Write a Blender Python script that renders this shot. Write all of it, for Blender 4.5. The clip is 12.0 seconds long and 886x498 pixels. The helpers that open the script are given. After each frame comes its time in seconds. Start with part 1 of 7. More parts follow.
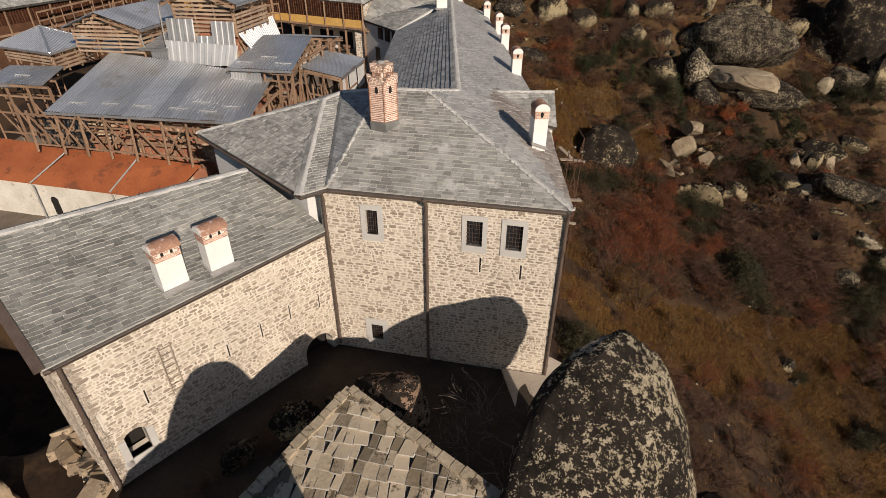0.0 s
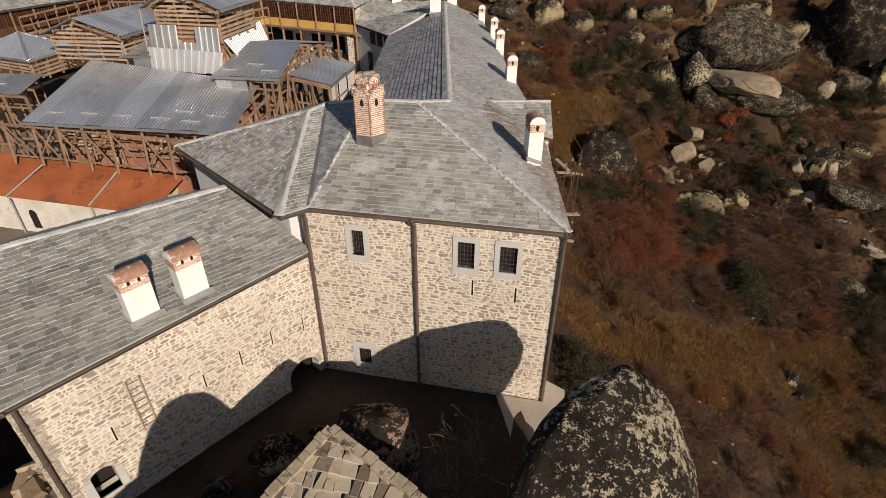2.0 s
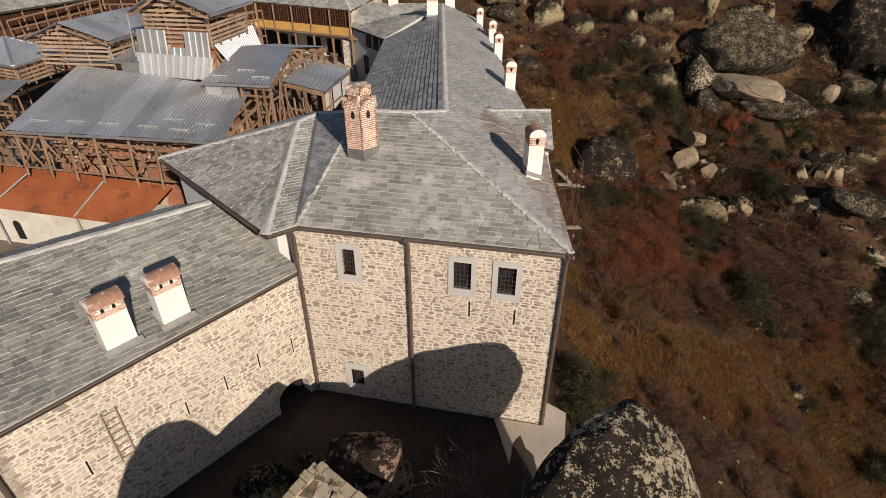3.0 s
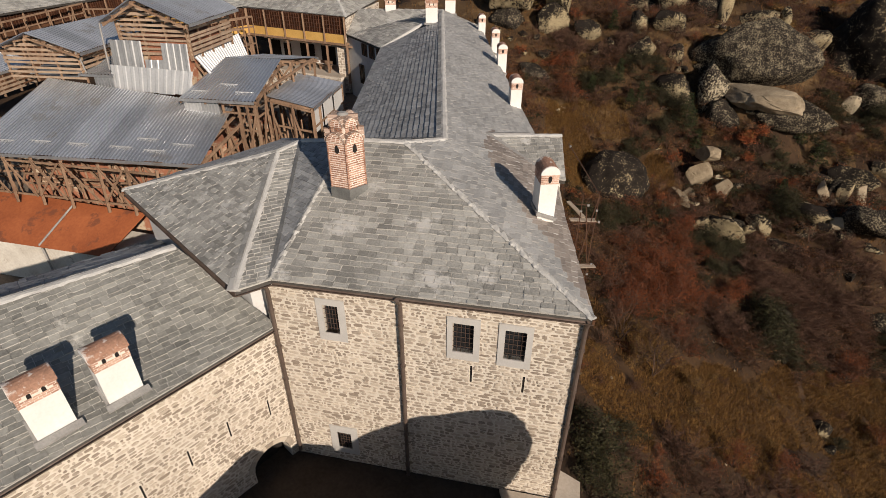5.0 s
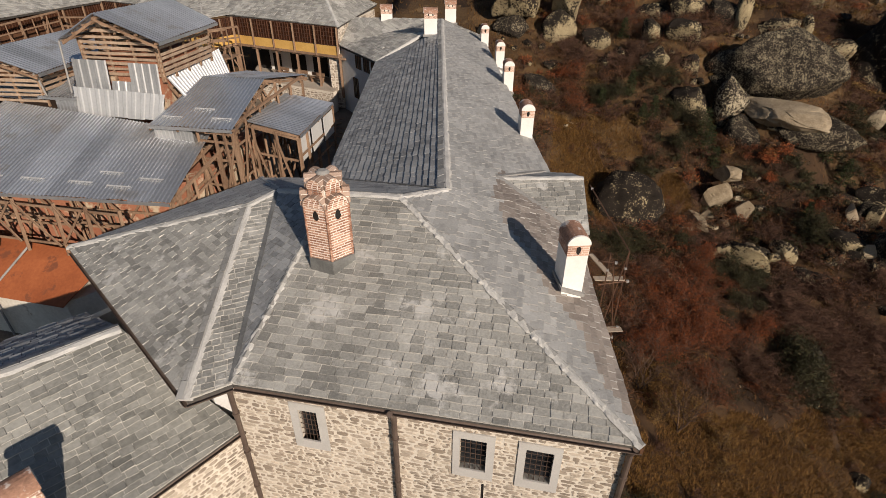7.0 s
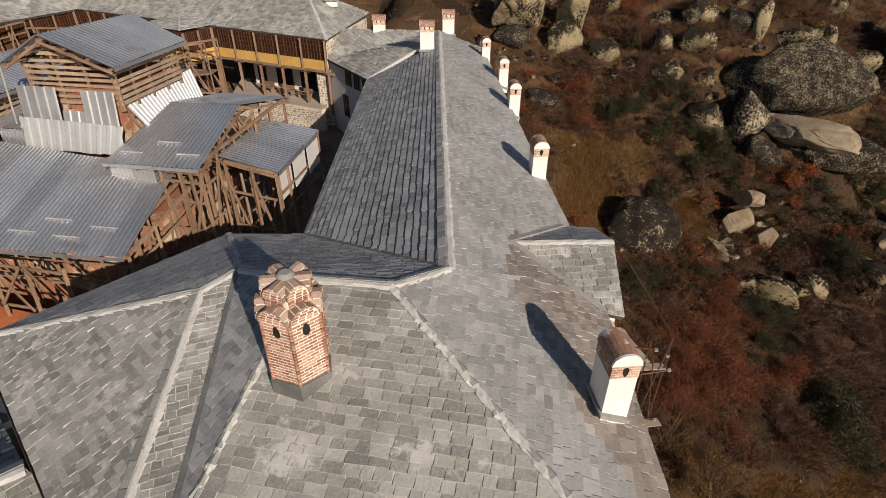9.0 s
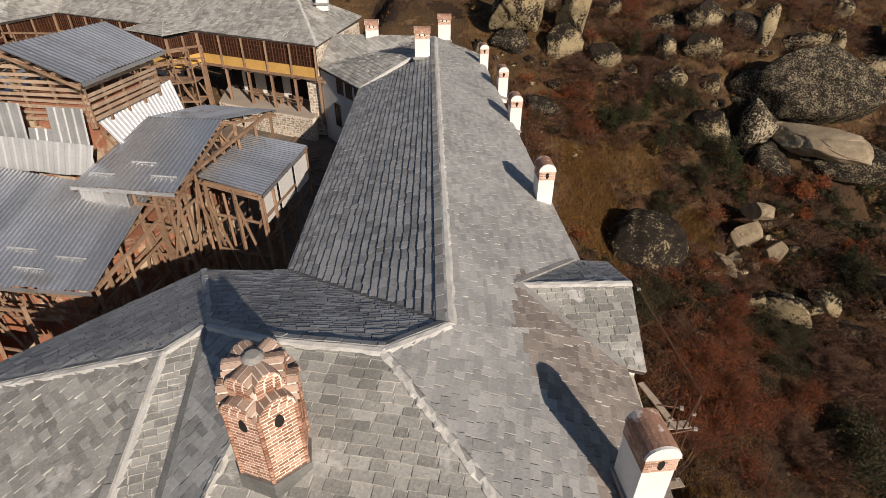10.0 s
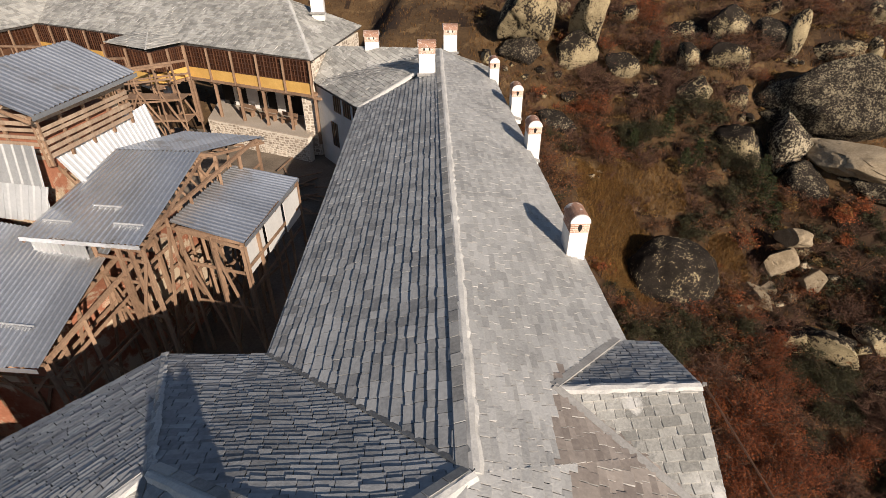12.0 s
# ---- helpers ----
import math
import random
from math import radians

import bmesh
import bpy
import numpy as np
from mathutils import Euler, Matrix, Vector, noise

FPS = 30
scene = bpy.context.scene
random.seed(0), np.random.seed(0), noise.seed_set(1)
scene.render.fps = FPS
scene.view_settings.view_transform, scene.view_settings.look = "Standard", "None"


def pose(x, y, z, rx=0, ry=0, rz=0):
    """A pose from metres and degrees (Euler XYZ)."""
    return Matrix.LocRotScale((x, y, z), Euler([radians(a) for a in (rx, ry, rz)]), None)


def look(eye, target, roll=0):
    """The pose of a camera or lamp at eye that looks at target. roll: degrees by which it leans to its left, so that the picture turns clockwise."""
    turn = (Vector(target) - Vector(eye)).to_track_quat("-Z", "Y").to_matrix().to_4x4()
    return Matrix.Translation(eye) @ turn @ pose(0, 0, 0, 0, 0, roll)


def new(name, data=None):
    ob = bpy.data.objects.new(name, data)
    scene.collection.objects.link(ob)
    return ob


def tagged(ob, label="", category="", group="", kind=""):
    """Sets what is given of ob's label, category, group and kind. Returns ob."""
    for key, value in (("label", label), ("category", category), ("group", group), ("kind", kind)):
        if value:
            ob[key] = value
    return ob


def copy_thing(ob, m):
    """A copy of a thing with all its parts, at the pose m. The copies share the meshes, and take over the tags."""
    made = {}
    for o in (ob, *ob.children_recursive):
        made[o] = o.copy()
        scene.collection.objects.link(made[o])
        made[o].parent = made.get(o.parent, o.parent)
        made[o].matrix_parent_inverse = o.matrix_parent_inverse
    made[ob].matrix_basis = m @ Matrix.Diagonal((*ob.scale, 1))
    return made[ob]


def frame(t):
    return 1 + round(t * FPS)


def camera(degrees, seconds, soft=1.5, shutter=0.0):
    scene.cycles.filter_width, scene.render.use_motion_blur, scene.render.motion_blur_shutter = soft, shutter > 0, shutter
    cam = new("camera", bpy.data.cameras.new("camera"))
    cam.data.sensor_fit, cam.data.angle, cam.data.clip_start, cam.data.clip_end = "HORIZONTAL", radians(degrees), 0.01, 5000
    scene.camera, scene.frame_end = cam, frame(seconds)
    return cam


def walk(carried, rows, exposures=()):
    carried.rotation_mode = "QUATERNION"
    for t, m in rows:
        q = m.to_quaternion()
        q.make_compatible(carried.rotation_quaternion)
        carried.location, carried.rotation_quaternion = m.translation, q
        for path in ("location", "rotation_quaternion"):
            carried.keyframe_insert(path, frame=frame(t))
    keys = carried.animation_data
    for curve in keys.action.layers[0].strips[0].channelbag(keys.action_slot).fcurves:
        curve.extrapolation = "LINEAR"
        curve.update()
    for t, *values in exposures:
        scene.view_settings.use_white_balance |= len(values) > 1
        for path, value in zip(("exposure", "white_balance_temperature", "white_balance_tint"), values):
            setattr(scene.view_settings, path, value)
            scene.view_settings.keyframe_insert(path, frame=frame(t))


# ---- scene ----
cam = camera(79.6, 12.0, soft=0.7)
PATH = [
    (0, (2.284, -2.987, 18.863), (1.932, -1.338, 17.789), 0.3),
    (0.5, (2.294, -2.722, 18.882), (1.946, -1.073, 17.806), 0.4),
    (1, (2.294, -2.388, 18.876), (1.948, -0.737, 17.802), 0.4),
    (1.5, (2.293, -1.915, 18.892), (1.946, -0.264, 17.818), 0.3),
    (2, (2.274, -1.4, 18.885), (1.929, 0.253, 17.814), 0.2),
    (2.5, (2.237, -0.779, 18.937), (1.895, 0.875, 17.866), 0.2),
    (3, (2.158, -0.109, 18.97), (1.816, 1.545, 17.898), 0.2),
    (5, (1.545, 3.209, 19.051), (1.202, 4.862, 17.979), 0.3),
    (5.5, (1.295, 4.217, 19.078), (0.95, 5.869, 18.005), 0.3),
    (6, (1.055, 5.196, 19.156), (0.711, 6.847, 18.081), 0.3),
    (6.5, (0.798, 6.266, 19.234), (0.457, 7.918, 18.159), 0.3),
    (7, (0.53, 7.283, 19.303), (0.193, 8.935, 18.228), 0.3),
    (7.2, (0.463, 7.796, 19.374), (0.125, 9.44, 18.286), 0.0),
    (9, (-0.514, 11.627, 19.528), (-0.838, 13.281, 18.451), 0.3),
    (9.5, (-0.77, 12.757, 19.573), (-1.09, 14.411, 18.495), 0.3),
    (10, (-1.028, 13.799, 19.63), (-1.335, 15.454, 18.55), 0.4),
    (10.5, (-1.275, 14.818, 19.664), (-1.582, 16.473, 18.584), 0.3),
    (11, (-1.518, 15.786, 19.638), (-1.83, 17.44, 18.558), 0.2),
    (11.5, (-1.816, 16.767, 19.647), (-2.129, 18.422, 18.567), 0.1),
    (12, (-2.106, 17.639, 19.633), (-2.421, 19.294, 18.555), -0.0),
]
walk(cam, [(t, look(eye, target, roll)) for t, eye, target, roll in PATH],
     exposures=[(0, 0.03), (6.5, 0.03), (9.0, 0.05), (10.0, 0.16), (11.0, 0.34), (12.0, 0.50)])

# ---- world and light ----
SUN_TO = Vector((0.60, -0.69, 0.42)).normalized()
world = bpy.data.worlds.new("world")
scene.world = world
world.use_nodes = True
wn = world.node_tree.nodes
sky = wn.new("ShaderNodeTexSky")
sky.sky_type = "NISHITA"
sky.sun_disc = False
sky.sun_elevation = math.asin(SUN_TO.z)
sky.sun_rotation = math.atan2(SUN_TO.x, SUN_TO.y)
sky.altitude = 1100
wn["Background"].inputs["Strength"].default_value = 0.06
world.node_tree.links.new(sky.outputs["Color"], wn["Background"].inputs["Color"])
sun_data = bpy.data.lights.new("sun", "SUN")
sun_data.energy = 5.0
sun_data.angle = radians(0.6)
sun_data.color = (1.0, 0.865, 0.73)
sun = new("sun", sun_data)
sun.matrix_world = look(SUN_TO * 60, (0, 0, 0))


# ---- materials ----
def hexless(c, k):
    return tuple(max(0.0, min(1.0, v * k)) for v in c) + (1,)


def surf(name, dark, light, big=1.2, small=14.0, rough=0.85, bump=0.25, metal=0.0, rand=0.25, spots=None, per="island", stretch=None, spec=0.3, spot_scale=2.5, spot_at=0.56):
    """A weathered surface: two scales of noise between two colours, a shift from piece to piece, fine relief and optional blotches."""
    m = bpy.data.materials.new(name)
    m.use_nodes = True
    nt = m.node_tree
    N, L = nt.nodes, nt.links
    bsdf = N["Principled BSDF"]
    co = N.new("ShaderNodeTexCoord")
    vec = co.outputs["Object"]
    if stretch:
        mp = N.new("ShaderNodeMapping")
        mp.inputs["Scale"].default_value = stretch
        L.new(vec, mp.inputs["Vector"])
        vec = mp.outputs["Vector"]
    n1 = N.new("ShaderNodeTexNoise")
    n1.inputs["Scale"].default_value = big
    n1.inputs["Detail"].default_value = 5
    n2 = N.new("ShaderNodeTexNoise")
    n2.inputs["Scale"].default_value = small
    n2.inputs["Detail"].default_value = 6
    n2.inputs["Roughness"].default_value = 0.65
    L.new(vec, n1.inputs["Vector"])
    L.new(vec, n2.inputs["Vector"])
    add = N.new("ShaderNodeMath")
    add.operation = "MULTIPLY_ADD"
    L.new(n1.outputs["Fac"], add.inputs[0])
    add.inputs[1].default_value = 0.55
    half = N.new("ShaderNodeMath")
    half.operation = "MULTIPLY"
    L.new(n2.outputs["Fac"], half.inputs[0])
    half.inputs[1].default_value = 0.45
    L.new(half.outputs[0], add.inputs[2])
    fac = add.outputs[0]
    if rand:
        src = N.new("ShaderNodeNewGeometry").outputs["Random Per Island"] if per == "island" else N.new("ShaderNodeObjectInfo").outputs["Random"]
        ra = N.new("ShaderNodeMath")
        ra.operation = "MULTIPLY_ADD"
        L.new(src, ra.inputs[0])
        ra.inputs[1].default_value = rand
        L.new(fac, ra.inputs[2])
        sh = N.new("ShaderNodeMath")
        sh.operation = "SUBTRACT"
        L.new(ra.outputs[0], sh.inputs[0])
        sh.inputs[1].default_value = rand / 2
        fac = sh.outputs[0]
    ramp = N.new("ShaderNodeValToRGB")
    ramp.color_ramp.elements[0].position = 0.33
    ramp.color_ramp.elements[1].position = 0.68
    ramp.color_ramp.elements[0].color = dark + (1,)
    ramp.color_ramp.elements[1].color = light + (1,)
    L.new(fac, ramp.inputs["Fac"])
    col = ramp.outputs["Color"]
    if spots:
        n3 = N.new("ShaderNodeTexNoise")
        n3.inputs["Scale"].default_value = spot_scale
        n3.inputs["Detail"].default_value = 8
        n3.inputs["Roughness"].default_value = 0.7
        L.new(vec, n3.inputs["Vector"])
        r3 = N.new("ShaderNodeValToRGB")
        r3.color_ramp.elements[0].position = spot_at
        r3.color_ramp.elements[1].position = spot_at + 0.06
        L.new(n3.outputs["Fac"], r3.inputs["Fac"])
        mx = N.new("ShaderNodeMix")
        mx.data_type = "RGBA"
        L.new(r3.outputs["Color"], mx.inputs["Factor"])
        L.new(col, mx.inputs["A"])
        mx.inputs["B"].default_value = spots + (1,)
        col = mx.outputs["Result"]
    L.new(col, bsdf.inputs["Base Color"])
    bsdf.inputs["Roughness"].default_value = rough
    bsdf.inputs["Metallic"].default_value = metal
    bsdf.inputs["Specular IOR Level"].default_value = spec
    if bump:
        b = N.new("ShaderNodeBump")
        b.inputs["Strength"].default_value = bump
        b.inputs["Distance"].default_value = 0.03
        L.new(n2.outputs["Fac"], b.inputs["Height"])
        L.new(b.outputs["Normal"], bsdf.inputs["Normal"])
    return m


M = {}
M["slate"] = surf("slate", (0.185, 0.181, 0.166), (0.43, 0.419, 0.386), 0.5, 16, 0.6, 0.6, rand=0.26, spots=(0.50, 0.487, 0.46), spot_scale=0.7, spot_at=0.565, spec=0.4)
# darker, cooler copy of the slate: shade painted into planes turned from the sun
M["slate_shade"] = surf("slate_shade", (0.160, 0.163, 0.166), (0.375, 0.380, 0.380), 0.45, 8, 0.55, 0.3, rand=0.24, spec=0.4)
M["slate_piece"] = surf("slate_piece", (0.185, 0.181, 0.166), (0.43, 0.419, 0.386), 0.5, 16, 0.6, 0.6, rand=0.26, spots=(0.50, 0.487, 0.46), spot_scale=0.7, spot_at=0.565, per="object", spec=0.4)
M["slate_shade_piece"] = surf("slate_shade_piece", (0.160, 0.163, 0.166), (0.375, 0.380, 0.380), 0.45, 8, 0.55, 0.3, rand=0.24, per="object", spec=0.4)
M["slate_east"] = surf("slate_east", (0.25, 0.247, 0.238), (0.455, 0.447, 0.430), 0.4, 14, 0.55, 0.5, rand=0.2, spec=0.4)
M["slate_east_piece"] = surf("slate_east_piece", (0.25, 0.247, 0.238), (0.455, 0.447, 0.430), 0.4, 14, 0.55, 0.5, rand=0.2, per="object", spec=0.4)
M["slate_wing"] = surf("slate_wing", (0.145, 0.144, 0.132), (0.34, 0.334, 0.305), 0.45, 8, 0.6, 0.4, rand=0.22, spots=(0.46, 0.45, 0.415), spot_scale=0.8, spot_at=0.62, spec=0.35)
M["slate_wing_piece"] = surf("slate_wing_piece", (0.145, 0.144, 0.132), (0.34, 0.334, 0.305), 0.45, 8, 0.6, 0.4, rand=0.22, per="object", spec=0.35)
M["slate_brown"] = surf("slate_brown", (0.20, 0.168, 0.146), (0.38, 0.33, 0.288), 0.5, 9, 0.6, 0.2, rand=0.22, spec=0.4)
# slate sides lightened: pale mortar plus a painted sunlit edge highlight
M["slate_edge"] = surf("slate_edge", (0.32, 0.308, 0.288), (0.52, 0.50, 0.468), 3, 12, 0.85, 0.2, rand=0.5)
# edges for those planes, darkened to draw the shade below each course
M["slate_shade_edge"] = surf("slate_shade_edge", (0.12, 0.122, 0.122), (0.30, 0.30, 0.295), 3, 12, 0.85, 0.2, rand=0.5)
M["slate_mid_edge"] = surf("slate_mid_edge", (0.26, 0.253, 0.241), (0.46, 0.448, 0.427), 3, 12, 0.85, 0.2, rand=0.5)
M["deck"] = surf("deck", (0.06, 0.055, 0.05), (0.12, 0.11, 0.10), 2, 12, 0.9, 0.1, rand=0)
M["mortar_cap"] = surf("mortar_cap", (0.36, 0.348, 0.328), (0.60, 0.585, 0.555), 1.5, 20, 0.9, 0.3, rand=0.2)
M["cap_slab"] = surf("cap_slab", (0.21, 0.206, 0.195), (0.44, 0.43, 0.405), 0.6, 12, 0.8, 0.3, rand=0.3, per="object")
M["mortar"] = surf("mortar", (0.52, 0.46, 0.385), (0.72, 0.65, 0.555), 0.6, 18, 0.95, 0.35, rand=0)
M["stone"] = surf("stone", (0.27, 0.220, 0.172), (0.53, 0.455, 0.37), 0.7, 14, 0.9, 0.7, rand=0.42)
M["stone_piece"] = surf("stone_piece", (0.27, 0.220, 0.172), (0.53, 0.455, 0.37), 0.7, 14, 0.9, 0.7, rand=0.42, per="object")
M["surround"] = surf("surround", (0.40, 0.38, 0.36), (0.52, 0.50, 0.47), 1.5, 20, 0.9, 0.15, rand=0.1)
M["plaster"] = surf("plaster", (0.66, 0.64, 0.60), (0.82, 0.80, 0.77), 1.0, 10, 0.9, 0.1, rand=0)
M["old_plaster"] = surf("old_plaster", (0.50, 0.45, 0.38), (0.74, 0.70, 0.62), 0.9, 7, 0.95, 0.3, rand=0, spots=(0.42, 0.36, 0.29), spot_scale=1.3, spot_at=0.6)
M["brick"] = surf("brick", (0.33, 0.185, 0.13), (0.56, 0.37, 0.28), 3, 30, 0.9, 0.3, rand=0.5)
M["brick_piece"] = surf("brick_piece", (0.26, 0.125, 0.080), (0.50, 0.30, 0.215), 3, 30, 0.9, 0.3, rand=0.5, per="object")
M["brick_shaft"] = surf("brick_shaft", (0.26, 0.125, 0.080), (0.50, 0.30, 0.215), 3, 30, 0.9, 0.3, rand=0.5)
M["brick_cap"] = surf("brick_cap", (0.24, 0.165, 0.125), (0.46, 0.335, 0.265), 3, 20, 0.9, 0.3, rand=0.4, per="object")
M["bedding"] = surf("bedding", (0.44, 0.42, 0.385), (0.60, 0.58, 0.54), 1.5, 20, 0.95, 0.3, rand=0)
M["brick_mortar"] = surf("brick_mortar", (0.66, 0.56, 0.48), (0.82, 0.73, 0.65), 3, 30, 0.95, 0.3, rand=0)
M["barrel"] = surf("barrel", (0.15, 0.085, 0.06), (0.45, 0.255, 0.175), 2.2, 14, 0.9, 0.4, rand=0.2, spots=(0.60, 0.53, 0.48), spot_scale=2.4, spot_at=0.53)
M["cement"] = surf("cement", (0.22, 0.21, 0.20), (0.36, 0.35, 0.33), 2, 16, 0.9, 0.2, rand=0)
M["lead"] = surf("lead", (0.15, 0.15, 0.145), (0.28, 0.28, 0.27), 2, 14, 0.5, 0.1, metal=0.5, rand=0)
M["copper"] = surf("copper", (0.095, 0.068, 0.055), (0.18, 0.135, 0.11), 2, 14, 0.5, 0.1, metal=0.3, rand=0)
M["timber"] = surf("timber", (0.118, 0.066, 0.040), (0.325, 0.212, 0.137), 1.0, 10, 0.85, 0.3, rand=0.5, stretch=(1, 1, 0.35))
M["timber_dark"] = surf("timber_dark", (0.045, 0.022, 0.012), (0.13, 0.06, 0.03), 1.0, 10, 0.8, 0.3, rand=0.3)
M["ochre"] = surf("ochre", (0.48, 0.27, 0.07), (0.68, 0.42, 0.13), 1.0, 12, 0.75, 0.15, rand=0.25)
M["sash"] = surf("sash", (0.036, 0.015, 0.009), (0.10, 0.043, 0.022), 1.0, 10, 0.75, 0.2, rand=0.3)
M["plank"] = surf("plank", (0.24, 0.19, 0.145), (0.42, 0.35, 0.28), 1.0, 12, 0.9, 0.3, rand=0.2)
M["iron"] = surf("iron", (0.045, 0.030, 0.024), (0.11, 0.070, 0.050), 4, 20, 0.6, 0.1, rand=0)
# near-black paint that stands in for the shade inside openings
M["opening_shade"] = surf("opening_shade", (0.012, 0.010, 0.009), (0.022, 0.018, 0.016), 4, 20, 0.9, 0, rand=0)
M["rust"] = surf("rust", (0.24, 0.066, 0.024), (0.40, 0.125, 0.046), 0.5, 6, 0.7, 0.1, rand=0, spots=(0.19, 0.065, 0.032), spot_scale=0.9, spot_at=0.56)
M["sheet"] = surf("sheet", (0.42, 0.43, 0.448), (0.66, 0.675, 0.70), 0.35, 8, 0.28, 0.05, metal=0.75, rand=0.22, per="object", spec=0.5, spots=(0.46, 0.445, 0.43), spot_scale=0.4, spot_at=0.58)
M["sheet_white"] = surf("sheet_white", (0.60, 0.605, 0.61), (0.78, 0.78, 0.78), 0.6, 8, 0.42, 0.05, metal=0.3, rand=0.1, per="object", spec=0.5)
M["sheet_new"] = surf("sheet_new", (0.44, 0.445, 0.45), (0.60, 0.60, 0.60), 0.6, 8, 0.42, 0.05, metal=0.3, rand=0.1, per="object", spec=0.5)
M["sheet_dull"] = surf("sheet_dull", (0.30, 0.303, 0.306), (0.45, 0.452, 0.455), 0.6, 8, 0.45, 0.05, metal=0.35, rand=0.3, per="object", spec=0.5)
M["board"] = surf("board", (0.20, 0.130, 0.088), (0.46, 0.345, 0.25), 1.0, 10, 0.9, 0.3, rand=0.5, stretch=(1, 1, 0.35))

def granite(name, dark, pale, at, soft=0.10, warm=None, coarse=0.55, fine=5.0, mix=(0.36, 0.38, 0.26), crust_up=0.045):
    """Granite under crusts of lichen: broad patches broken up by fine speckle; the cover differs from rock to rock and is thickest on top."""
    m = surf(name, dark[0], dark[1], 1.2, 11, 0.95, 1.0, rand=0)
    nt = m.node_tree
    N, L = nt.nodes, nt.links
    bsdf = N["Principled BSDF"]
    co = N.new("ShaderNodeTexCoord").outputs["Object"]
    bare = surf_mix(N, L, co, pale[0], pale[1], 1.1, 13)
    nz = []
    for sc, rg in ((coarse, 0.5), (fine, 0.62), (fine * 4.3, 0.6)):
        t = N.new("ShaderNodeTexNoise")
        t.inputs["Scale"].default_value = sc
        t.inputs["Detail"].default_value = 6
        t.inputs["Roughness"].default_value = rg
        L.new(co, t.inputs["Vector"])
        nz.append(t.outputs["Fac"])
    acc = None
    for src, k in zip(nz, mix):
        mm = N.new("ShaderNodeMath")
        mm.operation = "MULTIPLY_ADD"
        L.new(src, mm.inputs[0])
        mm.inputs[1].default_value = k
        if acc is None:
            mm.inputs[2].default_value = 0
        else:
            L.new(acc, mm.inputs[2])
        acc = mm.outputs[0]
    sh = N.new("ShaderNodeMath")
    sh.operation = "MULTIPLY_ADD"
    L.new(N.new("ShaderNodeObjectInfo").outputs["Random"], sh.inputs[0])
    sh.inputs[1].default_value = 0.035
    L.new(acc, sh.inputs[2])
    up = N.new("ShaderNodeSeparateXYZ")
    L.new(N.new("ShaderNodeTexCoord").outputs["Normal"], up.inputs[0])
    crust = N.new("ShaderNodeMath")
    crust.operation = "MULTIPLY_ADD"
    L.new(up.outputs["Z"], crust.inputs[0])
    crust.inputs[1].default_value = -crust_up
    L.new(sh.outputs[0], crust.inputs[2])
    rp = N.new("ShaderNodeValToRGB")
    rp.color_ramp.elements[0].position = at
    rp.color_ramp.elements[1].position = at + soft * 0.25
    L.new(crust.outputs[0], rp.inputs["Fac"])
    mx = N.new("ShaderNodeMix")
    mx.data_type = "RGBA"
    L.new(rp.outputs["Color"], mx.inputs["Factor"])
    L.new(bsdf.inputs["Base Color"].links[0].from_socket, mx.inputs["A"])
    L.new(bare, mx.inputs["B"])
    L.new(mx.outputs["Result"], bsdf.inputs["Base Color"])
    bsdf.inputs["Specular IOR Level"].default_value = 0.08
    bp = N.new("ShaderNodeBump")
    bp.inputs["Strength"].default_value = 1.0
    bp.inputs["Distance"].default_value = 0.10
    L.new(acc, bp.inputs["Height"])
    L.new(bp.outputs["Normal"], bsdf.inputs["Normal"])
    return m


def surf_mix(N, L, co, a, b, big, small):
    t1, t2 = N.new("ShaderNodeTexNoise"), N.new("ShaderNodeTexNoise")
    for t, sc in ((t1, big), (t2, small)):
        t.inputs["Scale"].default_value = sc
        t.inputs["Detail"].default_value = 5
        L.new(co, t.inputs["Vector"])
    ad = N.new("ShaderNodeMath")
    L.new(t1.outputs["Fac"], ad.inputs[0])
    L.new(t2.outputs["Fac"], ad.inputs[1])
    r = N.new("ShaderNodeValToRGB")
    r.color_ramp.elements[0].position = 0.36 * 1.0
    r.color_ramp.elements[1].position = 0.66
    hf = N.new("ShaderNodeMath")
    hf.operation = "MULTIPLY"
    L.new(ad.outputs[0], hf.inputs[0])
    hf.inputs[1].default_value = 0.5
    L.new(hf.outputs[0], r.inputs["Fac"])
    r.color_ramp.elements[0].color = a + (1,)
    r.color_ramp.elements[1].color = b + (1,)
    return r.outputs["Color"]


BLACK = ((0.010, 0.008, 0.007), (0.036, 0.029, 0.023))
CREAM = ((0.17, 0.130, 0.078), (0.39, 0.32, 0.195))
DULL = ((0.12, 0.10, 0.070), (0.28, 0.235, 0.16))
M["rock"] = granite("rock", BLACK, DULL, 0.546, soft=0.07, coarse=1.5, fine=7.0, mix=(0.22, 0.42, 0.36), crust_up=0.0)
M["rock_black"] = granite("rock_black", BLACK, CREAM, 0.592, soft=0.05, coarse=1.2, fine=5.0, mix=(0.26, 0.40, 0.34), crust_up=0.0)
M["rock_rose"] = granite("rock_rose", BLACK, ((0.15, 0.095, 0.068), (0.33, 0.235, 0.17)), 0.495, soft=0.08, coarse=0.8, fine=4.0, crust_up=0.01)
M["rock_split"] = surf("rock_split", (0.170, 0.130, 0.084), (0.40, 0.325, 0.225), 0.9, 9, 0.95, 0.6, rand=0.3)
M["rock_lichen"] = granite("rock_lichen", BLACK, ((0.20, 0.165, 0.11), (0.42, 0.36, 0.26)), 0.540, soft=0.05, coarse=0.35, fine=4.4, mix=(0.24, 0.44, 0.32), crust_up=0.0)
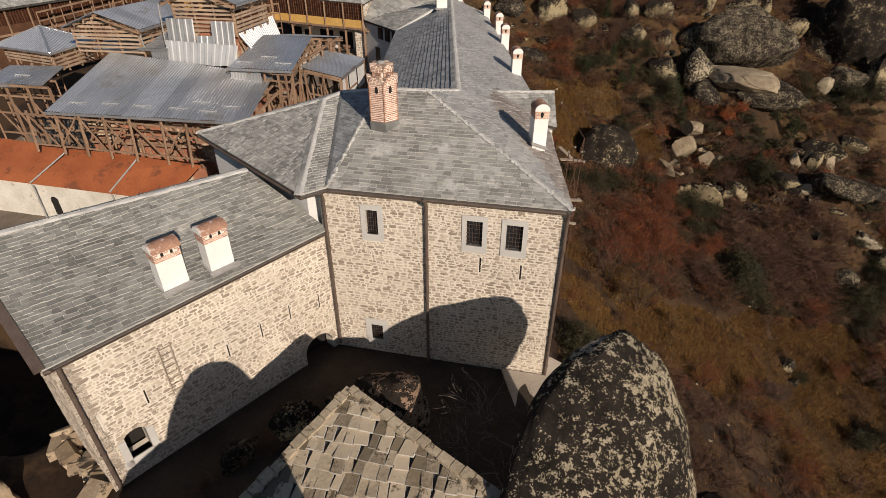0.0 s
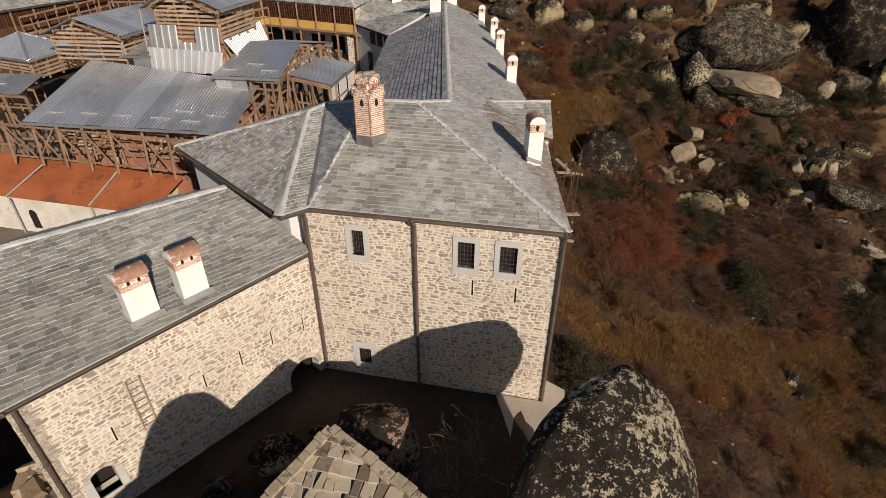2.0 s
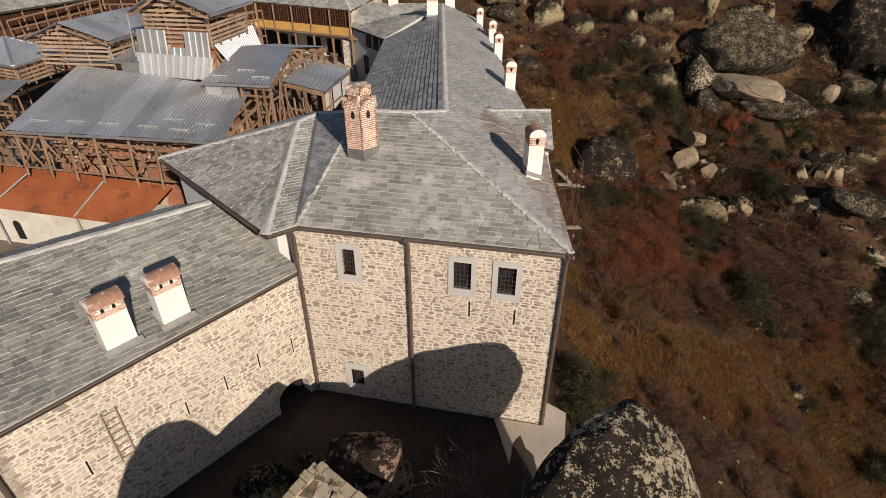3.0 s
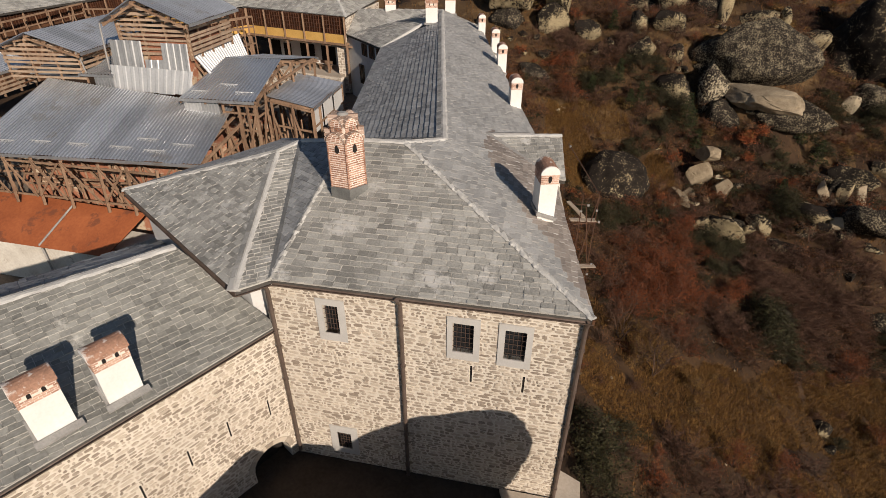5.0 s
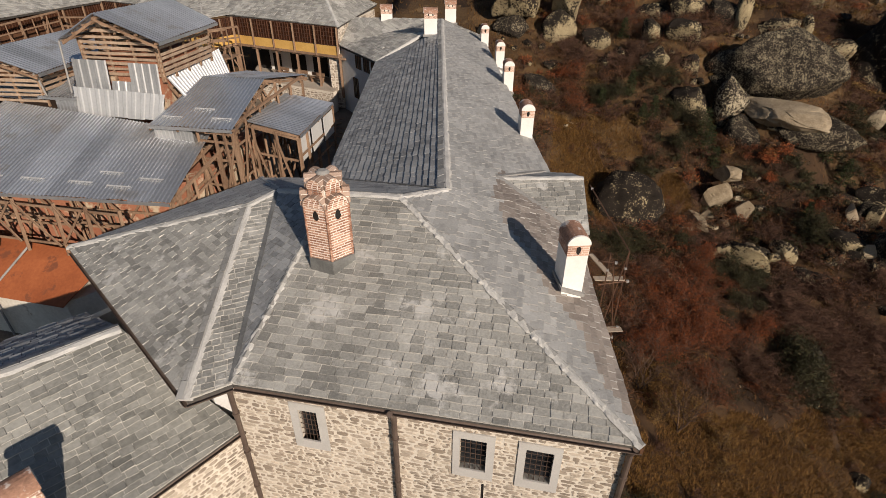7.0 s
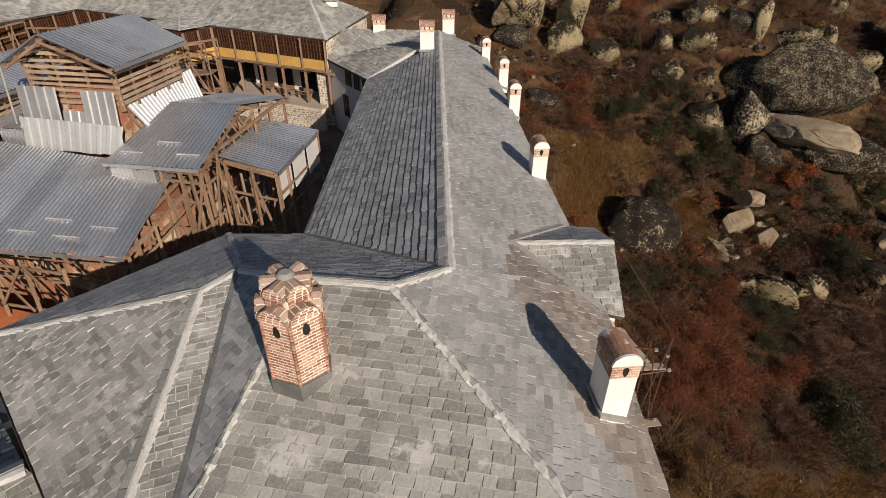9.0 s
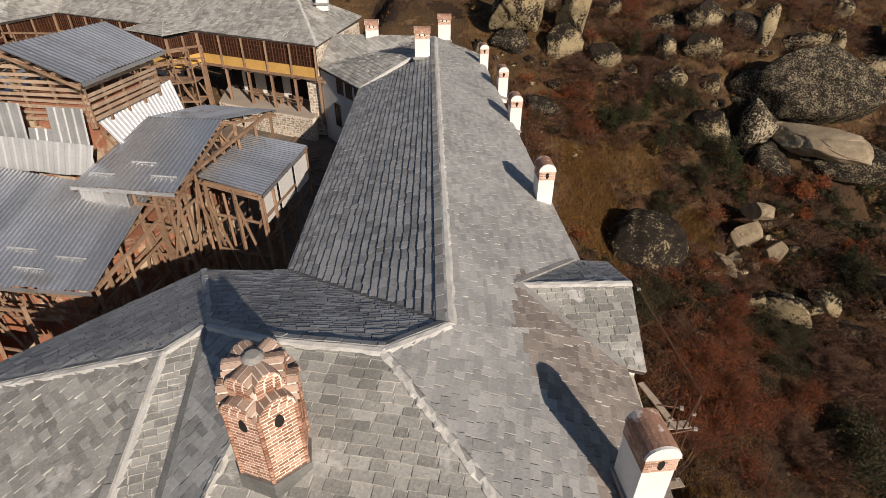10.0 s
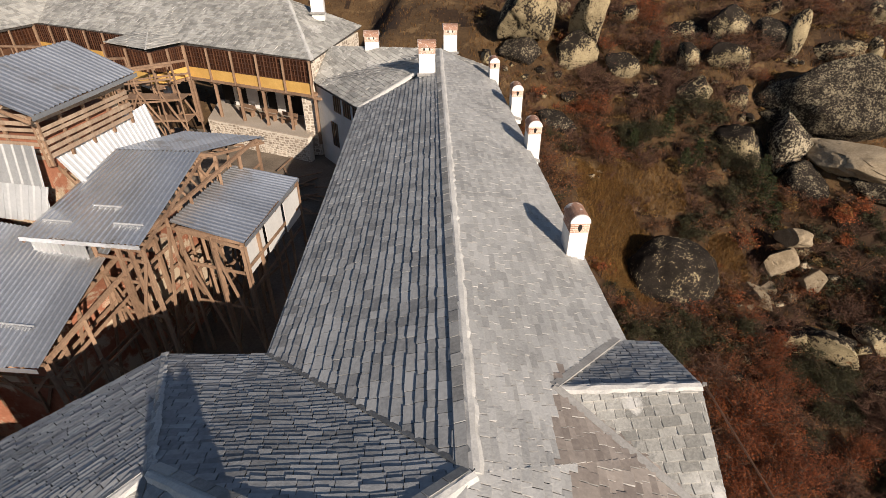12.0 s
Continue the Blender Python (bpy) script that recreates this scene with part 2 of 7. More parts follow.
M["rock_bare"] = granite("rock_bare", BLACK, ((0.25, 0.20, 0.135), (0.44, 0.37, 0.26)), 0.455, soft=0.08)
M["rock_pale"] = granite("rock_pale", BLACK, CREAM, 0.492, soft=0.08)
M["rock_mid"] = granite("rock_mid", BLACK, CREAM, 0.522, soft=0.07, fine=6.5)
M["soil"] = surf("soil", (0.012, 0.0068, 0.004), (0.050, 0.027, 0.013), 0.22, 3.5, 0.98, 0.9, rand=0, spots=(0.060, 0.033, 0.015), spot_scale=0.16, spot_at=0.50)
M["turf"] = surf("turf", (0.034, 0.019, 0.009), (0.125, 0.074, 0.032), 0.35, 5, 0.98, 0.9, rand=0, spots=(0.145, 0.090, 0.042), spot_scale=0.5, spot_at=0.56)
M["turf_brown"] = surf("turf_brown", (0.017, 0.008, 0.003), (0.074, 0.038, 0.012), 0.4, 5, 0.98, 0.9, rand=0, spots=(0.086, 0.044, 0.014), spot_scale=0.5, spot_at=0.56)
M["paving"] = surf("paving", (0.32, 0.27, 0.215), (0.50, 0.43, 0.355), 0.5, 9, 0.95, 0.4, rand=0)
# brown yard earth, its colour lowered further to hold the shadow lying there
M["shaded_earth"] = surf("shaded_earth", (0.024, 0.018, 0.013), (0.062, 0.047, 0.035), 0.6, 7, 0.98, 0.9, rand=0)
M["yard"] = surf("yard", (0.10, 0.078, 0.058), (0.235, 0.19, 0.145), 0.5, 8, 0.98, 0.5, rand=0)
M["grass"] = surf("grass", (0.060, 0.028, 0.009), (0.200, 0.102, 0.032), 0.16, 1.5, 0.9, 0, rand=0.5)
M["grass_gold"] = surf("grass_gold", (0.080, 0.038, 0.010), (0.225, 0.118, 0.031), 0.2, 1.5, 0.9, 0, rand=0.6)
M["leaf_red"] = surf("leaf_red", (0.098, 0.023, 0.007), (0.24, 0.068, 0.019), 0.5, 3, 0.85, 0, rand=0.45)
M["leaf_brown"] = surf("leaf_brown", (0.056, 0.021, 0.008), (0.172, 0.072, 0.025), 0.5, 3, 0.85, 0, rand=0.45)
M["leaf_gold"] = surf("leaf_gold", (0.090, 0.052, 0.015), (0.25, 0.145, 0.042), 0.5, 3, 0.85, 0, rand=0.45)
M["leaf_green"] = surf("leaf_green", (0.013, 0.013, 0.005), (0.052, 0.046, 0.017), 0.5, 3, 0.8, 0, rand=0.5)
M["leaf_orange"] = surf("leaf_orange", (0.16, 0.035, 0.012), (0.40, 0.12, 0.035), 0.5, 3, 0.85, 0, rand=0.6)
M["pine"] = surf("pine", (0.010, 0.014, 0.005), (0.058, 0.070, 0.022), 0.5, 3, 0.8, 0, rand=0.7)
M["twig_pale"] = surf("twig_pale", (0.10, 0.082, 0.068), (0.21, 0.18, 0.155), 2, 9, 0.9, 0, rand=0.4)
M["twig"] = surf("twig", (0.034, 0.020, 0.014), (0.120, 0.072, 0.046), 2, 9, 0.9, 0, rand=0.6)
M["twig_haze"] = surf("twig_haze", (0.046, 0.023, 0.015), (0.135, 0.072, 0.046), 0.6, 6, 0.9, 0, rand=0.4)
M["flagstone"] = surf("flagstone", (0.17, 0.135, 0.09), (0.48, 0.395, 0.285), 0.8, 9, 0.95, 0.9, rand=0.75, spots=(0.10, 0.078, 0.052), spot_scale=1.6, spot_at=0.56)
M["debris"] = surf("debris", (0.20, 0.145, 0.09), (0.44, 0.34, 0.235), 0.9, 7, 0.98, 0.9, rand=0.3, per="object", spots=(0.07, 0.05, 0.035), spot_scale=1.4, spot_at=0.56)
M["gallery_glass"] = surf("gallery_glass", (0.018, 0.008, 0.005), (0.062, 0.024, 0.013), 1.2, 6, 0.2, 0, rand=0.4, spec=0.5)
M["glass"] = surf("glass", (0.012, 0.013, 0.015), (0.03, 0.032, 0.035), 3, 10, 0.25, 0, rand=0, spec=0.25)
M["render_wall"] = surf("render_wall", (0.50, 0.49, 0.47), (0.66, 0.65, 0.63), 0.6, 8, 0.9, 0.1, rand=0)


# ---- mesh tools ----
class MB:
    """Collects vertices and faces for one mesh."""

    def __init__(self):
        self.v, self.f, self.mi = [], [], []

    def add(self, verts, faces, mi=0):
        k = len(self.v)
        self.v.extend(tuple(p) for p in verts)
        for f in faces:
            self.f.append([i + k for i in f])
            self.mi.append(mi)

    def frame_box(self, o, ax, ay, az, mi=0):
        """A box at the corner o along three edge vectors."""
        o, ax, ay, az = Vector(o), Vector(ax), Vector(ay), Vector(az)
        p = [o, o + ax, o + ax + ay, o + ay]
        p += [q + az for q in p]
        self.add(p, [(3, 2, 1, 0), (4, 5, 6, 7), (0, 1, 5, 4), (1, 2, 6, 5), (2, 3, 7, 6), (3, 0, 4, 7)], mi)

    def box(self, c, s, mi=0):
        c, s = Vector(c), Vector(s)
        self.frame_box(c - s / 2, (s.x, 0, 0), (0, s.y, 0), (0, 0, s.z), mi)

    def beam(self, p, q, w, h=None, mi=0, up=(0, 0, 1)):
        """A squared timber from p to q."""
        p, q = Vector(p), Vector(q)
        h = h or w
        d = q - p
        side = d.cross(Vector(up))
        if side.length < 1e-4 * max(d.length, 1e-6):
            side = d.cross(Vector((1, 0.2, 0)))
        side.normalize()
        top = side.cross(d).normalized()
        self.frame_box(p - side * w / 2 - top * h / 2, d, side * w, top * h, mi)

    def tube(self, pts, r, n=8, mi=0, caps=True):
        """A round bar along points; r: one radius or one for each point."""
        pts = [Vector(p) for p in pts]
        rs = r if isinstance(r, (list, tuple)) else [r] * len(pts)
        k = len(self.v)
        for i, p in enumerate(pts):
            d = (pts[min(i + 1, len(pts) - 1)] - pts[max(i - 1, 0)]).normalized()
            a = d.cross(Vector((0.13, 0.21, 1)))
            if a.length < 0.05:
                a = d.cross(Vector((1, 0, 0)))
            a.normalize()
            b = d.cross(a)
            for j in range(n):
                w = 2 * math.pi * j / n
                self.v.append(tuple(p + (a * math.cos(w) + b * math.sin(w)) * rs[i]))
        for i in range(len(pts) - 1):
            for j in range(n):
                j2 = (j + 1) % n
                self.f.append([k + i * n + j, k + i * n + j2, k + (i + 1) * n + j2, k + (i + 1) * n + j])
                self.mi.append(mi)
        if caps:
            self.f.append([k + j for j in reversed(range(n))])
            self.f.append([k + (len(pts) - 1) * n + j for j in range(n)])
            self.mi += [mi, mi]

    def prism(self, poly, off, mi=0):
        """A polygon swept along a vector."""
        n = len(poly)
        poly = [Vector(p) for p in poly]
        off = Vector(off)
        self.add(poly + [p + off for p in poly], [list(reversed(range(n))), list(range(n, 2 * n))] + [(i, (i + 1) % n, n + (i + 1) % n, n + i) for i in range(n)], mi)

    def mesh(self, name, mats, smooth=False):
        me = bpy.data.meshes.new(name)
        me.from_pydata(self.v, [], self.f)
        for m in mats:
            me.materials.append(m)
        if len(mats) > 1:
            me.polygons.foreach_set("material_index", self.mi)
        if smooth:
            me.polygons.foreach_set("use_smooth", [True] * len(self.f))
        me.update()
        return me


def thing(name, at, label, category, group="", kind=""):
    ob = new(name)
    ob.empty_display_size = 0.2
    ob.location = at
    return tagged(ob, label, category, group, kind)


def place_of(ob):
    p = Vector((0, 0, 0))
    while ob:
        p += ob.location
        ob = ob.parent
    return p


def part(name, mb, material, parent, label="", smooth=False, kind=""):
    """One mesh object under a thing or a part; the mesh is given in the world's metres."""
    mats = material if isinstance(material, (list, tuple)) else [material]
    base = place_of(parent)
    mb.v = [(x - base.x, y - base.y, z - base.z) for x, y, z in mb.v]
    ob = new(name, mb.mesh(name, mats, smooth))
    ob.parent = parent
    if label or kind:
        tagged(ob, label, kind=kind)
    return ob


def solid(name, mb, material, label, category, group="", kind="", smooth=False):
    """A thing that is one mesh, with its origin at its base."""
    mats = material if isinstance(material, (list, tuple)) else [material]
    a = np.array(mb.v)
    base = Vector(((a[:, 0].min() + a[:, 0].max()) / 2, (a[:, 1].min() + a[:, 1].max()) / 2, a[:, 2].min()))
    mb.v = [tuple(p) for p in a - np.array(base)]
    ob = new(name, mb.mesh(name, mats, smooth))
    ob.location = base
    return tagged(ob, label, category, group, kind)


def clip(poly, a, b):
    """The part of a 2D polygon to the left of the line a-b."""
    out = []
    side = lambda p: (b[0] - a[0]) * (p[1] - a[1]) - (b[1] - a[1]) * (p[0] - a[0])
    for i in range(len(poly)):
        p, q = poly[i], poly[(i + 1) % len(poly)]
        sp, sq = side(p), side(q)
        if sp >= 0:
            out.append(p)
        if (sp >= 0) != (sq >= 0):
            k = sp / (sp - sq)
            out.append((p[0] + (q[0] - p[0]) * k, p[1] + (q[1] - p[1]) * k))
    return out


def slate_plane(roof, pts, mat, course=0.30, width=0.42, thick=0.035, seed=1, pieces=0, zone=None, piece_mat=None, rough=0.35, deck=True, brown=None, edge=None, uphill=None, gap=1.0, bed=None):
    """Slates laid in courses over a roof plane (convex outline), each a slab of its own that overlaps the course below."""
    edge = edge or (M["slate_shade_edge"] if mat is M["slate_shade"] else M["slate_mid_edge"] if mat is M["slate_east"] else M["slate_edge"])
    rng = random.Random(seed)
    pts = [Vector(p) for p in pts]
    c = sum(pts, Vector()) / len(pts)
    n = Vector()
    for i in range(len(pts)):
        p, q = pts[i] - c, pts[(i + 1) % len(pts)] - c
        n += p.cross(q)
    n.normalize()
    if n.z < 0:
        n, pts = -n, pts[::-1]
    e2 = (Vector((0, 0, 1)) - n * n.z).normalized()
    if uphill:
        e2 = (Vector(uphill) - n * n.dot(Vector(uphill))).normalized()
    e1 = e2.cross(n)
    flat = [((p - c).dot(e1), (p - c).dot(e2)) for p in pts]
    # heights of the outline over the mean plane, spread smoothly
    offs = [(p - c).dot(n) for p in pts]

    fan = []
    for i in range(1, len(flat) - 1):
        (x0, y0), (x1, y1), (x2, y2) = flat[0], flat[i], flat[i + 1]
        det = (y1 - y2) * (x0 - x2) + (x2 - x1) * (y0 - y2)
        fan.append((x2, y2, (y1 - y2) / det, (x2 - x1) / det, (y2 - y0) / det, (x0 - x2) / det, offs[0], offs[i], offs[i + 1]))

    def lift(u, v):
        best, low = 0.0, -9e9
        for x2, y2, a1, a2, b1, b2, o0, o1, o2 in fan:
            l0 = a1 * (u - x2) + a2 * (v - y2)
            l1 = b1 * (u - x2) + b2 * (v - y2)
            l2 = 1 - l0 - l1
            m = min(l0, l1, l2)
            if m > low:
                low, best = m, l0 * o0 + l1 * o1 + l2 * o2
        return best
    if deck:
        db = MB()
        for i in range(1, len(pts) - 1):
            db.prism([p - n * 0.24 for p in (pts[0], pts[i], pts[i + 1])], n * 0.16)
        part("roof_deck", db, M["deck"], roof)
        if bed:
            bb = MB()
            for i in range(1, len(pts) - 1):
                bb.prism([p - n * 0.06 for p in (pts[0], pts[i], pts[i + 1])], n * 0.066)
            part("mortar_bed", bb, bed, roof)
    vmin, vmax = min(f[1] for f in flat), max(f[1] for f in flat)
    umin, umax = min(f[0] for f in flat), max(f[0] for f in flat)
    mb = MB()
    made = 0
    v = vmin - 0.02
    row = 0
    while v < vmax:
        ch = course * rng.uniform(0.85, 1.12)
        u = umin - rng.uniform(0, width)
        while u < umax:
            w = width * rng.uniform(0.65, 1.3)
            g = rng.uniform(0.004, 0.014) * gap
            dv = rng.uniform(-0.025, 0.025) * rough / 0.35
            sk = rng.uniform(-0.028, 0.028)
            tip = rng.uniform(-0.11, 0.11) if gap > 1.5 else 0.0
            rect = [(u + g, v + dv), (u + w - g, v + dv + sk), (u + w - g + tip, v + ch * 1.12), (u + g + tip, v + ch * 1.12)]
            whole = rect
            for i in range(len(flat)):
                rect = clip(rect, flat[i], flat[(i + 1) % len(flat)])
                if len(rect) < 3:
                    break
            if len(rect) >= 3:
                t0 = thick * rng.uniform(1 - min(0.6, 1.7 * rough), 1 + min(0.8, 2.2 * rough))
                twist = rng.uniform(-0.010, 0.010) * rough / 0.35
                base = [c + e1 * a + e2 * b + n * (lift(a, b) - 0.012) for a, b in rect]
                top = [p + n * (0.016 + t0 * max(0.0, 1 - (b - v) / (ch * 1.12)) + twist * ((a - u) / w - 0.5) + 0.010) for p, (a, b) in zip(base, rect)]
                k = len(rect)
                faces = [list(range(k, 2 * k))] + [(i, (i + 1) % k, k + (i + 1) % k, k + i) for i in range(k)]
                mid = c + e1 * (u + w / 2) + e2 * v
                if made < pieces and len(rect) == 4 and (zone is None or zone(mid)) and not (brown and brown(mid)) and rng.random() < 0.9:
                    pb = MB()
                    pb.add(base + top, faces[:1])
                    pb.add(base + top, faces[1:], 1)
                    part("slate", pb, [piece_mat or mat, edge], roof)
                    made += 1
                else:
                    tone = 2 if brown and brown(mid) else 0
                    kk = len(mb.v)
                    mb.v.extend(tuple(p) for p in base + top)
                    for fi, f in enumerate(faces):
                        mb.f.append([q + kk for q in f])
                        mb.mi.append(1 if fi else tone)
            u += w
        v += ch
        row += 1
    part("slates", mb, [mat, edge, M["slate_brown"]], roof, kind="stuff")
    return n


def ridge_cap(roof, p, q, side, seed=1, w=0.17, slabs=True, drop=0.42, saddle=False):
    """A mortar fillet along a ridge or hip with a row of cap slabs on the one side of it."""
    rng = random.Random(seed)
    p, q, side = Vector(p), Vector(q), Vector(side)
    d = q - p
    ln = d.length
    d.normalize()
    side = (side - d * side.dot(d)).normalized()
    up = d.cross(side)
    if up.z < 0:
        up = -up
    mb = MB()
    n = max(2, int(ln / (0.12 if saddle else 0.22)))
    prof = [(-w, -0.02), (-w * 0.6, 0.04), (0.0, 0.06), (w * 0.55, 0.035), (w * 0.9, -0.02)]
    k = len(prof)
    verts = []
    for i in range(n + 1):
        o = p + d * (ln * i / n)
        j = rng.uniform(0.62, 1.08) if saddle else rng.uniform(0.78, 1.14)
        for a, b in prof:
            verts.append(o + side * a * j + up * (b + rng.uniform(-0.012, 0.012)))
    faces = [(i * k + j, i * k + j + 1, (i + 1) * k + j + 1, (i + 1) * k + j) for i in range(n) for j in range(k - 1)]
    mb.add(verts, faces + [list(range(k)), [n * k + j for j in reversed(range(k))]])
    part("ridge_mortar", mb, M["mortar_cap"], roof, smooth=False)
    if saddle:
        # short slabs bedded astride the hip, each lapping over the one below
        low = 1 if q.z < p.z else -1
        s = 0.0
        while s < ln - 0.15:
            l = min(rng.uniform(0.32, 0.48), ln - s)
            hw = w * rng.uniform(0.42, 0.55)
            o = p + d * (s + 0.025) + side * rng.uniform(-0.015, 0.015)
            dip = [0.060 + (0.030 if (e == low) else 0.0) for e in (-1, 1)]
            sb = MB()
            ring = [(-hw, -0.045), (0.0, 0.0), (hw, -0.045), (hw, -0.070), (0.0, -0.025), (-hw, -0.070)]
            vs = [o + d * (0 if e == 0 else l - 0.05) + side * a + up * (b + dip[e]) for e in (0, 1) for a, b in ring]
            sb.add(vs, [tuple(range(6)), tuple(range(11, 5, -1))] + [(i, i + 6, (i + 1) % 6 + 6, (i + 1) % 6) for i in range(6)])
            part("cap_slab", sb, M["cap_slab"], roof)
            s += l
    if slabs:
        s = 0.0
        while s < ln - 0.1:
            l = min(rng.uniform(0.38, 0.6), ln - s)
            sb = MB()
            o = p + d * (s + 0.012) + side * (w * 0.35) + up * (0.03 + rng.uniform(-0.008, 0.008))
            sb.frame_box(o, d * (l - 0.024), side * (w * 1.15) - up * (w * drop), up * 0.032)
            part("cap_slab", sb, M["cap_slab"], roof)
            s += l


def gutter(parent, p, q, r=0.085):
    """A half-round copper gutter under an eave."""
    p, q = Vector(p), Vector(q)
    d = (q - p).normalized()
    side = d.cross(Vector((0, 0, 1))).normalized()
    mb = MB()
    n = 7
    verts = []
    for o in (p, q):
        for rr in (r, r - 0.012):
            for j in range(n):
                a = math.pi + math.pi * j / (n - 1)
                verts.append(o + side * math.cos(a) * rr + Vector((0, 0, math.sin(a) * rr)))
    faces = []
    for j in range(n - 1):
        faces.append((j, j + 1, 2 * n + j + 1, 2 * n + j))
        faces.append((n + j + 1, n + j, 3 * n + j, 3 * n + j + 1))
    for j in (0, n - 1):
        faces.append((j, n + j, 3 * n + j, 2 * n + j))
    for b in (0, 2 * n):
        for j in range(n - 1):
            faces.append((b + j, b + j + 1, b + n + j + 1, b + n + j))
    mb.add(verts, faces)
    return part("gutter", mb, M["copper"], parent, "dark copper half-round gutter")


STONES = []
for k in range(24):
    rng = random.Random(900 + k)
    mb = MB()
    m = rng.choice((6, 7, 8))
    ring = []
    for j in range(m):
        a = 2 * math.pi * (j + rng.uniform(-0.22, 0.22)) / m
        x, z = math.cos(a), math.sin(a)
        e = max(abs(x), abs(z)) ** 0.6
        ring.append((0.5 * x / e * rng.uniform(0.84, 1.04), 0.5 * z / e * rng.uniform(0.80, 1.06)))
    low = [(x, 0.0, z) for x, z in ring]
    high = [(x * 0.90 + rng.uniform(-0.02, 0.02), -1.0 * rng.uniform(0.75, 1.1), z * 0.88 + rng.uniform(-0.02, 0.02)) for x, z in ring]
    mid = (0, -1.15, 0)
    vs = low + high + [mid]
    fs = [((j + 1) % m, j, m + j, m + (j + 1) % m) for j in range(m)] + [(m + (j + 1) % m, m + j, 2 * m) for j in range(m)]
    STONES.append((vs, fs, m))
STONE_MESH = []
for vs, fs, m in STONES:
    me = bpy.data.meshes.new("stone")
    me.from_pydata(vs, [], fs)
    me.materials.append(M["stone_piece"])
    STONE_MESH.append(me)


def rubble_wall(wall, o, along, length, z0, z1, out, thick=0.6, holes=(), seed=1, course=0.132, pieces=0, zone=None):
    """A mortared rubble wall: a core with its openings cut through it, and stones proud of the mortar on the outer face."""
    rng = random.Random(seed)
    o, along, out = Vector(o), Vector(along), Vector(out)
    xs = sorted({0.0, length, *[h[0] for h in holes], *[h[1] for h in holes]})
    core = MB()
    for a, b in zip(xs, xs[1:]):
        cuts = sorted((h[2], h[3]) for h in holes if h[0] < (a + b) / 2 < h[1])
        z = z0
        ztop = z1
        for lo, hi in cuts + [(ztop, ztop)]:
            if lo - z > 0.001:
                core.frame_box(o + along * a + Vector((0, 0, z)), along * (b - a), -out * thick, (0, 0, lo - z))
            z = hi
    part("wall_core", core, M["mortar"], wall)
    mb = MB()
    z = z0
    made = 0
    while z < z1 - 0.05:
        h = course * rng.uniform(0.7, 1.35)
        s = -rng.uniform(0, 0.2)
        while s < length:
            w = h * rng.choice((0.9, 1.3, 1.7, 2.1, 2.6, 3.2)) * rng.uniform(0.85, 1.15)
            w = min(max(w, 0.09), 0.46)
            cx, cz = s + w / 2, z + h / 2 + 0.05 * math.sin(s * 1.3 + z * 0.7 + seed) + 0.025 * math.sin(s * 3.7 - z * 2.1) + rng.uniform(-0.022, 0.022)
            hh = h * rng.uniform(0.8, 1.22)
            x0, x1 = max(cx - w / 2, 0.0), min(cx + w / 2, length)
            free = cz + hh / 2 < z1
            for a, b, lo, hi in holes:
                if x1 > a and x0 < b and cz + hh * 0.4 > lo and cz - hh * 0.4 < hi:
                    if a - x0 > x1 - b:
                        x1 = a - 0.004
                    else:
                        x0 = b + 0.004
            free = free and x1 - x0 > 0.05
            cx, ww = (x0 + x1) / 2, x1 - x0
            if free:
                k = rng.randrange(len(STONES))
                vs, fs, m = STONES[k]
                pr = rng.uniform(0.010, 0.030)
                sx, sz = max(0.04, ww - rng.uniform(0.014, 0.048)), max(0.035, hh - rng.uniform(0.012, 0.036))
                flip = rng.choice((1, -1))
                c = o + along * cx + Vector((0, 0, cz)) - out * 0.002
                if made < pieces and (zone is None or zone(cx, cz)):
                    st = new("stone", STONE_MESH[k])
                    st.parent = wall
                    rot = Matrix((along, -out, Vector((0, 0, 1)))).transposed().to_4x4()
                    st.matrix_local = Matrix.Translation(c - place_of(wall)) @ rot @ Matrix.Diagonal((sx, pr, sz, 1))
                    made += 1
                else:
                    pts = [c + along * (x * sx) - out * (y * pr) + Vector((0, 0, zz * sz)) for x, y, zz in vs]
                    mb.add(pts, fs)
            s += w
        z += h
    part("rubble_stones", mb, M["stone"], wall, kind="stuff")


# ---- ground ----
HUMPS = [(28.2, 47.5, 2.51), (14.1, 51.1, -1.28), (10.0, 73.9, -2.31), (31.9, 71.0, -3.0), (7.9, 50.4, -1.77), (20.9, 58.8, 3.19), (-1.1, 61.7, -1.78), (35.8, 70.4, 2.44), (24.4, 69.4, 1.44), (12.8, 66.7, 1.75), (28.1, 40.3, -1.22), (17.2, 61.5, -2.14), (25.5, 56.0, -1.25), (23.1, 33.4, -0.89), (18.1, 53.3, -1.55), (10.4, 41.9, -0.8)]


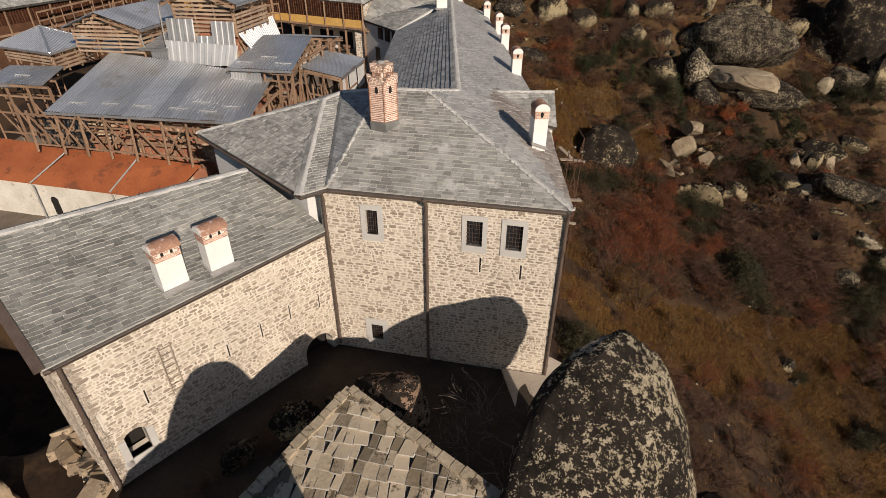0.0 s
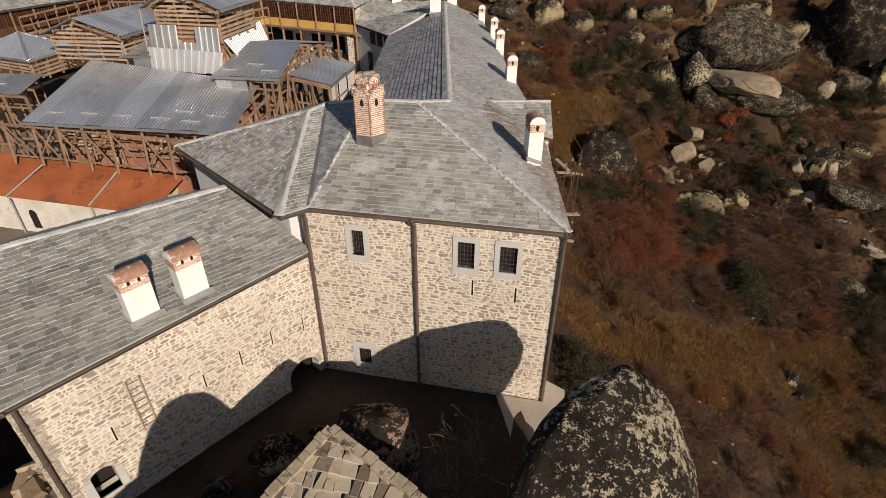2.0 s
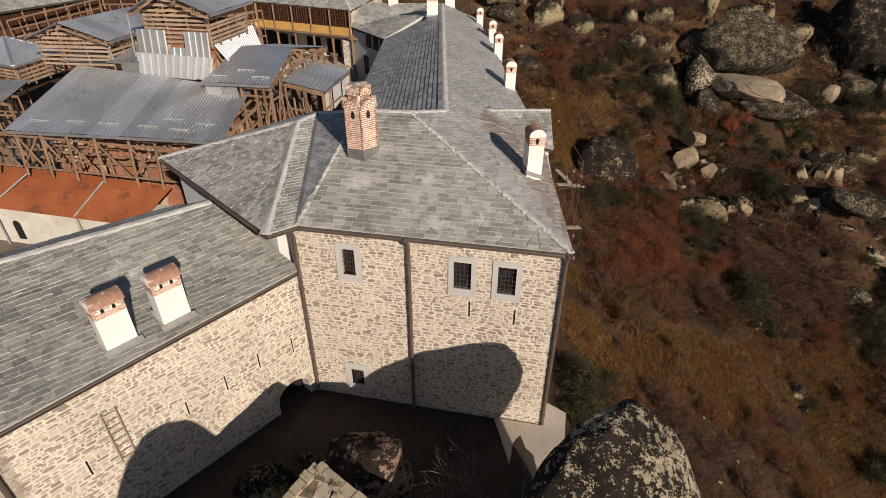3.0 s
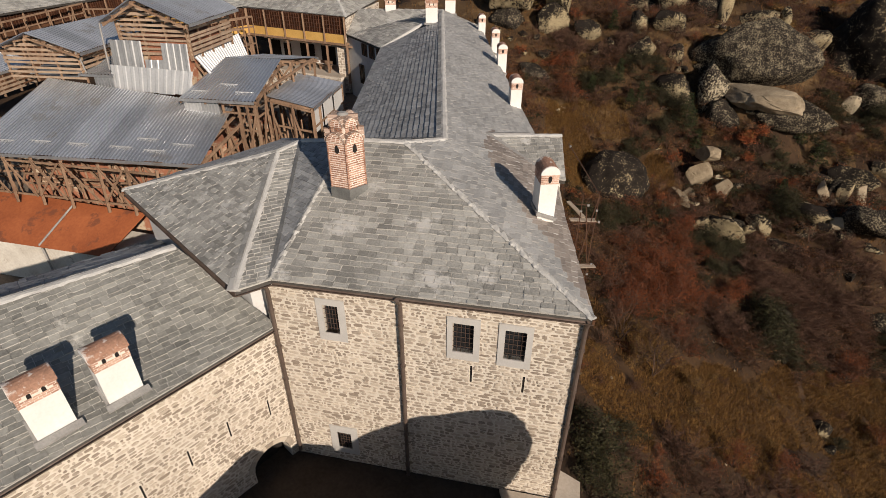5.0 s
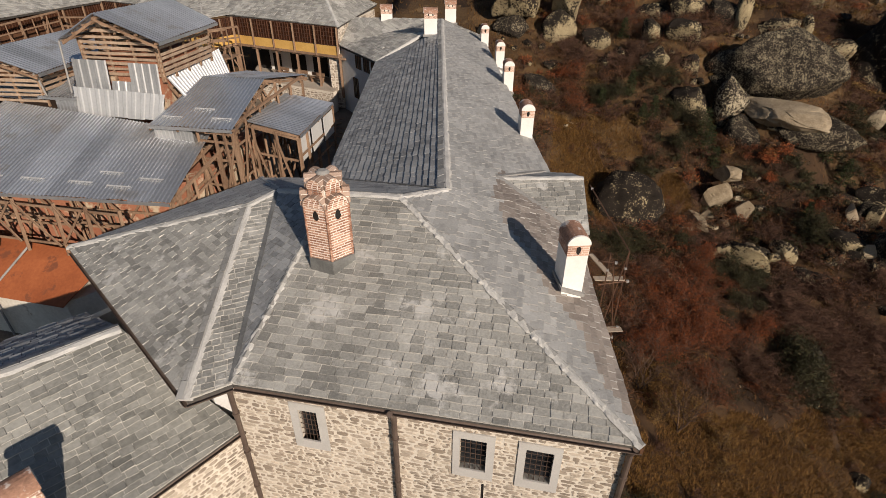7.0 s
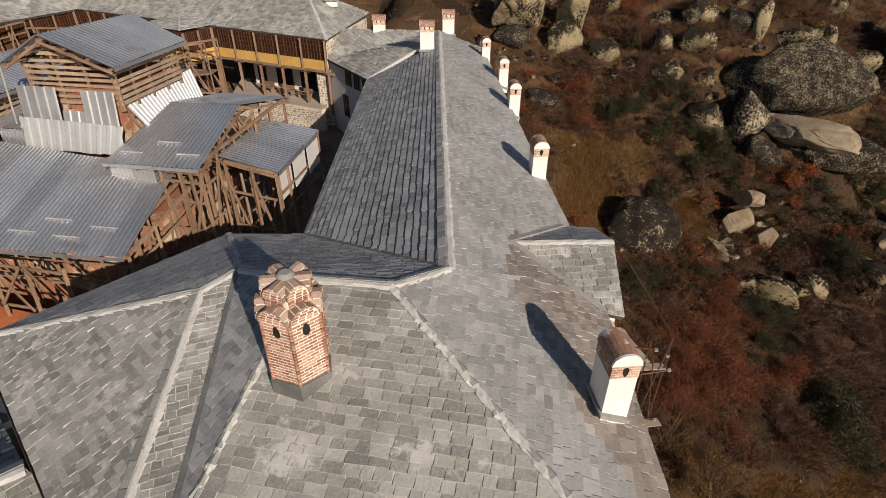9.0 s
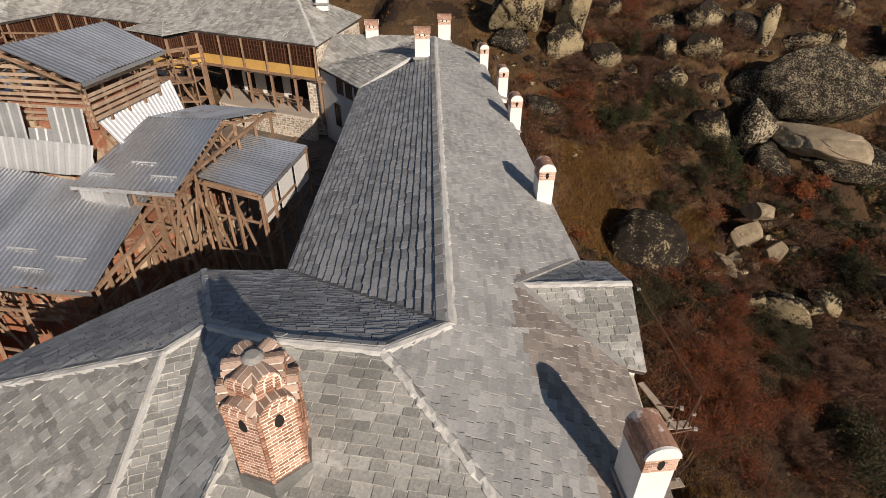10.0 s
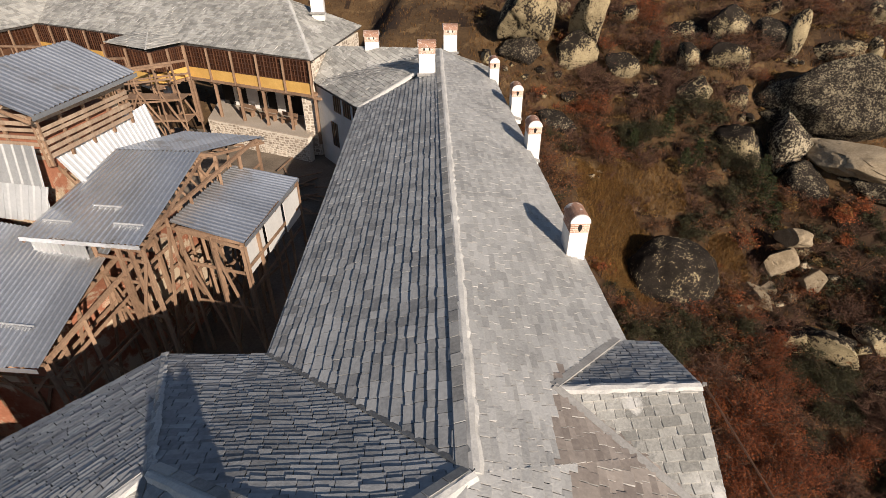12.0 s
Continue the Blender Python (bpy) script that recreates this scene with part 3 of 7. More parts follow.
def hill(x, y):
    """The slope east of the buildings: a smooth fall with ledges and hollows."""
    xc, yc = max(-30.0, min(45.0, x)), max(-20.0, min(76.0, y))
    west = 7.295 - 1.06 * xc - 0.4232 * yc + 0.002 * xc * xc + 0.01523 * xc * yc + 0.00642 * yc * yc + 0.32 * (y - yc) - 0.15 * (x - xc)
    if x < -2 and y < 55:
        return west
    xd, yd = max(-30.0, min(40.0, x)), max(-5.0, min(76.0, y))
    east = 14.2992 - 1.83803 * xd - 0.77821 * yd + 0.0107132 * xd * xd + 0.0501231 * xd * yd + 0.00991284 * yd * yd - 0.000267813 * xd * xd * yd - 0.000306554 * xd * yd * yd + 0.3 * (y - yd) - 0.3 * (x - xd)
    k = smooth01((x + 2) / 8) * smooth01((y - 17) / 12)
    ledge = 0.0
    for a, b, h in HUMPS:
        q = (x - a) ** 2 + (y - b) ** 2
        if q < 100:
            ledge += h * math.exp(-q / 20.25)
    return west * (1 - k) + east * k + ledge


def smooth01(t):
    t = max(0.0, min(1.0, t))
    return t * t * (3 - 2 * t)


def ground_z(x, y):
    edge = 3.4 - 0.2455 * max(0.0, y - 16)
    court = -0.1 + 3.5 * smooth01((y - 22) / 32)
    if x < -12 and y < 18:
        court -= 1.0 * smooth01((-12 - x) / 4) + 7.0 * smooth01((-17.6 - x) / 4) * smooth01((y - 7.2) / 1.5)
    e = smooth01((x - edge + 2.5) / 4.5)
    z = court * (1 - e) + hill(x, y) * e
    far = smooth01((y - 57) / 8)
    back = 6.5 * smooth01((-17 - x) / 7) * (1 - smooth01((y - 78) / 25))
    z = z * (1 - far) + (hill(x, y) - back) * far
    rough = 0.35 * noise.noise(Vector((x * 0.12, y * 0.12, 3))) + 0.22 * noise.noise(Vector((x * 0.5, y * 0.5, 7)))
    return z + rough * max(e, far) + 0.03 * noise.noise(Vector((x, y, 1)))


def steps(a, b, fine, reach):
    vals = list(np.arange(a, b, fine))
    s, d = b, fine
    while s < reach:
        vals.append(s)
        d *= 1.35
        s += d
    s, d = a, fine
    while s > -reach:
        d *= 1.35
        s -= d
        vals.insert(0, s)
    return vals


gx, gy = steps(-48, 48, 0.6, 1800), steps(-6, 92, 0.6, 1800)
gb = MB()
gb.v = [(x, y, ground_z(x, y)) for y in gy for x in gx]
nx = len(gx)
for j in range(len(gy) - 1):
    for i in range(nx - 1):
        gb.f.append((j * nx + i, j * nx + i + 1, (j + 1) * nx + i + 1, (j + 1) * nx + i))
        x, y = gx[i], gy[j]
        # index 2: front yard, where the darkened earth paints the shadow
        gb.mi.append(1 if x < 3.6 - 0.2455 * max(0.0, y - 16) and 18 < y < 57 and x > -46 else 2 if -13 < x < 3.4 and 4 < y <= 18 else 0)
ground = new("ground", gb.mesh("ground", [M["soil"], M["yard"], M["shaded_earth"], M["turf"], M["turf_brown"]], True))
tagged(ground, "dry autumn hillside of brown soil and trodden earth", "ground", kind="structure")

# ---- plan of the monastery ----
U = Vector((0.4864, 0.8737, 0))          # along the west wing
V = Vector((0.8737, -0.4864, 0))         # its outward side


def on_plane(p, a, b, c):
    """The point p raised or lowered onto the plane through three points."""
    n = (b - a).cross(c - a)
    return Vector((p.x, p.y, a.z - ((p.x - a.x) * n.x + (p.y - a.y) * n.y) / n.z))


LONG = Vector((-0.238, 0.971, 0))        # along the long east range
EAST = Vector((0.971, 0.238, 0))
C = Vector((3.42, 15.72, 9.15))
R5 = Vector((-6.62, 15.55, 9.15))
R6 = Vector((-7.55, 14.92, 9.0))
E_ = Vector((-15.87, 20.36, 9.02))
D = Vector((-8.45, 22.45, 11.05))
K = Vector((-6.17, 21.82, 11.52))
A = Vector((-3.82, 21.92, 11.58))
B = Vector((-2.66, 23.40, 11.24))
BL = Vector((-8.9, 27.35, 9.25))
L3 = Vector((-11.75, 26.85, 9.2))
D1 = Vector((-9.06, 21.56, 10.88))          # where the outer hip meets the ridge
EF = Vector((1.72, 26.0, 9.42))           # east eave where the ranges meet
RF = Vector((-9.75, 56.6, 11.2))          # far end of the long ridge
EE = Vector((-5.55, 54.6, 9.35))          # far end of the east eave
FH = Vector((-13.45, 48.8, 9.12))         # far end of the courtyard eave
WE = Vector((-7.0, 15.95, 6.85))          # wing eave at the tower
WL = Vector((-12.35, 6.0, 6.75))          # wing eave, outer end
WR = Vector((-11.24, 17.14, 8.8))         # wing ridge at the tower
WRL = Vector((-17.9, 9.05, 8.8))

EE = on_plane(EE, EF, B, RF)

# ---- tower ----
tower = thing("stone_tower", (-2, 16, 0), "square tower of pale rubble stone with barred windows", "tower", kind="structure")
holes = []
for x0, x1, z0, z1 in [(-5.2, -4.66, 6.84, 8.04), (-0.78, -0.09, 6.84, 8.05), (0.90, 1.58, 6.84, 8.05), (-5.35, -4.78, 0.72, 1.63)]:
    holes.append((x0 + 7.25, x1 + 7.25, z0, z1))
slits = [(-0.165, -0.09, 5.5, 6.28), (1.595, 1.67, 5.38, 6.14)]
for x0, x1, z0, z1 in slits:
    holes.append((x0 + 7.25, x1 + 7.25, z0, z1))
frames_z = [(-5.42, -4.41, 6.52, 8.3), (-0.96, 0.12, 6.53, 8.3), (0.70, 1.78, 6.53, 8.3), (-5.63, -4.5, 0.42, 1.98)]

rubble_wall(tower, (-7.25, 16, -0.4), (1, 0, 0), 10.45, 0.0, 9.35, (0, -1, 0), holes=[(a, b, lo + 0.4, hi + 0.4) for a, b, lo, hi in holes], seed=3, pieces=300, zone=lambda s, z: 5.5 < z < 8.9 and s > 5.2)
rubble_wall(tower, (3.2, 16.12, -2.4), Vector((-0.11, 0.994, 0)), 9.0, 0.0, 11.3, Vector((0.994, 0.11, 0)), seed=4)
for i, (x0, x1, z0, z1) in enumerate(frames_z):
    hx0, hx1, hz0, hz1 = [(-5.2, -4.66, 6.84, 8.04), (-0.78, -0.09, 6.84, 8.05), (0.90, 1.58, 6.84, 8.05), (-5.35, -4.78, 0.72, 1.63)][i]
    w = thing("window_%d" % (i + 1), ((x0 + x1) / 2, 15.95, z0), "small dark window with grey stone surround and iron bars", "window", kind="structure")
    fb = MB()
    d = 0.24
    for a, b, lo, hi in [(x0, hx0, z0, z1), (hx1, x1, z0, z1), (hx0, hx1, hz1, z1), (hx0, hx1, z0, hz0)]:
        fb.frame_box((a, 15.955, lo), (b - a, 0, 0), (0, d, 0), (0, 0, hi - lo))
    part("window_frame", fb, M["surround"], w, "smooth grey stone surround")
    pb = MB()
    pb.frame_box((hx0, 16.17, hz0), (hx1 - hx0, 0, 0), (0, 0.02, 0), (0, 0, hz1 - hz0))
    part("pane", pb, M["glass"], w)
    nb = 4
    for j in range(1, nb + 1):
        bb = MB()
        x = hx0 + (hx1 - hx0) * j / (nb + 1)
        bb.tube([(x, 16.02, hz0), (x, 16.02, hz1)], 0.011, 6)
        part("bar", bb, M["iron"], w)
    for j in range(1, 6):
        bb = MB()
        z = hz0 + (hz1 - hz0) * j / 6
        bb.tube([(hx0, 16.03, z), (hx1, 16.03, z)], 0.010, 6)
        part("bar", bb, M["iron"], w)
# black sheets just inside the slits paint their dark depth
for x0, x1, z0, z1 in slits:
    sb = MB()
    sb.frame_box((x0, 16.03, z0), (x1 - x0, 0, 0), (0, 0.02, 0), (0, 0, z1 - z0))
    part("slit_back", sb, M["opening_shade"], tower)


def downpipe(parent, pts, r=0.075):
    mb = MB()
    mb.tube(pts, r, 10)
    p = part("downpipe", mb, M["copper"], parent, "dark copper rain pipe")
    a, b = Vector(pts[-2]), Vector(pts[-1])
    n = int((a - b).length / 1.6)
    for j in range(n):
        q = a.lerp(b, (j + 0.5) / n)
        cb = MB()
        cb.tube([q + Vector((0, 0, 0.03)), q - Vector((0, 0, 0.03))], r * 1.35, 10)
        part("bracket", cb, M["copper"], p)
    return p


downpipe(tower, [(-2.46, 15.55, 9.0), (-2.46, 15.72, 8.75), (-2.46, 15.86, 8.6), (-2.46, 15.86, -0.3)])
downpipe(tower, [(-7.0, 15.62, 9.0), (-7.02, 15.75, 8.7), (-7.02, 15.86, 8.4), (-7.05, 15.86, 0.2)])
downpipe(tower, [(3.3, 15.75, 9.0), (3.26, 15.9, 8.6), (3.26, 15.95, -0.2)])

# pale ground whose left side follows the shadow edge, painting the sunlit wedge
apron = MB()
apron.prism([(2.5, 12.6, -0.5), (4.2, 12.2, -0.6), (4.3, 16.9, -0.6), (3.3, 17.3, -0.5), (3.3, 15.9, -0.5), (1.2, 15.9, -0.5)], (0, 0, 0.58))
solid("pavement_apron", apron, M["paving"], "pale sunlit wedge of trodden ground at the tower foot", "pavement", kind="structure")

# ---- main roofs ----
roof = thing("slate_roof", (-3, 20, 9), "grey slate hip roof over the tower and corner range", "roof", kind="structure")
slate_plane(roof, [C, A, K, R5], M["slate"], 0.23, 0.40, 0.028, 11, bed=M["bedding"], gap=1.3, rough=0.22, pieces=300, zone=lambda p: p.y > 16.2, piece_mat=M["slate_piece"])
slate_plane(roof, [C, EF, B, A], M["slate_east"], 0.20, 0.36, 0.030, 12, rough=0.35, gap=1.4, pieces=200, piece_mat=M["slate_east_piece"], brown=lambda p: p.x > -0.78 - 0.1 * (p.y - 23.75) + max(0.0, 0.45 * (23.75 - p.y)) + 0.12 * math.sin(p.y * 2.1))
slate_plane(roof, [R5, K, D], M["slate_shade"], 0.20, 0.34, 0.02, 13, uphill=(0.5, 0.87, 0.4))
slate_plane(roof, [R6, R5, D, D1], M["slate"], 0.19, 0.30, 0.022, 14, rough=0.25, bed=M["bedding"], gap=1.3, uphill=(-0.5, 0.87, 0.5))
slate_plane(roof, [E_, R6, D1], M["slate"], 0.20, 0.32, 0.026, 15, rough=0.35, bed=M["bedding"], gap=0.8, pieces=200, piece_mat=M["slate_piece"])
# courtyard planes face away from the sun and take the shaded slate copy
slate_plane(roof, [E_, D1, D, L3], M["slate_shade"], 0.16, 0.40, 0.024, 16, rough=0.18)
slate_plane(roof, [L3, D, BL], M["slate_shade"], 0.16, 0.40, 0.024, 17, rough=0.18, pieces=100, piece_mat=M["slate_shade_piece"])
slate_plane(roof, [BL, D, K, A, B], M["slate_shade"], 0.16, 0.40, 0.024, 18, rough=0.18, pieces=200, piece_mat=M["slate_shade_piece"])
for p, q, s in [(C, A, (0, 1, 0)), (K, A, (0, 1, 0)), (A, B, (-1, 1, 0)), (D, K, (0, 1, 0)), (E_, D1, (-0.5, 1, 0)), (D1, D, (-0.5, 1, 0)), (R6, D1, (-1, -0.3, 0)), (R5, K, (1, 0, 0)), (L3, D, (0, -1, 0))]:
    ridge_cap(roof, p, q, s, seed=int(p.x * 10) % 97, slabs=p not in (L3, R5, C), saddle=p in (L3, R5, C))
vb = MB()
for p, q in ((R5, D), (BL, B)):
    side = (q - p).cross(Vector((0, 0, 1))).normalized()
    vb.prism([p - side * 0.06 + Vector((0, 0, 0.06)), p + side * 0.06 + Vector((0, 0, 0.06)), q + side * 0.06 + Vector((0, 0, 0.06)), q - side * 0.06 + Vector((0, 0, 0.06))], (0, 0, 0.012))
part("valley_gutter", vb, M["lead"], roof, "lead valley gutter")
for p, q in ((R5, C), (R6, R5), (E_, R6)):
    o = Vector((0, 0, -0.16))
    gutter(roof, p + o, q + o)
fb = MB()
for p, q in ((C, EF), (L3, BL), (E_, L3)):
    fb.beam(p + Vector((0, 0, -0.15)), q + Vector((0, 0, -0.15)), 0.08, 0.16)
part("fascia", fb, M["timber_dark"], roof)

# corner range walls under the eaves
corner = thing("corner_range", (-11, 20, 0), "plastered corner range between tower and wing", "building", kind="structure")
cb = MB()
poly = [(-8.0, 16.3, 5.5), (-7.2, 16.9, 5.5), (-8.8, 25.6, 5.5), (-11.7, 26.2, 5.5), (-15.2, 20.5, 5.5)]
cb.prism([(x, y, 6.6) for x, y, z in poly], (0, 0, 2.25))
cb.prism([(-8.4, 17.2, -0.3), (-8.9, 25.6, -0.3), (-11.7, 26.2, -0.3), (-15.0, 20.6, -0.3)], (0, 0, 9.0))
part("wall", cb, M["render_wall"], corner)

# ---- long east range ----
longr = thing("east_range", (-5, 40, 0), "long two-storey range with white walls", "building", kind="structure")
wb = MB()
wa = [Vector((1.3, 26.2, 0)), Vector((-6.0, 54.3, 0)), Vector((-12.9, 48.7, 0)), Vector((-8.1, 26.4, 0))]
wb.prism([p + Vector((0, 0, -1)) for p in wa], (0, 0, 10.25))
part("wall", wb, M["plaster"], longr)
lroof = thing("slate_roof", (-5, 40, 9), "long grey slate gable roof with pale ridge", "roof", kind="structure")
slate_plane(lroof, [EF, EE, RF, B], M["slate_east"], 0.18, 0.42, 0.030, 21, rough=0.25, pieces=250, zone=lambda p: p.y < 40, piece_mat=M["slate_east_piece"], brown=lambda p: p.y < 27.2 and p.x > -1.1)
slate_plane(lroof, [BL, B, RF, FH], M["slate_shade"], 0.28, 0.46, 0.052, 22, pieces=300, zone=lambda p: p.y < 36, piece_mat=M["slate_shade_piece"], rough=0.10)
ridge_cap(lroof, B, RF, EAST * -1, seed=9, w=0.2)
fb = MB()
fb.beam(EF + Vector((0, 0, -0.14)), EE + Vector((0, 0, -0.14)), 0.06, 0.16)
fb.beam(BL + Vector((0, 0, -0.14)), FH + Vector((0, 0, -0.14)), 0.06, 0.16)
part("fascia", fb, M["timber_dark"], lroof)

# dormer bay over the east wall
dorm = thing("dormer_bay", (1.6, 26.8, 8), "projecting bay with slate gable roof and white wall", "dormer", kind="structure")
DL, DR = Vector((-1.22, 26.45, 10.42)), Vector((2.1, 27.2, 10.42))
roof_lift = Vector((0, 0, 0.10))
DLOW, DLOW2 = Vector((2.45, 24.75, 9.3)), Vector((1.74, 24.68, 9.44))
DB1, DB2 = Vector((0.55, 29.4, 9.52)), Vector((1.72, 29.6, 9.5))
slate_plane(dorm, [DL, DLOW2, DLOW, DR], M["slate"], 0.24, 0.36, 0.020, 31, rough=0.25, bed=M["bedding"], gap=1.3)
slate_plane(dorm, [DL, DR, DB2, DB1], M["slate_shade"], 0.15, 0.36, 0.022, 32, rough=0.2)
ridge_cap(dorm, DL, DR, (0, 1, 0), seed=5, slabs=False)
vb = MB()
for p, q in ((DL, DLOW2), (DL, DB1)):
    vb.beam(p + Vector((0, 0, 0.09)), q + Vector((0, 0, 0.09)), 0.2, 0.06)
part("valley_gutter", vb, M["cement"], dorm)
db = MB()
db.prism([(0.6, 25.0, 2), (2.25, 25.0, 2), (2.0, 27.2, 2), (1.55, 29.3, 2), (0.2, 29.2, 2)], (0, 0, 7.2))
db.prism([(2.28, 25.0, 9.2), (1.6, 29.3, 9.35), (2.0, 27.2, 10.25)], (-0.2, -0.05, 0))
part("wall", db, M["plaster"], dorm)

# ---- west wing ----
wing = thing("west_wing", (-10, 11, 0), "low rubble stone wing with arched doorway and slits", "building", kind="structure")
LEN = 11.0
o = Vector((-7.25, 16, -0.6)) - U * LEN
wh = [(0.95, 1.72, 0.9, 2.3)]
sl = [(-10.45, 2.85, 3.65), (-8.83, 2.95, 3.67), (-5.45, 2.92, 3.62), (-3.86, 2.93, 3.73), (-2.38, 3.04, 3.85), (-0.79, 2.78, 3.61)]
wh += [(LEN + s - 0.032, LEN + s + 0.032, lo, hi) for s, lo, hi in sl]
wh += [(LEN - 1.95, LEN - 0.3, -0.6, 1.32)]
rubble_wall(wing, o, U, LEN + 0.05, 0.0, 7.35, V, holes=[(a, b, lo + 0.6, hi + 0.6) for a, b, lo, hi in wh], seed=7, course=0.13, pieces=300, zone=lambda s, z: s > 3 and 4.2 < z < 7.2)
# black sheets behind the wing slits, in place of unlit depth
for s, lo, hi in sl:
    sb = MB()
    sb.frame_box(Vector((-7.25, 16, lo)) + U * (s - 0.05) - V * 0.03, U * 0.1, -V * 0.02, (0, 0, hi - lo))
    part("slit_back", sb, M["opening_shade"], wing)
# gable end
gx0 = Vector((-7.25, 16, -2.0)) - U * LEN
rubble_wall(wing, gx0 - V * 6.0, V, 6.0, 0.0, 8.7, -U, seed=8, course=0.15)
gb2 = MB()
g0 = Vector((-7.25, 16, 6.7)) - U * LEN
gb2.prism([g0 + U * 0.02, g0 - V * 6.0 + U * 0.02, g0 - V * 5.6 + Vector((0, 0, 1.95)) + U * 0.02], U * 0.4)
part("gable", gb2, M["mortar"], wing)
bk = MB()
bk.prism([Vector((-7.6, 16.2, -0.5)) - V * 7.6, Vector((-7.6, 16.2, -0.5)) - V * 7.6 - U * 10.6, Vector((-7.6, 16.2, -0.5)) - V * 7.9 - U * 10.6, Vector((-7.6, 16.2, -0.5)) - V * 7.9], (0, 0, 7.4))
part("back_wall", bk, M["old_plaster"], wing)
# arch over the doorway; a black sheet holds the shade behind it
ab = MB()
a0 = Vector((-7.25, 16, 0)) + U * -1.15
n = 9
ring = []
for j in range(n + 1):
    t = math.pi * j / n
    for r in (0.8, 1.05):
        ring.append(a0 + V * 0.03 + U * (-math.cos(t) * r) + Vector((0, 0, 0.55 + math.sin(t) * r * 0.9)))
for j in range(n):
    a, b, c, d = ring[2 * j], ring[2 * j + 1], ring[2 * j + 3], ring[2 * j + 2]
    ab.prism([a, b, c, d], -V * 0.5)
part("arch", ab, M["stone"], wing, "arch of flat rubble voussoirs")
ab = MB()
for sg in (-1, 1):
    for j in range(5):
        t0, t1 = math.pi / 2 * j / 5, math.pi / 2 * (j + 1) / 5
        q = [a0 + U * (sg * 0.82 * math.cos(t)) + Vector((0, 0, z)) for t, z in ((t0, 0.5 + 0.74 * math.sin(t0)), (t1, 0.5 + 0.74 * math.sin(t1)), (t1, 1.33), (t0, 1.33))]
        ab.prism(q, -V * 0.45)
part("spandrel", ab, M["mortar"], wing)
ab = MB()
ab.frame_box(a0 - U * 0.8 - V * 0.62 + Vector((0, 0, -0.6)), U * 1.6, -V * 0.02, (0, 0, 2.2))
part("passage", ab, M["opening_shade"], wing)
# low window with stone jambs
wn1 = thing("window_5", Vector((-7.25, 16, 0.7)) - U * 9.67 + V * 0.02, "low arched window opening with pale stone jambs", "window", kind="structure")
jb = MB()
base = Vector((-7.25, 16, 0)) - U * LEN
for s0, s1, lo, hi in ((0.68, 0.95, 0.6, 1.95), (1.72, 1.98, 0.6, 1.95), (0.6, 2.05, 0.55, 0.9)):
    jb.frame_box(base + U * s0 + V * 0.06 + Vector((0, 0, lo)), U * (s1 - s0), -V * 0.4, (0, 0, hi - lo))
part("jamb", jb, M["surround"], wn1)
jb = MB()
for j in range(8):
    t0, t1 = math.pi * (0.1 + 0.8 * j / 8), math.pi * (0.1 + 0.8 * (j + 1) / 8)
    q = []
    for t, r in ((t0, 0.42), (t0, 0.6), (t1, 0.6), (t1, 0.42)):
        q.append(base + U * (1.335 - math.cos(t) * r) + V * 0.04 + Vector((0, 0, 1.93 + math.sin(t) * r * 0.75)))
    jb.prism(q, -V * 0.3)
part("arch", jb, M["stone"], wn1)
# no glass here: a black sheet stands for the shaded room
jb = MB()
jb.frame_box(base + U * 0.95 - V * 0.7 + Vector((0, 0, 0.9)), U * 0.77, -V * 0.02, (0, 0, 1.5))
part("pane", jb, M["opening_shade"], wn1)
downpipe(wing, [WL + Vector((0.1, 0.1, -0.15)), base + V * 0.12 + U * 0.18 + Vector((0, 0, 6.4)), base + V * 0.12 + U * 0.18 + Vector((0, 0, -0.6))])

wroof = thing("slate_roof", (-12, 11, 7), "dark grey slate roof of the low wing", "roof", kind="structure")
slate_plane(wroof, [WE, WR, WRL, WL], M["slate_wing"], 0.21, 0.36, 0.026, 41, edge=M["slate_edge"], rough=0.45, bed=M["bedding"], gap=0.65, pieces=300, zone=lambda p: p.y > 9, piece_mat=M["slate_wing_piece"])
WB1, WB2 = WR - V * 4.2 + Vector((0, 0, -1.7)), WRL - V * 4.2 + Vector((0, 0, -1.7))
slate_plane(wroof, [WR, WB1, WB2, WRL], M["slate_shade"], 0.29, 0.42, 0.04, 42)
ridge_cap(wroof, WRL, WR, -V, seed=12, w=0.22)
gutter(wroof, WL + Vector((0, 0, -0.14)), WE + Vector((0, 0, -0.14)))
vb = MB()
vb.beam(WL + Vector((0, 0, 0.02)) - U * 0.05, WRL + Vector((0, 0, 0.02)) - U * 0.05, 0.32, 0.1)
part("verge_flashing", vb, M["copper"], wroof, "dark copper verge flashing")

# ladder hung on the wing wall
lad = thing("wooden_ladder", Vector((-10.95, 9.3, 2.8)), "weathered wooden ladder fixed against the rubble wall", "ladder")
wp = Vector((-7.25, 16, 0)) + V * 0.09
for s in (-7.95, -7.5):
    lb = MB()
    lb.beam(wp + U * s + Vector((0, 0, 2.75)), wp + U * s + Vector((0, 0, 5.2)), 0.035, 0.05)
    part("rail", lb, M["plank"], lad)
for j in range(8):
    lb = MB()
    z = 2.95 + j * 0.3
    lb.beam(wp + U * -7.95 + Vector((0, 0, z)), wp + U * -7.5 + Vector((0, 0, z)), 0.024)
    part("rung", lb, M["plank"], lad)


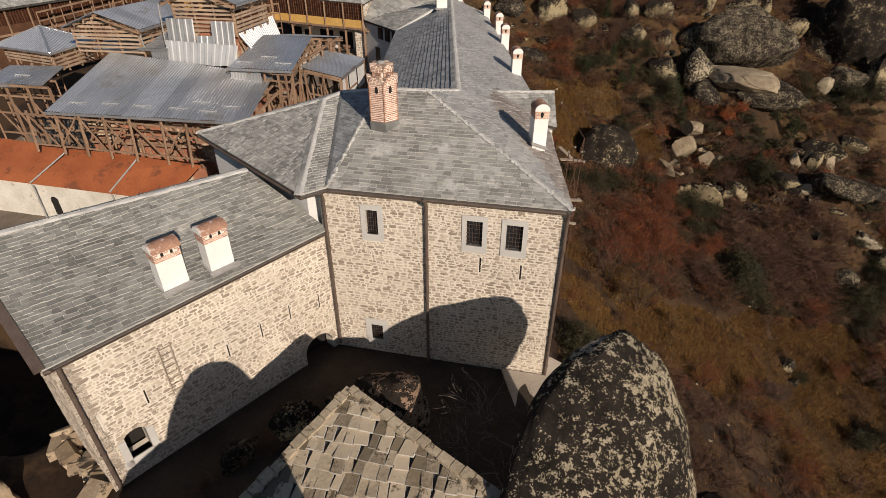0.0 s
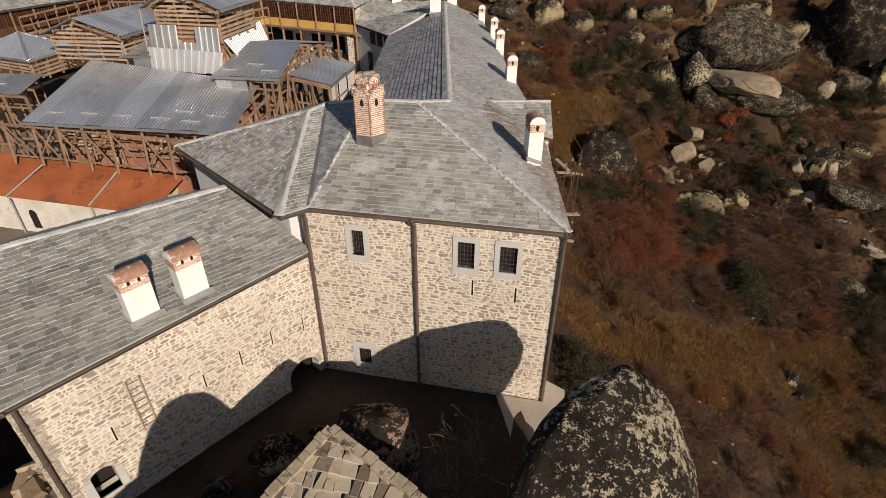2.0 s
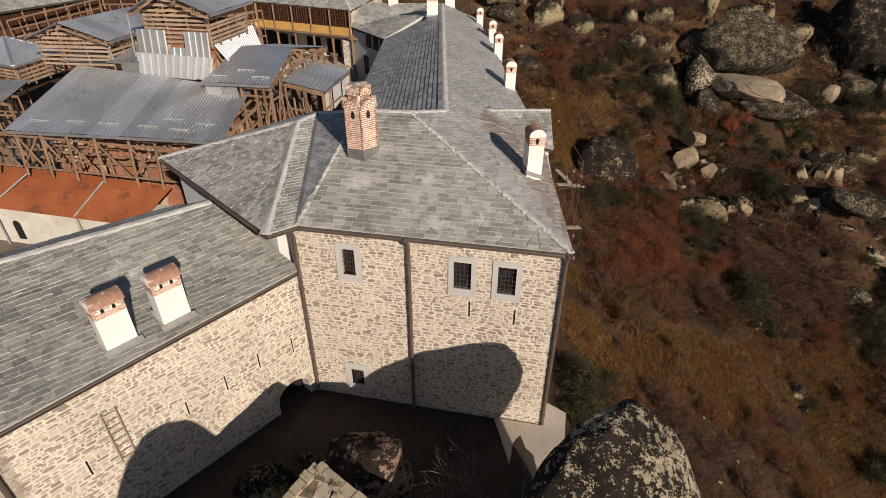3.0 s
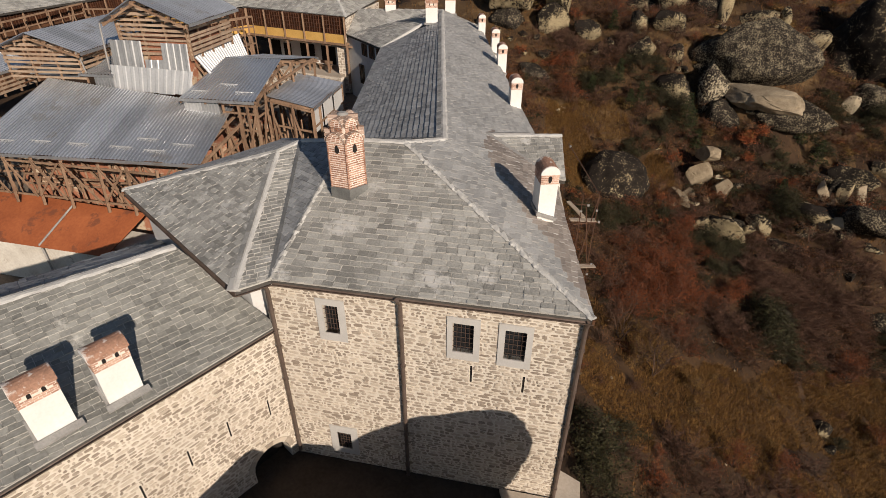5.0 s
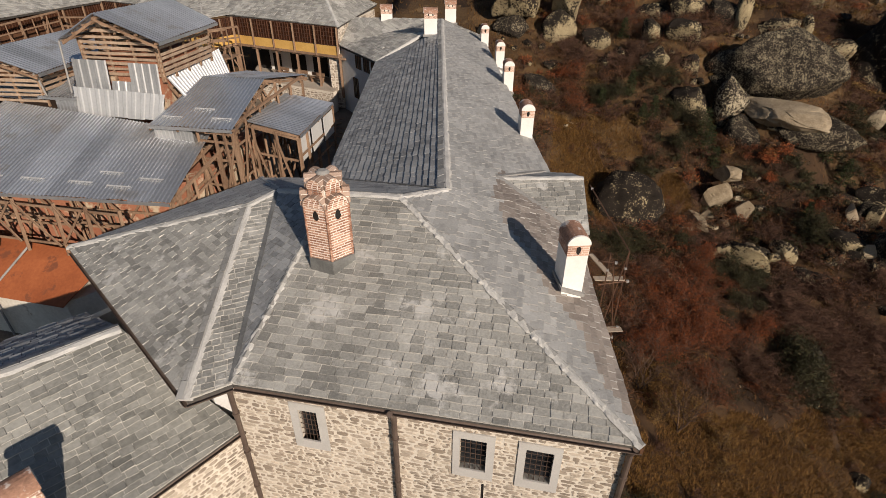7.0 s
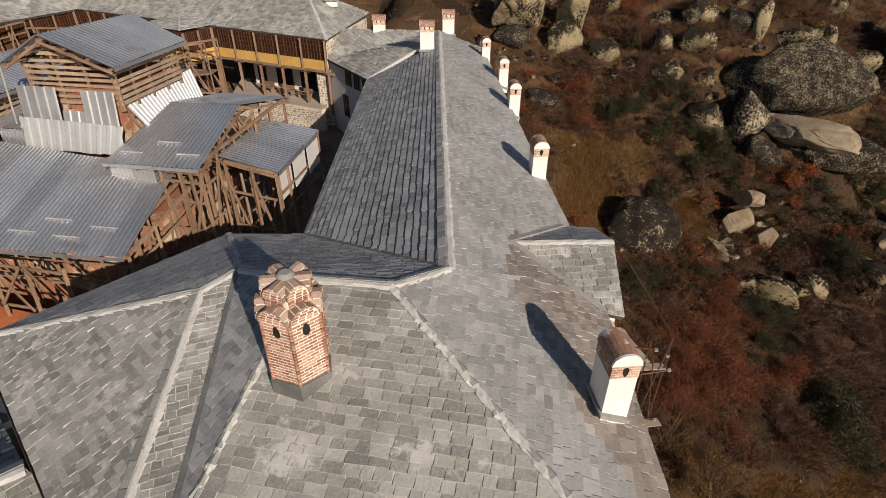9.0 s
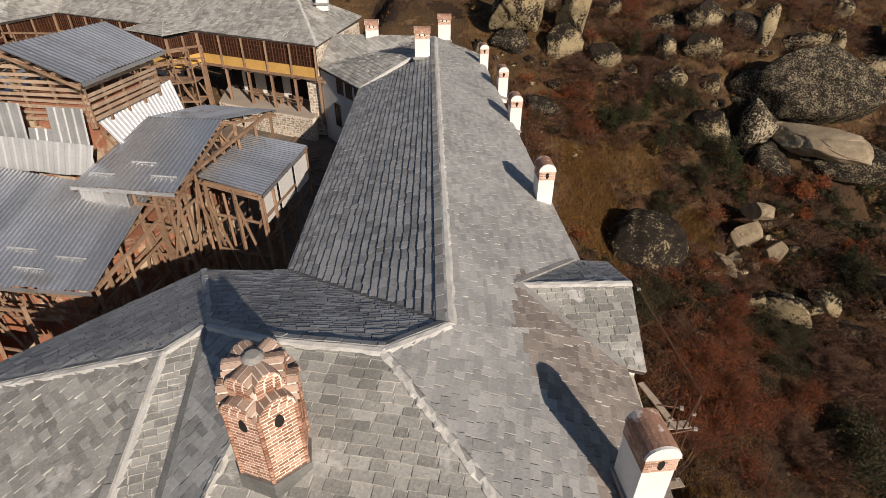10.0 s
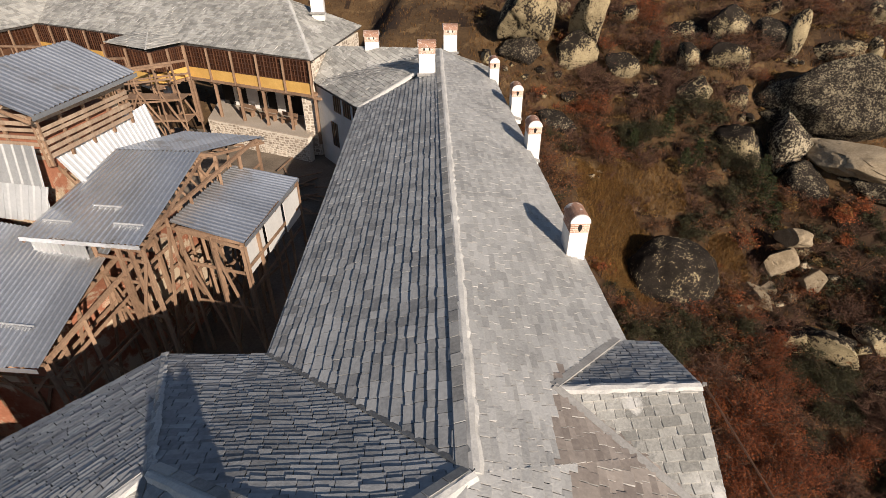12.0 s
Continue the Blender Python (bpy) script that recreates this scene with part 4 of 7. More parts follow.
# ---- chimneys ----
def white_chimney(at, turn, w=0.62, d=0.85, h=1.14, label="tall white plastered chimney with brick band and barrel cap", below=0.5):
    """A plastered shaft, a brick band with smoke holes and a barrel cap whose axis runs along its depth."""
    ob = thing("chimney", at, label, "chimney", "white chimneys")
    z = 0
    b = MB()
    t = 0.05
    b.prism([(-w / 2, -d / 2, -below), (w / 2, -d / 2, -below), (w / 2, d / 2, -below), (-w / 2, d / 2, -below)], (0, 0, h + below))
    me = [("shaft", b, M["plaster"], "white lime plaster")]
    band = MB()
    hole = 0.062
    bh = 0.36
    for x0, x1 in ((-w / 2, -hole), (hole, w / 2)):
        band.frame_box((x0, -d / 2 - 0.01, h), (x1 - x0, 0, 0), (0, 0.14, 0), (0, 0, bh))
    band.frame_box((-w / 2, -d / 2 + 0.14, h), (w, 0, 0), (0, d - 0.13, 0), (0, 0, bh))
    band.frame_box((-hole, -d / 2 - 0.01, h), (2 * hole, 0, 0), (0, 0.14, 0), (0, 0, 0.08))
    band.frame_box((-hole, -d / 2 - 0.01, h + 0.29), (2 * hole, 0, 0), (0, 0.14, 0), (0, 0, 0.07))
    me.append(("brick_band", band, M["brick_mortar"], ""))
    v = MB()
    # black sheet for the shade in an upright oval hole, pointed below
    v.prism([(1.05 * hole * math.cos(j * math.pi / 8) * (1 + 0.3 * math.sin(j * math.pi / 8)), -d / 2 - 0.022, h + 0.18 + 0.135 * math.sin(j * math.pi / 8)) for j in range(16)], (0, 0.10, 0))
    me.append(("smoke_hole", v, M["opening_shade"], ""))
    br = MB()
    rng = random.Random(5)
    for r in range(5):
        zz = h + 0.010 + r * 0.070
        for y0, sg in ((-d / 2 - 0.018, 1), (d / 2 - 0.004, 1)):
            x = -w / 2 - 0.008 - (0.06 if r % 2 else 0)
            while x < w / 2:
                l = 0.17
                a, e = max(x, -w / 2 - 0.008), min(x + l - 0.014, w / 2 + 0.008)
                if y0 < 0 and r in (1, 2, 3) and a < hole and e > -hole:
                    a, e = (a, -hole) if -hole - a > e - hole else (hole, e)
                if e - a > 0.03:
                    br.frame_box((a, y0, zz), (e - a, 0, 0), (0, 0.03, 0), (0, 0, 0.052))
                x += l
        for x0 in (-w / 2 - 0.012, w / 2 - 0.016):
            y = -d / 2 - (0.06 if r % 2 else 0)
            while y < d / 2:
                a, e = max(y, -d / 2), min(y + 0.156, d / 2)
                if e - a > 0.03:
                    br.frame_box((x0, a, zz), (0.028, 0, 0), (0, e - a, 0), (0, 0, 0.052))
                y += 0.17
    me.append(("bricks", br, M["brick"], "courses of red brick"))
    n = 10
    cap = MB()
    prof = [(-w / 2 - 0.04, 0.0)] + [(-(w / 2 + 0.03) * math.cos(math.pi * j / n), 0.02 + (w / 2 + 0.03) * 0.86 * math.sin(math.pi * j / n)) for j in range(n + 1)] + [(w / 2 + 0.04, 0.0)]
    cap.prism([(x, -d / 2 + 0.03, h + bh + zz) for x, zz in prof], (0, d, 0))
    me.append(("barrel_cap", cap, M["barrel"], "smoke-stained barrel cap"))
    fr = MB()
    fr.prism([(x * 0.985, -d / 2 - 0.03, h + bh + zz * 0.985) for x, zz in prof], (0, 0.058, 0))
    me.append(("cap_face", fr, M["plaster"], "white arched face"))
    fl = MB()
    fl.prism([(-w / 2 - 0.06, -d / 2 - 0.1, -0.02), (w / 2 + 0.06, -d / 2 - 0.1, -0.28), (w / 2 + 0.06, d / 2 + 0.05, -0.28), (-w / 2 - 0.06, d / 2 + 0.05, -0.02)], (0, 0, 0.12))
    me.append(("flashing", fl, M["cement"], ""))
    for nm, mb, mt, lb in me:
        o2 = new(nm, mb.mesh(nm, [mt]))
        o2.parent = ob
        if lb:
            tagged(o2, lb)
    ob.matrix_basis = Matrix.Translation(at) @ Matrix.Rotation(turn, 4, "Z")
    return ob


def east_roof_z(x, y):
    return 11.24 - 0.385 * ((x - B.x) * EAST.x + (y - B.y) * EAST.y)


TURN_E = math.atan2(EAST.y, EAST.x)
first = white_chimney((1.62, 20.75, 9.95), TURN_E + 0.05)
for x, y in ((-0.62, 33.6), (-2.45, 42.9), (-3.72, 49.2), (-5.62, 54.5)):
    copy_thing(first, Matrix.Translation((x, y, east_roof_z(x, y))) @ Matrix.Rotation(TURN_E, 4, "Z"))


def broad_chimney(at, turn, w=0.95, d=0.6, h=1.2):
    ob = thing("chimney", at, "broad white plastered chimney with red brick band", "chimney", "broad chimneys")
    rng = random.Random(3)
    parts = []
    b = MB()
    b.prism([(-w / 2, -d / 2, -0.7), (w / 2, -d / 2, -0.7), (w / 2, d / 2, -0.7), (-w / 2, d / 2, -0.7)], (0, 0, h + 0.7))
    parts.append(("shaft", b, M["plaster"], "white lime plaster"))
    c = MB()
    c.prism([(-w / 2, -d / 2, h), (w / 2, -d / 2, h), (w / 2, d / 2, h), (-w / 2, d / 2, h)], (0, 0, 0.41))
    parts.append(("brick_band", c, M["brick_mortar"], ""))
    br = MB()
    vo = MB()
    for r in range(6):
        zz = h + 0.008 + r * 0.067
        for y0 in (-d / 2 - 0.012, d / 2 - 0.016):
            x = -w / 2 - 0.01 - (0.08 if r % 2 else 0)
            while x < w / 2:
                a, e = max(x, -w / 2 - 0.01), min(x + 0.17, w / 2 + 0.01)
                if e - a > 0.03 and not (y0 < 0 and r in (3, 4) and any(a < hx + 0.05 and e > hx - 0.05 for hx in (-0.17, 0.17))):
                    br.frame_box((a, y0, zz), (e - a, 0, 0), (0, 0.028, 0), (0, 0, 0.048))
                x += 0.188
        for x0 in (-w / 2 - 0.012, w / 2 - 0.016):
            y = -d / 2 - (0.08 if r % 2 else 0)
            while y < d / 2:
                a, e = max(y, -d / 2), min(y + 0.17, d / 2)
                if e - a > 0.03:
                    br.frame_box((x0, a, zz), (0.028, 0, 0), (0, e - a, 0), (0, 0, 0.052))
                y += 0.185
    parts.append(("bricks", br, M["brick"], "courses of red brick"))
    # smoke holes are black arched plates that paint the shade within
    for hx in (-0.17, 0.17):
        vo = MB()
        arch = [(0.05, 0.19), (0.05, 0.30), (0.035, 0.335), (0.0, 0.35), (-0.035, 0.335), (-0.05, 0.30), (-0.05, 0.19)]
        vo.prism([(hx + a, -d / 2 + 0.014, h + e) for a, e in arch], (0, -0.02, 0))
        parts.append(("smoke_hole", vo, M["opening_shade"], ""))
    cap = MB()
    n = 9
    prof = [(-(d / 2 + 0.07) * math.cos(math.pi * j / n), (d / 2 + 0.05) * 0.8 * math.sin(math.pi * j / n)) for j in range(n + 1)]
    cap.prism([(-w / 2 - 0.05, y, h + 0.40 + zz) for y, zz in prof], (w + 0.1, 0, 0))
    parts.append(("barrel_cap", cap, M["barrel"], "rust-stained barrel cap"))
    for x0 in (-w / 2 - 0.056, w / 2 + 0.05):
        end = MB()
        end.prism([(x0, y * 0.93, h + 0.405 + zz * 0.93) for y, zz in prof], (0.006, 0, 0))
        parts.append(("cap_end", end, M["plaster"], "white plastered end"))
    fl = MB()
    fl.frame_box((-w / 2 - 0.12, -d / 2 - 0.22, -0.2), (w + 0.24, 0, 0), (0, 0.2, 0.09), (0, -0.02, 0.06))
    fl.frame_box((-w / 2 - 0.07, -d / 2, -0.13), (0.07, 0, 0), (0, d + 0.1, 0.28), (0, 0, 0.06))
    parts.append(("flashing", fl, M["cement"], ""))
    for nm, mb, mt, lb in parts:
        o2 = new(nm, mb.mesh(nm, [mt]))
        o2.parent = ob
        if lb:
            tagged(o2, lb)
    ob.matrix_basis = Matrix.Translation(at) @ Matrix.Rotation(turn, 4, "Z")
    return ob


TURN_W = math.atan2(U.y, U.x)
wc = broad_chimney((-10.85, 10.55, 7.2), TURN_W, h=1.12)
copy_thing(wc, Matrix.Translation((-9.85, 12.0, 7.25)) @ Matrix.Rotation(TURN_W, 4, "Z"))
fcm = broad_chimney((-9.45, 50.9, 11.1), TURN_E, 1.0, 0.8, 1.1)
copy_thing(fcm, Matrix.Translation((-15.0, 57.3, 10.3)) @ Matrix.Rotation(TURN_E, 4, "Z"))
copy_thing(fcm, Matrix.Translation((-9.5, 59.3, 10.6)) @ Matrix.Rotation(TURN_E, 4, "Z"))
copy_thing(fcm, Matrix.Translation((-20.5, 61.0, 12.8)) @ Matrix.Rotation(TURN_E, 4, "Z"))


def brick_chimney(at):
    """A six-sided brick shaft with a round smoke hole in each face, a ring of arched gables and a smaller crown."""
    ob = thing("brick_chimney", at, "six-sided red brick chimney with arched crown", "chimney")
    side, hgt = 0.68, 1.80
    R = side
    turn = radians(-68)
    corner = lambda k, r: Vector((math.cos(turn + k * math.pi / 3) * r, math.sin(turn + k * math.pi / 3) * r, 0))
    core = MB()
    core.prism([corner(k, R - 0.006) + Vector((0, 0, -0.6)) for k in range(6)], (0, 0, hgt + 0.72))
    core.prism([corner(k, R * 0.70) + Vector((0, 0, hgt + 0.2)) for k in range(6)], (0, 0, 0.36))
    pm = lambda nm, mb, mt, lb="", pa=None, sm=False: part_local(nm, mb, mt, ob if pa is None else pa, lb, sm)
    shaft = pm("shaft", core, M["brick_mortar"], "pale mortar core")
    fl = MB()
    fl.prism([corner(k, R + 0.07) + Vector((0, 0, -0.6)) for k in range(6)], (0, 0, 0.72))
    pm("flashing", fl, M["lead"], "lead flashing skirt")
    rows = 22
    ch = hgt / rows
    meshes = {}
    for l in (0.2067, 0.1033):
        b = MB()
        b.box((0, 0, 0), (l - 0.020, 0.05, ch - 0.034))
        meshes[l] = b.mesh("brick", [M["brick_piece"]])
    rng = random.Random(2)
    hole_z = hgt - 0.27
    for k in range(6):
        a, b = corner(k, R), corner(k + 1, R)
        d = (b - a).normalized()
        out = Vector((d.y, -d.x, 0))
        ang = math.atan2(d.y, d.x)
        hb = MB()
        n = 16
        mid = (a + b) / 2
        # smoke hole: a black upright oval painting its unlit depth, pointed at the top
        hb.add([mid + out * 0.010 + d * (0.085 * math.cos(2 * math.pi * j / n) * (1 - 0.25 * math.sin(2 * math.pi * j / n))) + Vector((0, 0, hole_z + 0.155 * math.sin(2 * math.pi * j / n))) for j in range(n)], [list(range(n))])
        pm("smoke_hole", hb, M["opening_shade"])
        for r in range(rows):
            z = (r + 0.5) * ch
            x = 0.03
            for l in ((0.1033, 0.2067, 0.2067, 0.1033) if r % 2 else (0.2067, 0.2067, 0.2067)):
                cx = x + l / 2
                if not (abs(cx - side / 2) < l / 2 - 0.02 and abs(z - hole_z) < 0.12):
                    bo = new("brick", meshes[l])
                    bo.parent = shaft
                    bo.matrix_local = Matrix.Translation(a + d * cx - out * 0.021 + Vector((0, 0, z))) @ Matrix.Rotation(ang, 4, "Z")
                x += l
        # rounded corner bricks
        cbm = MB()
        for r in range(rows):
            p = a + Vector((0, 0, r * ch + 0.01))
            cbm.tube([p, p + Vector((0, 0, ch - 0.030))], 0.042, 6)
        pm("corner_bricks", cbm, M["brick_shaft"], "", shaft)
        # arched gable over the face
        for ring_r, z0, wid, depth, rise in ((R, hgt - 0.02, side, 0.24, 0.34), (R * 0.72, hgt + 0.46, side * 0.72, 0.20, 0.30)):
            a2, b2 = corner(k, ring_r + 0.02), corner(k + 1, ring_r + 0.02)
            m2 = (a2 + b2) / 2 + out * 0.03
            n2 = 7
            gab = MB()
            prof = [d * (-wid / 2 * math.cos(math.pi * j / n2)) + Vector((0, 0, rise * math.sin(math.pi * j / n2))) for j in range(n2 + 1)]
            gab.prism([m2 - out * 0.28 + Vector((0, 0, z0)) + p * 0.985 for p in prof], out * 0.285)
            pm("gable_face", gab, M["brick_mortar"])
            gb4 = MB()
            for rr in range(10):
                zz = (0.02 if ring_r == R else -0.23) + rr * 0.062
                if zz > rise * 0.8:
                    break
                hw = wid / 2 * 0.90 * math.sqrt(max(0.0, 1 - (max(0.0, zz) / (rise * 0.85)) ** 2))
                x = -hw
                while x < hw - 0.04:
                    e = min(x + 0.15, hw)
                    gb4.frame_box(m2 - out * 0.005 + d * x + Vector((0, 0, z0 + zz)), d * (e - x - 0.024), out * 0.018, (0, 0, 0.042))
                    x += 0.165
            pm("gable_bricks", gb4, M["brick_shaft"])
            for j in range(n2):
                t0, t1 = math.pi * j / n2 + 0.05, math.pi * (j + 1) / n2 - 0.05
                q = []
                for t, f in ((t0, 0.95), (t0, 1.03), (t1, 1.03), (t1, 0.95)):
                    q.append(m2 - out * (depth if ring_r == R else ring_r * 0.80) + d * (-wid / 2 * f * math.cos(t)) + Vector((0, 0, z0 + rise * f * math.sin(t))))
                arc = MB()
                arc.prism(q, out * ((depth if ring_r == R else ring_r * 0.80) + 0.035))
                pm("arch_brick", arc, M["brick_cap"])
    dome = MB()
    dome.tube([(0, 0, hgt + 0.5), (0, 0, hgt + 0.78), (0, 0, hgt + 0.84)], [0.2, 0.19, 0.12], 14)
    pm("crown_cap", dome, M["cement"], "grey cement cap")
    ob.matrix_basis = Matrix.Translation(at)
    return ob


def part_local(name, mb, material, parent, label="", smooth=False):
    ob = new(name, mb.mesh(name, [material], smooth))
    ob.parent = parent
    if label:
        tagged(ob, label)
    return ob


brick_chimney((-5.31, 19.58, 10.75))

# ---- far range across the courtyard ----
far = thing("north_range", (-25, 56, 5), "timber-galleried range with ochre parapet and slate roof", "building", kind="structure")
F0, F1, F2, F3 = Vector((-18.4, 53.4, 0)), Vector((-30.1, 56.4, 0)), Vector((-31.0, 53.6, 0)), Vector((-36.5, 55.6, 0))
F3B = Vector((-37.3, 58.8, 0))
F4 = Vector((-49.3, 62.3, 0))
F5 = F4 + Vector((-0.11, -0.994, 0)) * 22
mb = MB()
for p, q in ((F0, F1), (F1, F2), (F2, F3), (F3, F3B), (F3B, F4), (F4, F5)):
    d = (q - p).normalized()
    out = Vector((-d.y, d.x, 0))
    back = -out
    # upper gallery: parapet, posts, dark glazing
    if p is not F4:
        mb.frame_box(p + Vector((0, 0, 8.35)), q - p, back * 0.1, (0, 0, 0.75))
    else:
        dkw = MB()
        dkw.frame_box(p + Vector((0, 0, 4.0)), q - p, back * 0.1, (0, 0, 5.1))
        part("board_wall", dkw, M["timber_dark"], far, "dark brown board wall")
part("parapet", mb, M["ochre"], far, "ochre varnished board parapet")
gl, po, wl, sl2 = MB(), [], MB(), MB()
for p, q in ((F0, F1), (F1, F2), (F2, F3), (F3, F3B), (F3B, F4), (F4, F5)):
    d = (q - p).normalized()
    out = Vector((-d.y, d.x, 0))
    ln = (q - p).length
    gl.frame_box(p - out * 0.12 + Vector((0, 0, 9.1)), q - p, -out * 0.05, (0, 0, 1.6))
    if p in (F0, F3B):
        wl.frame_box(p - out * 3.0 + Vector((0, 0, 4.0)), q - p, -out * 0.4, (0, 0, 4.35))
    sl2.frame_box(p + out * 0.1 + Vector((0, 0, 8.15)), q - p, -out * 3.4, (0, 0, 0.2))
    n = max(2, round(ln / 2.35))
    for j in range(n + 1):
        o2 = p.lerp(q, j / n)
        pb = MB()
        pb.beam(o2 + out * 0.05 + Vector((0, 0, 8.2)), o2 + out * 0.05 + Vector((0, 0, 10.7)), 0.14)
        pb.beam(o2 - out * 0.15 + Vector((0, 0, 4.6)), o2 - out * 0.15 + Vector((0, 0, 8.2)), 0.2)
        pb.beam(o2 - out * 0.15 + d * -0.55 + Vector((0, 0, 8.08)), o2 - out * 0.15 + d * 0.55 + Vector((0, 0, 8.08)), 0.18, 0.16)
        part("post", pb, M["timber"], far)
        if j < n:
            mb2 = MB()
            for i in range(0, 9):
                o3 = o2.lerp(p.lerp(q, (j + 1) / n), i / 8)
                mb2.beam(o3 - out * 0.09 + Vector((0, 0, 9.1)), o3 - out * 0.09 + Vector((0, 0, 10.65)), 0.045 if i % 2 else 0.08)
            for z in (9.15, 9.55, 9.9, 10.25, 10.6):
                mb2.beam(o2 - out * 0.09 + Vector((0, 0, z)), p.lerp(q, (j + 1) / n) - out * 0.09 + Vector((0, 0, z)), 0.045)
            part("window_sash", mb2, M["sash"], far)
part("glazing", gl, M["gallery_glass"], far, "dark gallery glazing")
part("back_wall", wl, M["plaster"], far, "white arcade wall")
part("gallery_floor", sl2, M["timber"], far)
# black sheets on the arcade wall stand in for shaded doorways
dk = MB()
d = (F1 - F0).normalized()
out = Vector((-d.y, d.x, 0))
out = out if out.y < 0 else -out
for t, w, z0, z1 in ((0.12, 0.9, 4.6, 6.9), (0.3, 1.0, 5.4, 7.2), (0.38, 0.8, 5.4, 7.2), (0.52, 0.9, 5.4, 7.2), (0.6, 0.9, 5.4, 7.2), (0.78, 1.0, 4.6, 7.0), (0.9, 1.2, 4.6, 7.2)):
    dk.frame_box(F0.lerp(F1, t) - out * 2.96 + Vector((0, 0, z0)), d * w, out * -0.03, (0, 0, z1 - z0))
part("doorway", dk, M["opening_shade"], far)
fr = thing("slate_roof", (-25, 58, 10), "grey slate roof with deep eaves over the gallery", "roof", kind="structure")
e0, e1, e2, e3 = Vector((-18.35, 53.75, 10.7)), Vector((-30.9, 57.4, 10.7)), Vector((-32.0, 54.6, 10.7)), Vector((-37.0, 56.3, 10.7))
along = Vector((-0.9603, 0.2790, 0))
e4 = e0 + along * 32.0
rg0 = Vector((-22.95, 60.9, 13.55))
rg1 = rg0 + along * 30.0
e5 = Vector((-18.4, 65.0, 11.0))


def on_main(x, y):
    return on_plane(Vector((x, y, 0)), e0, rg0, e4) + Vector((0, 0, 0.06))


slate_plane(fr, [e0, rg0, rg1, e4], M["slate"], 0.34, 0.42, 0.03, 51, rough=0.8)
t1, t2 = on_main(-33.4, 60.6), on_main(-35.2, 59.6)
slate_plane(fr, [e1, t1, t2, e2], M["slate"], 0.34, 0.42, 0.03, 52, deck=False, rough=0.8)
slate_plane(fr, [e2, t2, e3], M["slate"], 0.34, 0.42, 0.03, 54, deck=False, rough=0.8)
slate_plane(fr, [e0, e5, rg0], M["slate"], 0.34, 0.42, 0.03, 53, rough=0.8)
e6 = e4 + Vector((0.3, 0, 0)) + Vector((-0.11, -0.994, 0)) * 24.0
slate_plane(fr, [e4, rg1, e6 + Vector((-7.0, 1.8, 2.85)), e6], M["slate"], 0.34, 0.42, 0.03, 57, rough=0.8)
ridge_cap(fr, e0, rg0, (-1, 0, 0), slabs=False)
ridge_cap(fr, e2, t2, (-1, 0, 0), slabs=False, w=0.1)
ridge_cap(fr, e5, rg0, (1, 0, 0), slabs=False)
wb = MB()
wb.prism([(-18.6, 54.2, 3.5), (-18.6, 64.6, 3.5), (-19.1, 64.6, 3.5), (-19.1, 54.2, 3.5)], (0, 0, 7.0))
part("end_wall", wb, M["mortar"], far, "rubble end wall")
rubble_wall(far, (-18.55, 54.1, 3.5), Vector((0, 1, 0)), 10.4, 0.0, 7.1, Vector((1, 0, 0)), thick=0.1, seed=58, course=0.24)
rubble_wall(far, (-19.6, 53.95, 3.5), Vector((1, 0, 0)), 1.1, 0.0, 4.7, Vector((0, -1, 0)), thick=0.3, seed=59, course=0.24)
for x, y, a in ((-21.6, 55.3, -0.28), (-23.6, 55.9, -0.2), (-25.8, 56.6, -0.35)):
    bb = thing("bench", (x, y, 5.34), "rough plank bench under the arcade", "bench", "arcade benches")
    sb = MB()
    sb.box((0, 0, 0.45), (1.5, 0.4, 0.07))
    part_local("seat", sb, M["timber"], bb)
    for sx in (-0.6, 0.6):
        lb2 = MB()
        lb2.box((sx, 0, 0.21), (0.09, 0.36, 0.42))
        part_local("leg", lb2, M["timber"], bb)
    bk = MB()
    bk.box((0, 0.22, 0.7), (1.5, 0.06, 0.3))
    part_local("backrest", bk, M["timber"], bb)
    bb.matrix_basis = Matrix.Translation((x, y, 5.34)) @ Matrix.Rotation(a, 4, "Z")

# roof that ties the long range to the far one
tie = thing("slate_roof", (-14, 53, 9), "grey slate roof joining two ranges", "roof", kind="structure")
T0, T1 = Vector((-18.5, 54.0, 9.1)), Vector((-18.5, 57.6, 10.85))
TR = Vector((-9.6, 51.5, 11.15))
slate_plane(tie, [T0, FH, TR], M["slate"], 0.32, 0.40, 0.03, 55, rough=0.7)
slate_plane(tie, [T0, TR, RF, T1], M["slate"], 0.32, 0.40, 0.03, 60, rough=0.7)
slate_plane(tie, [RF, EE, (-6.5, 59.5, 9.4)], M["slate"], 0.34, 0.42, 0.03, 56)
slate_plane(tie, [RF, (-6.5, 59.5, 9.4), (-18.4, 61.0, 9.6), T1], M["slate"], 0.34, 0.42, 0.03, 59)
ridge_cap(tie, FH, (-9.6, 51.5, 11.2), (1, 0, 0), slabs=False)
tw = thing("link_wing", (-15, 51, 0), "white link wing with dark windows", "building", kind="structure")
wb = MB()
wb.prism([(-13.3, 49.3, 2), (-18.4, 54.0, 2), (-17.5, 57.5, 2), (-8.0, 57.5, 2), (-9, 50, 2)], (0, 0, 7.05))
part("wall", wb, M["render_wall"], tw)
d = Vector((-5.1, 4.7, 0)).normalized()
out = Vector((-4.7, -5.1, 0)).normalized()
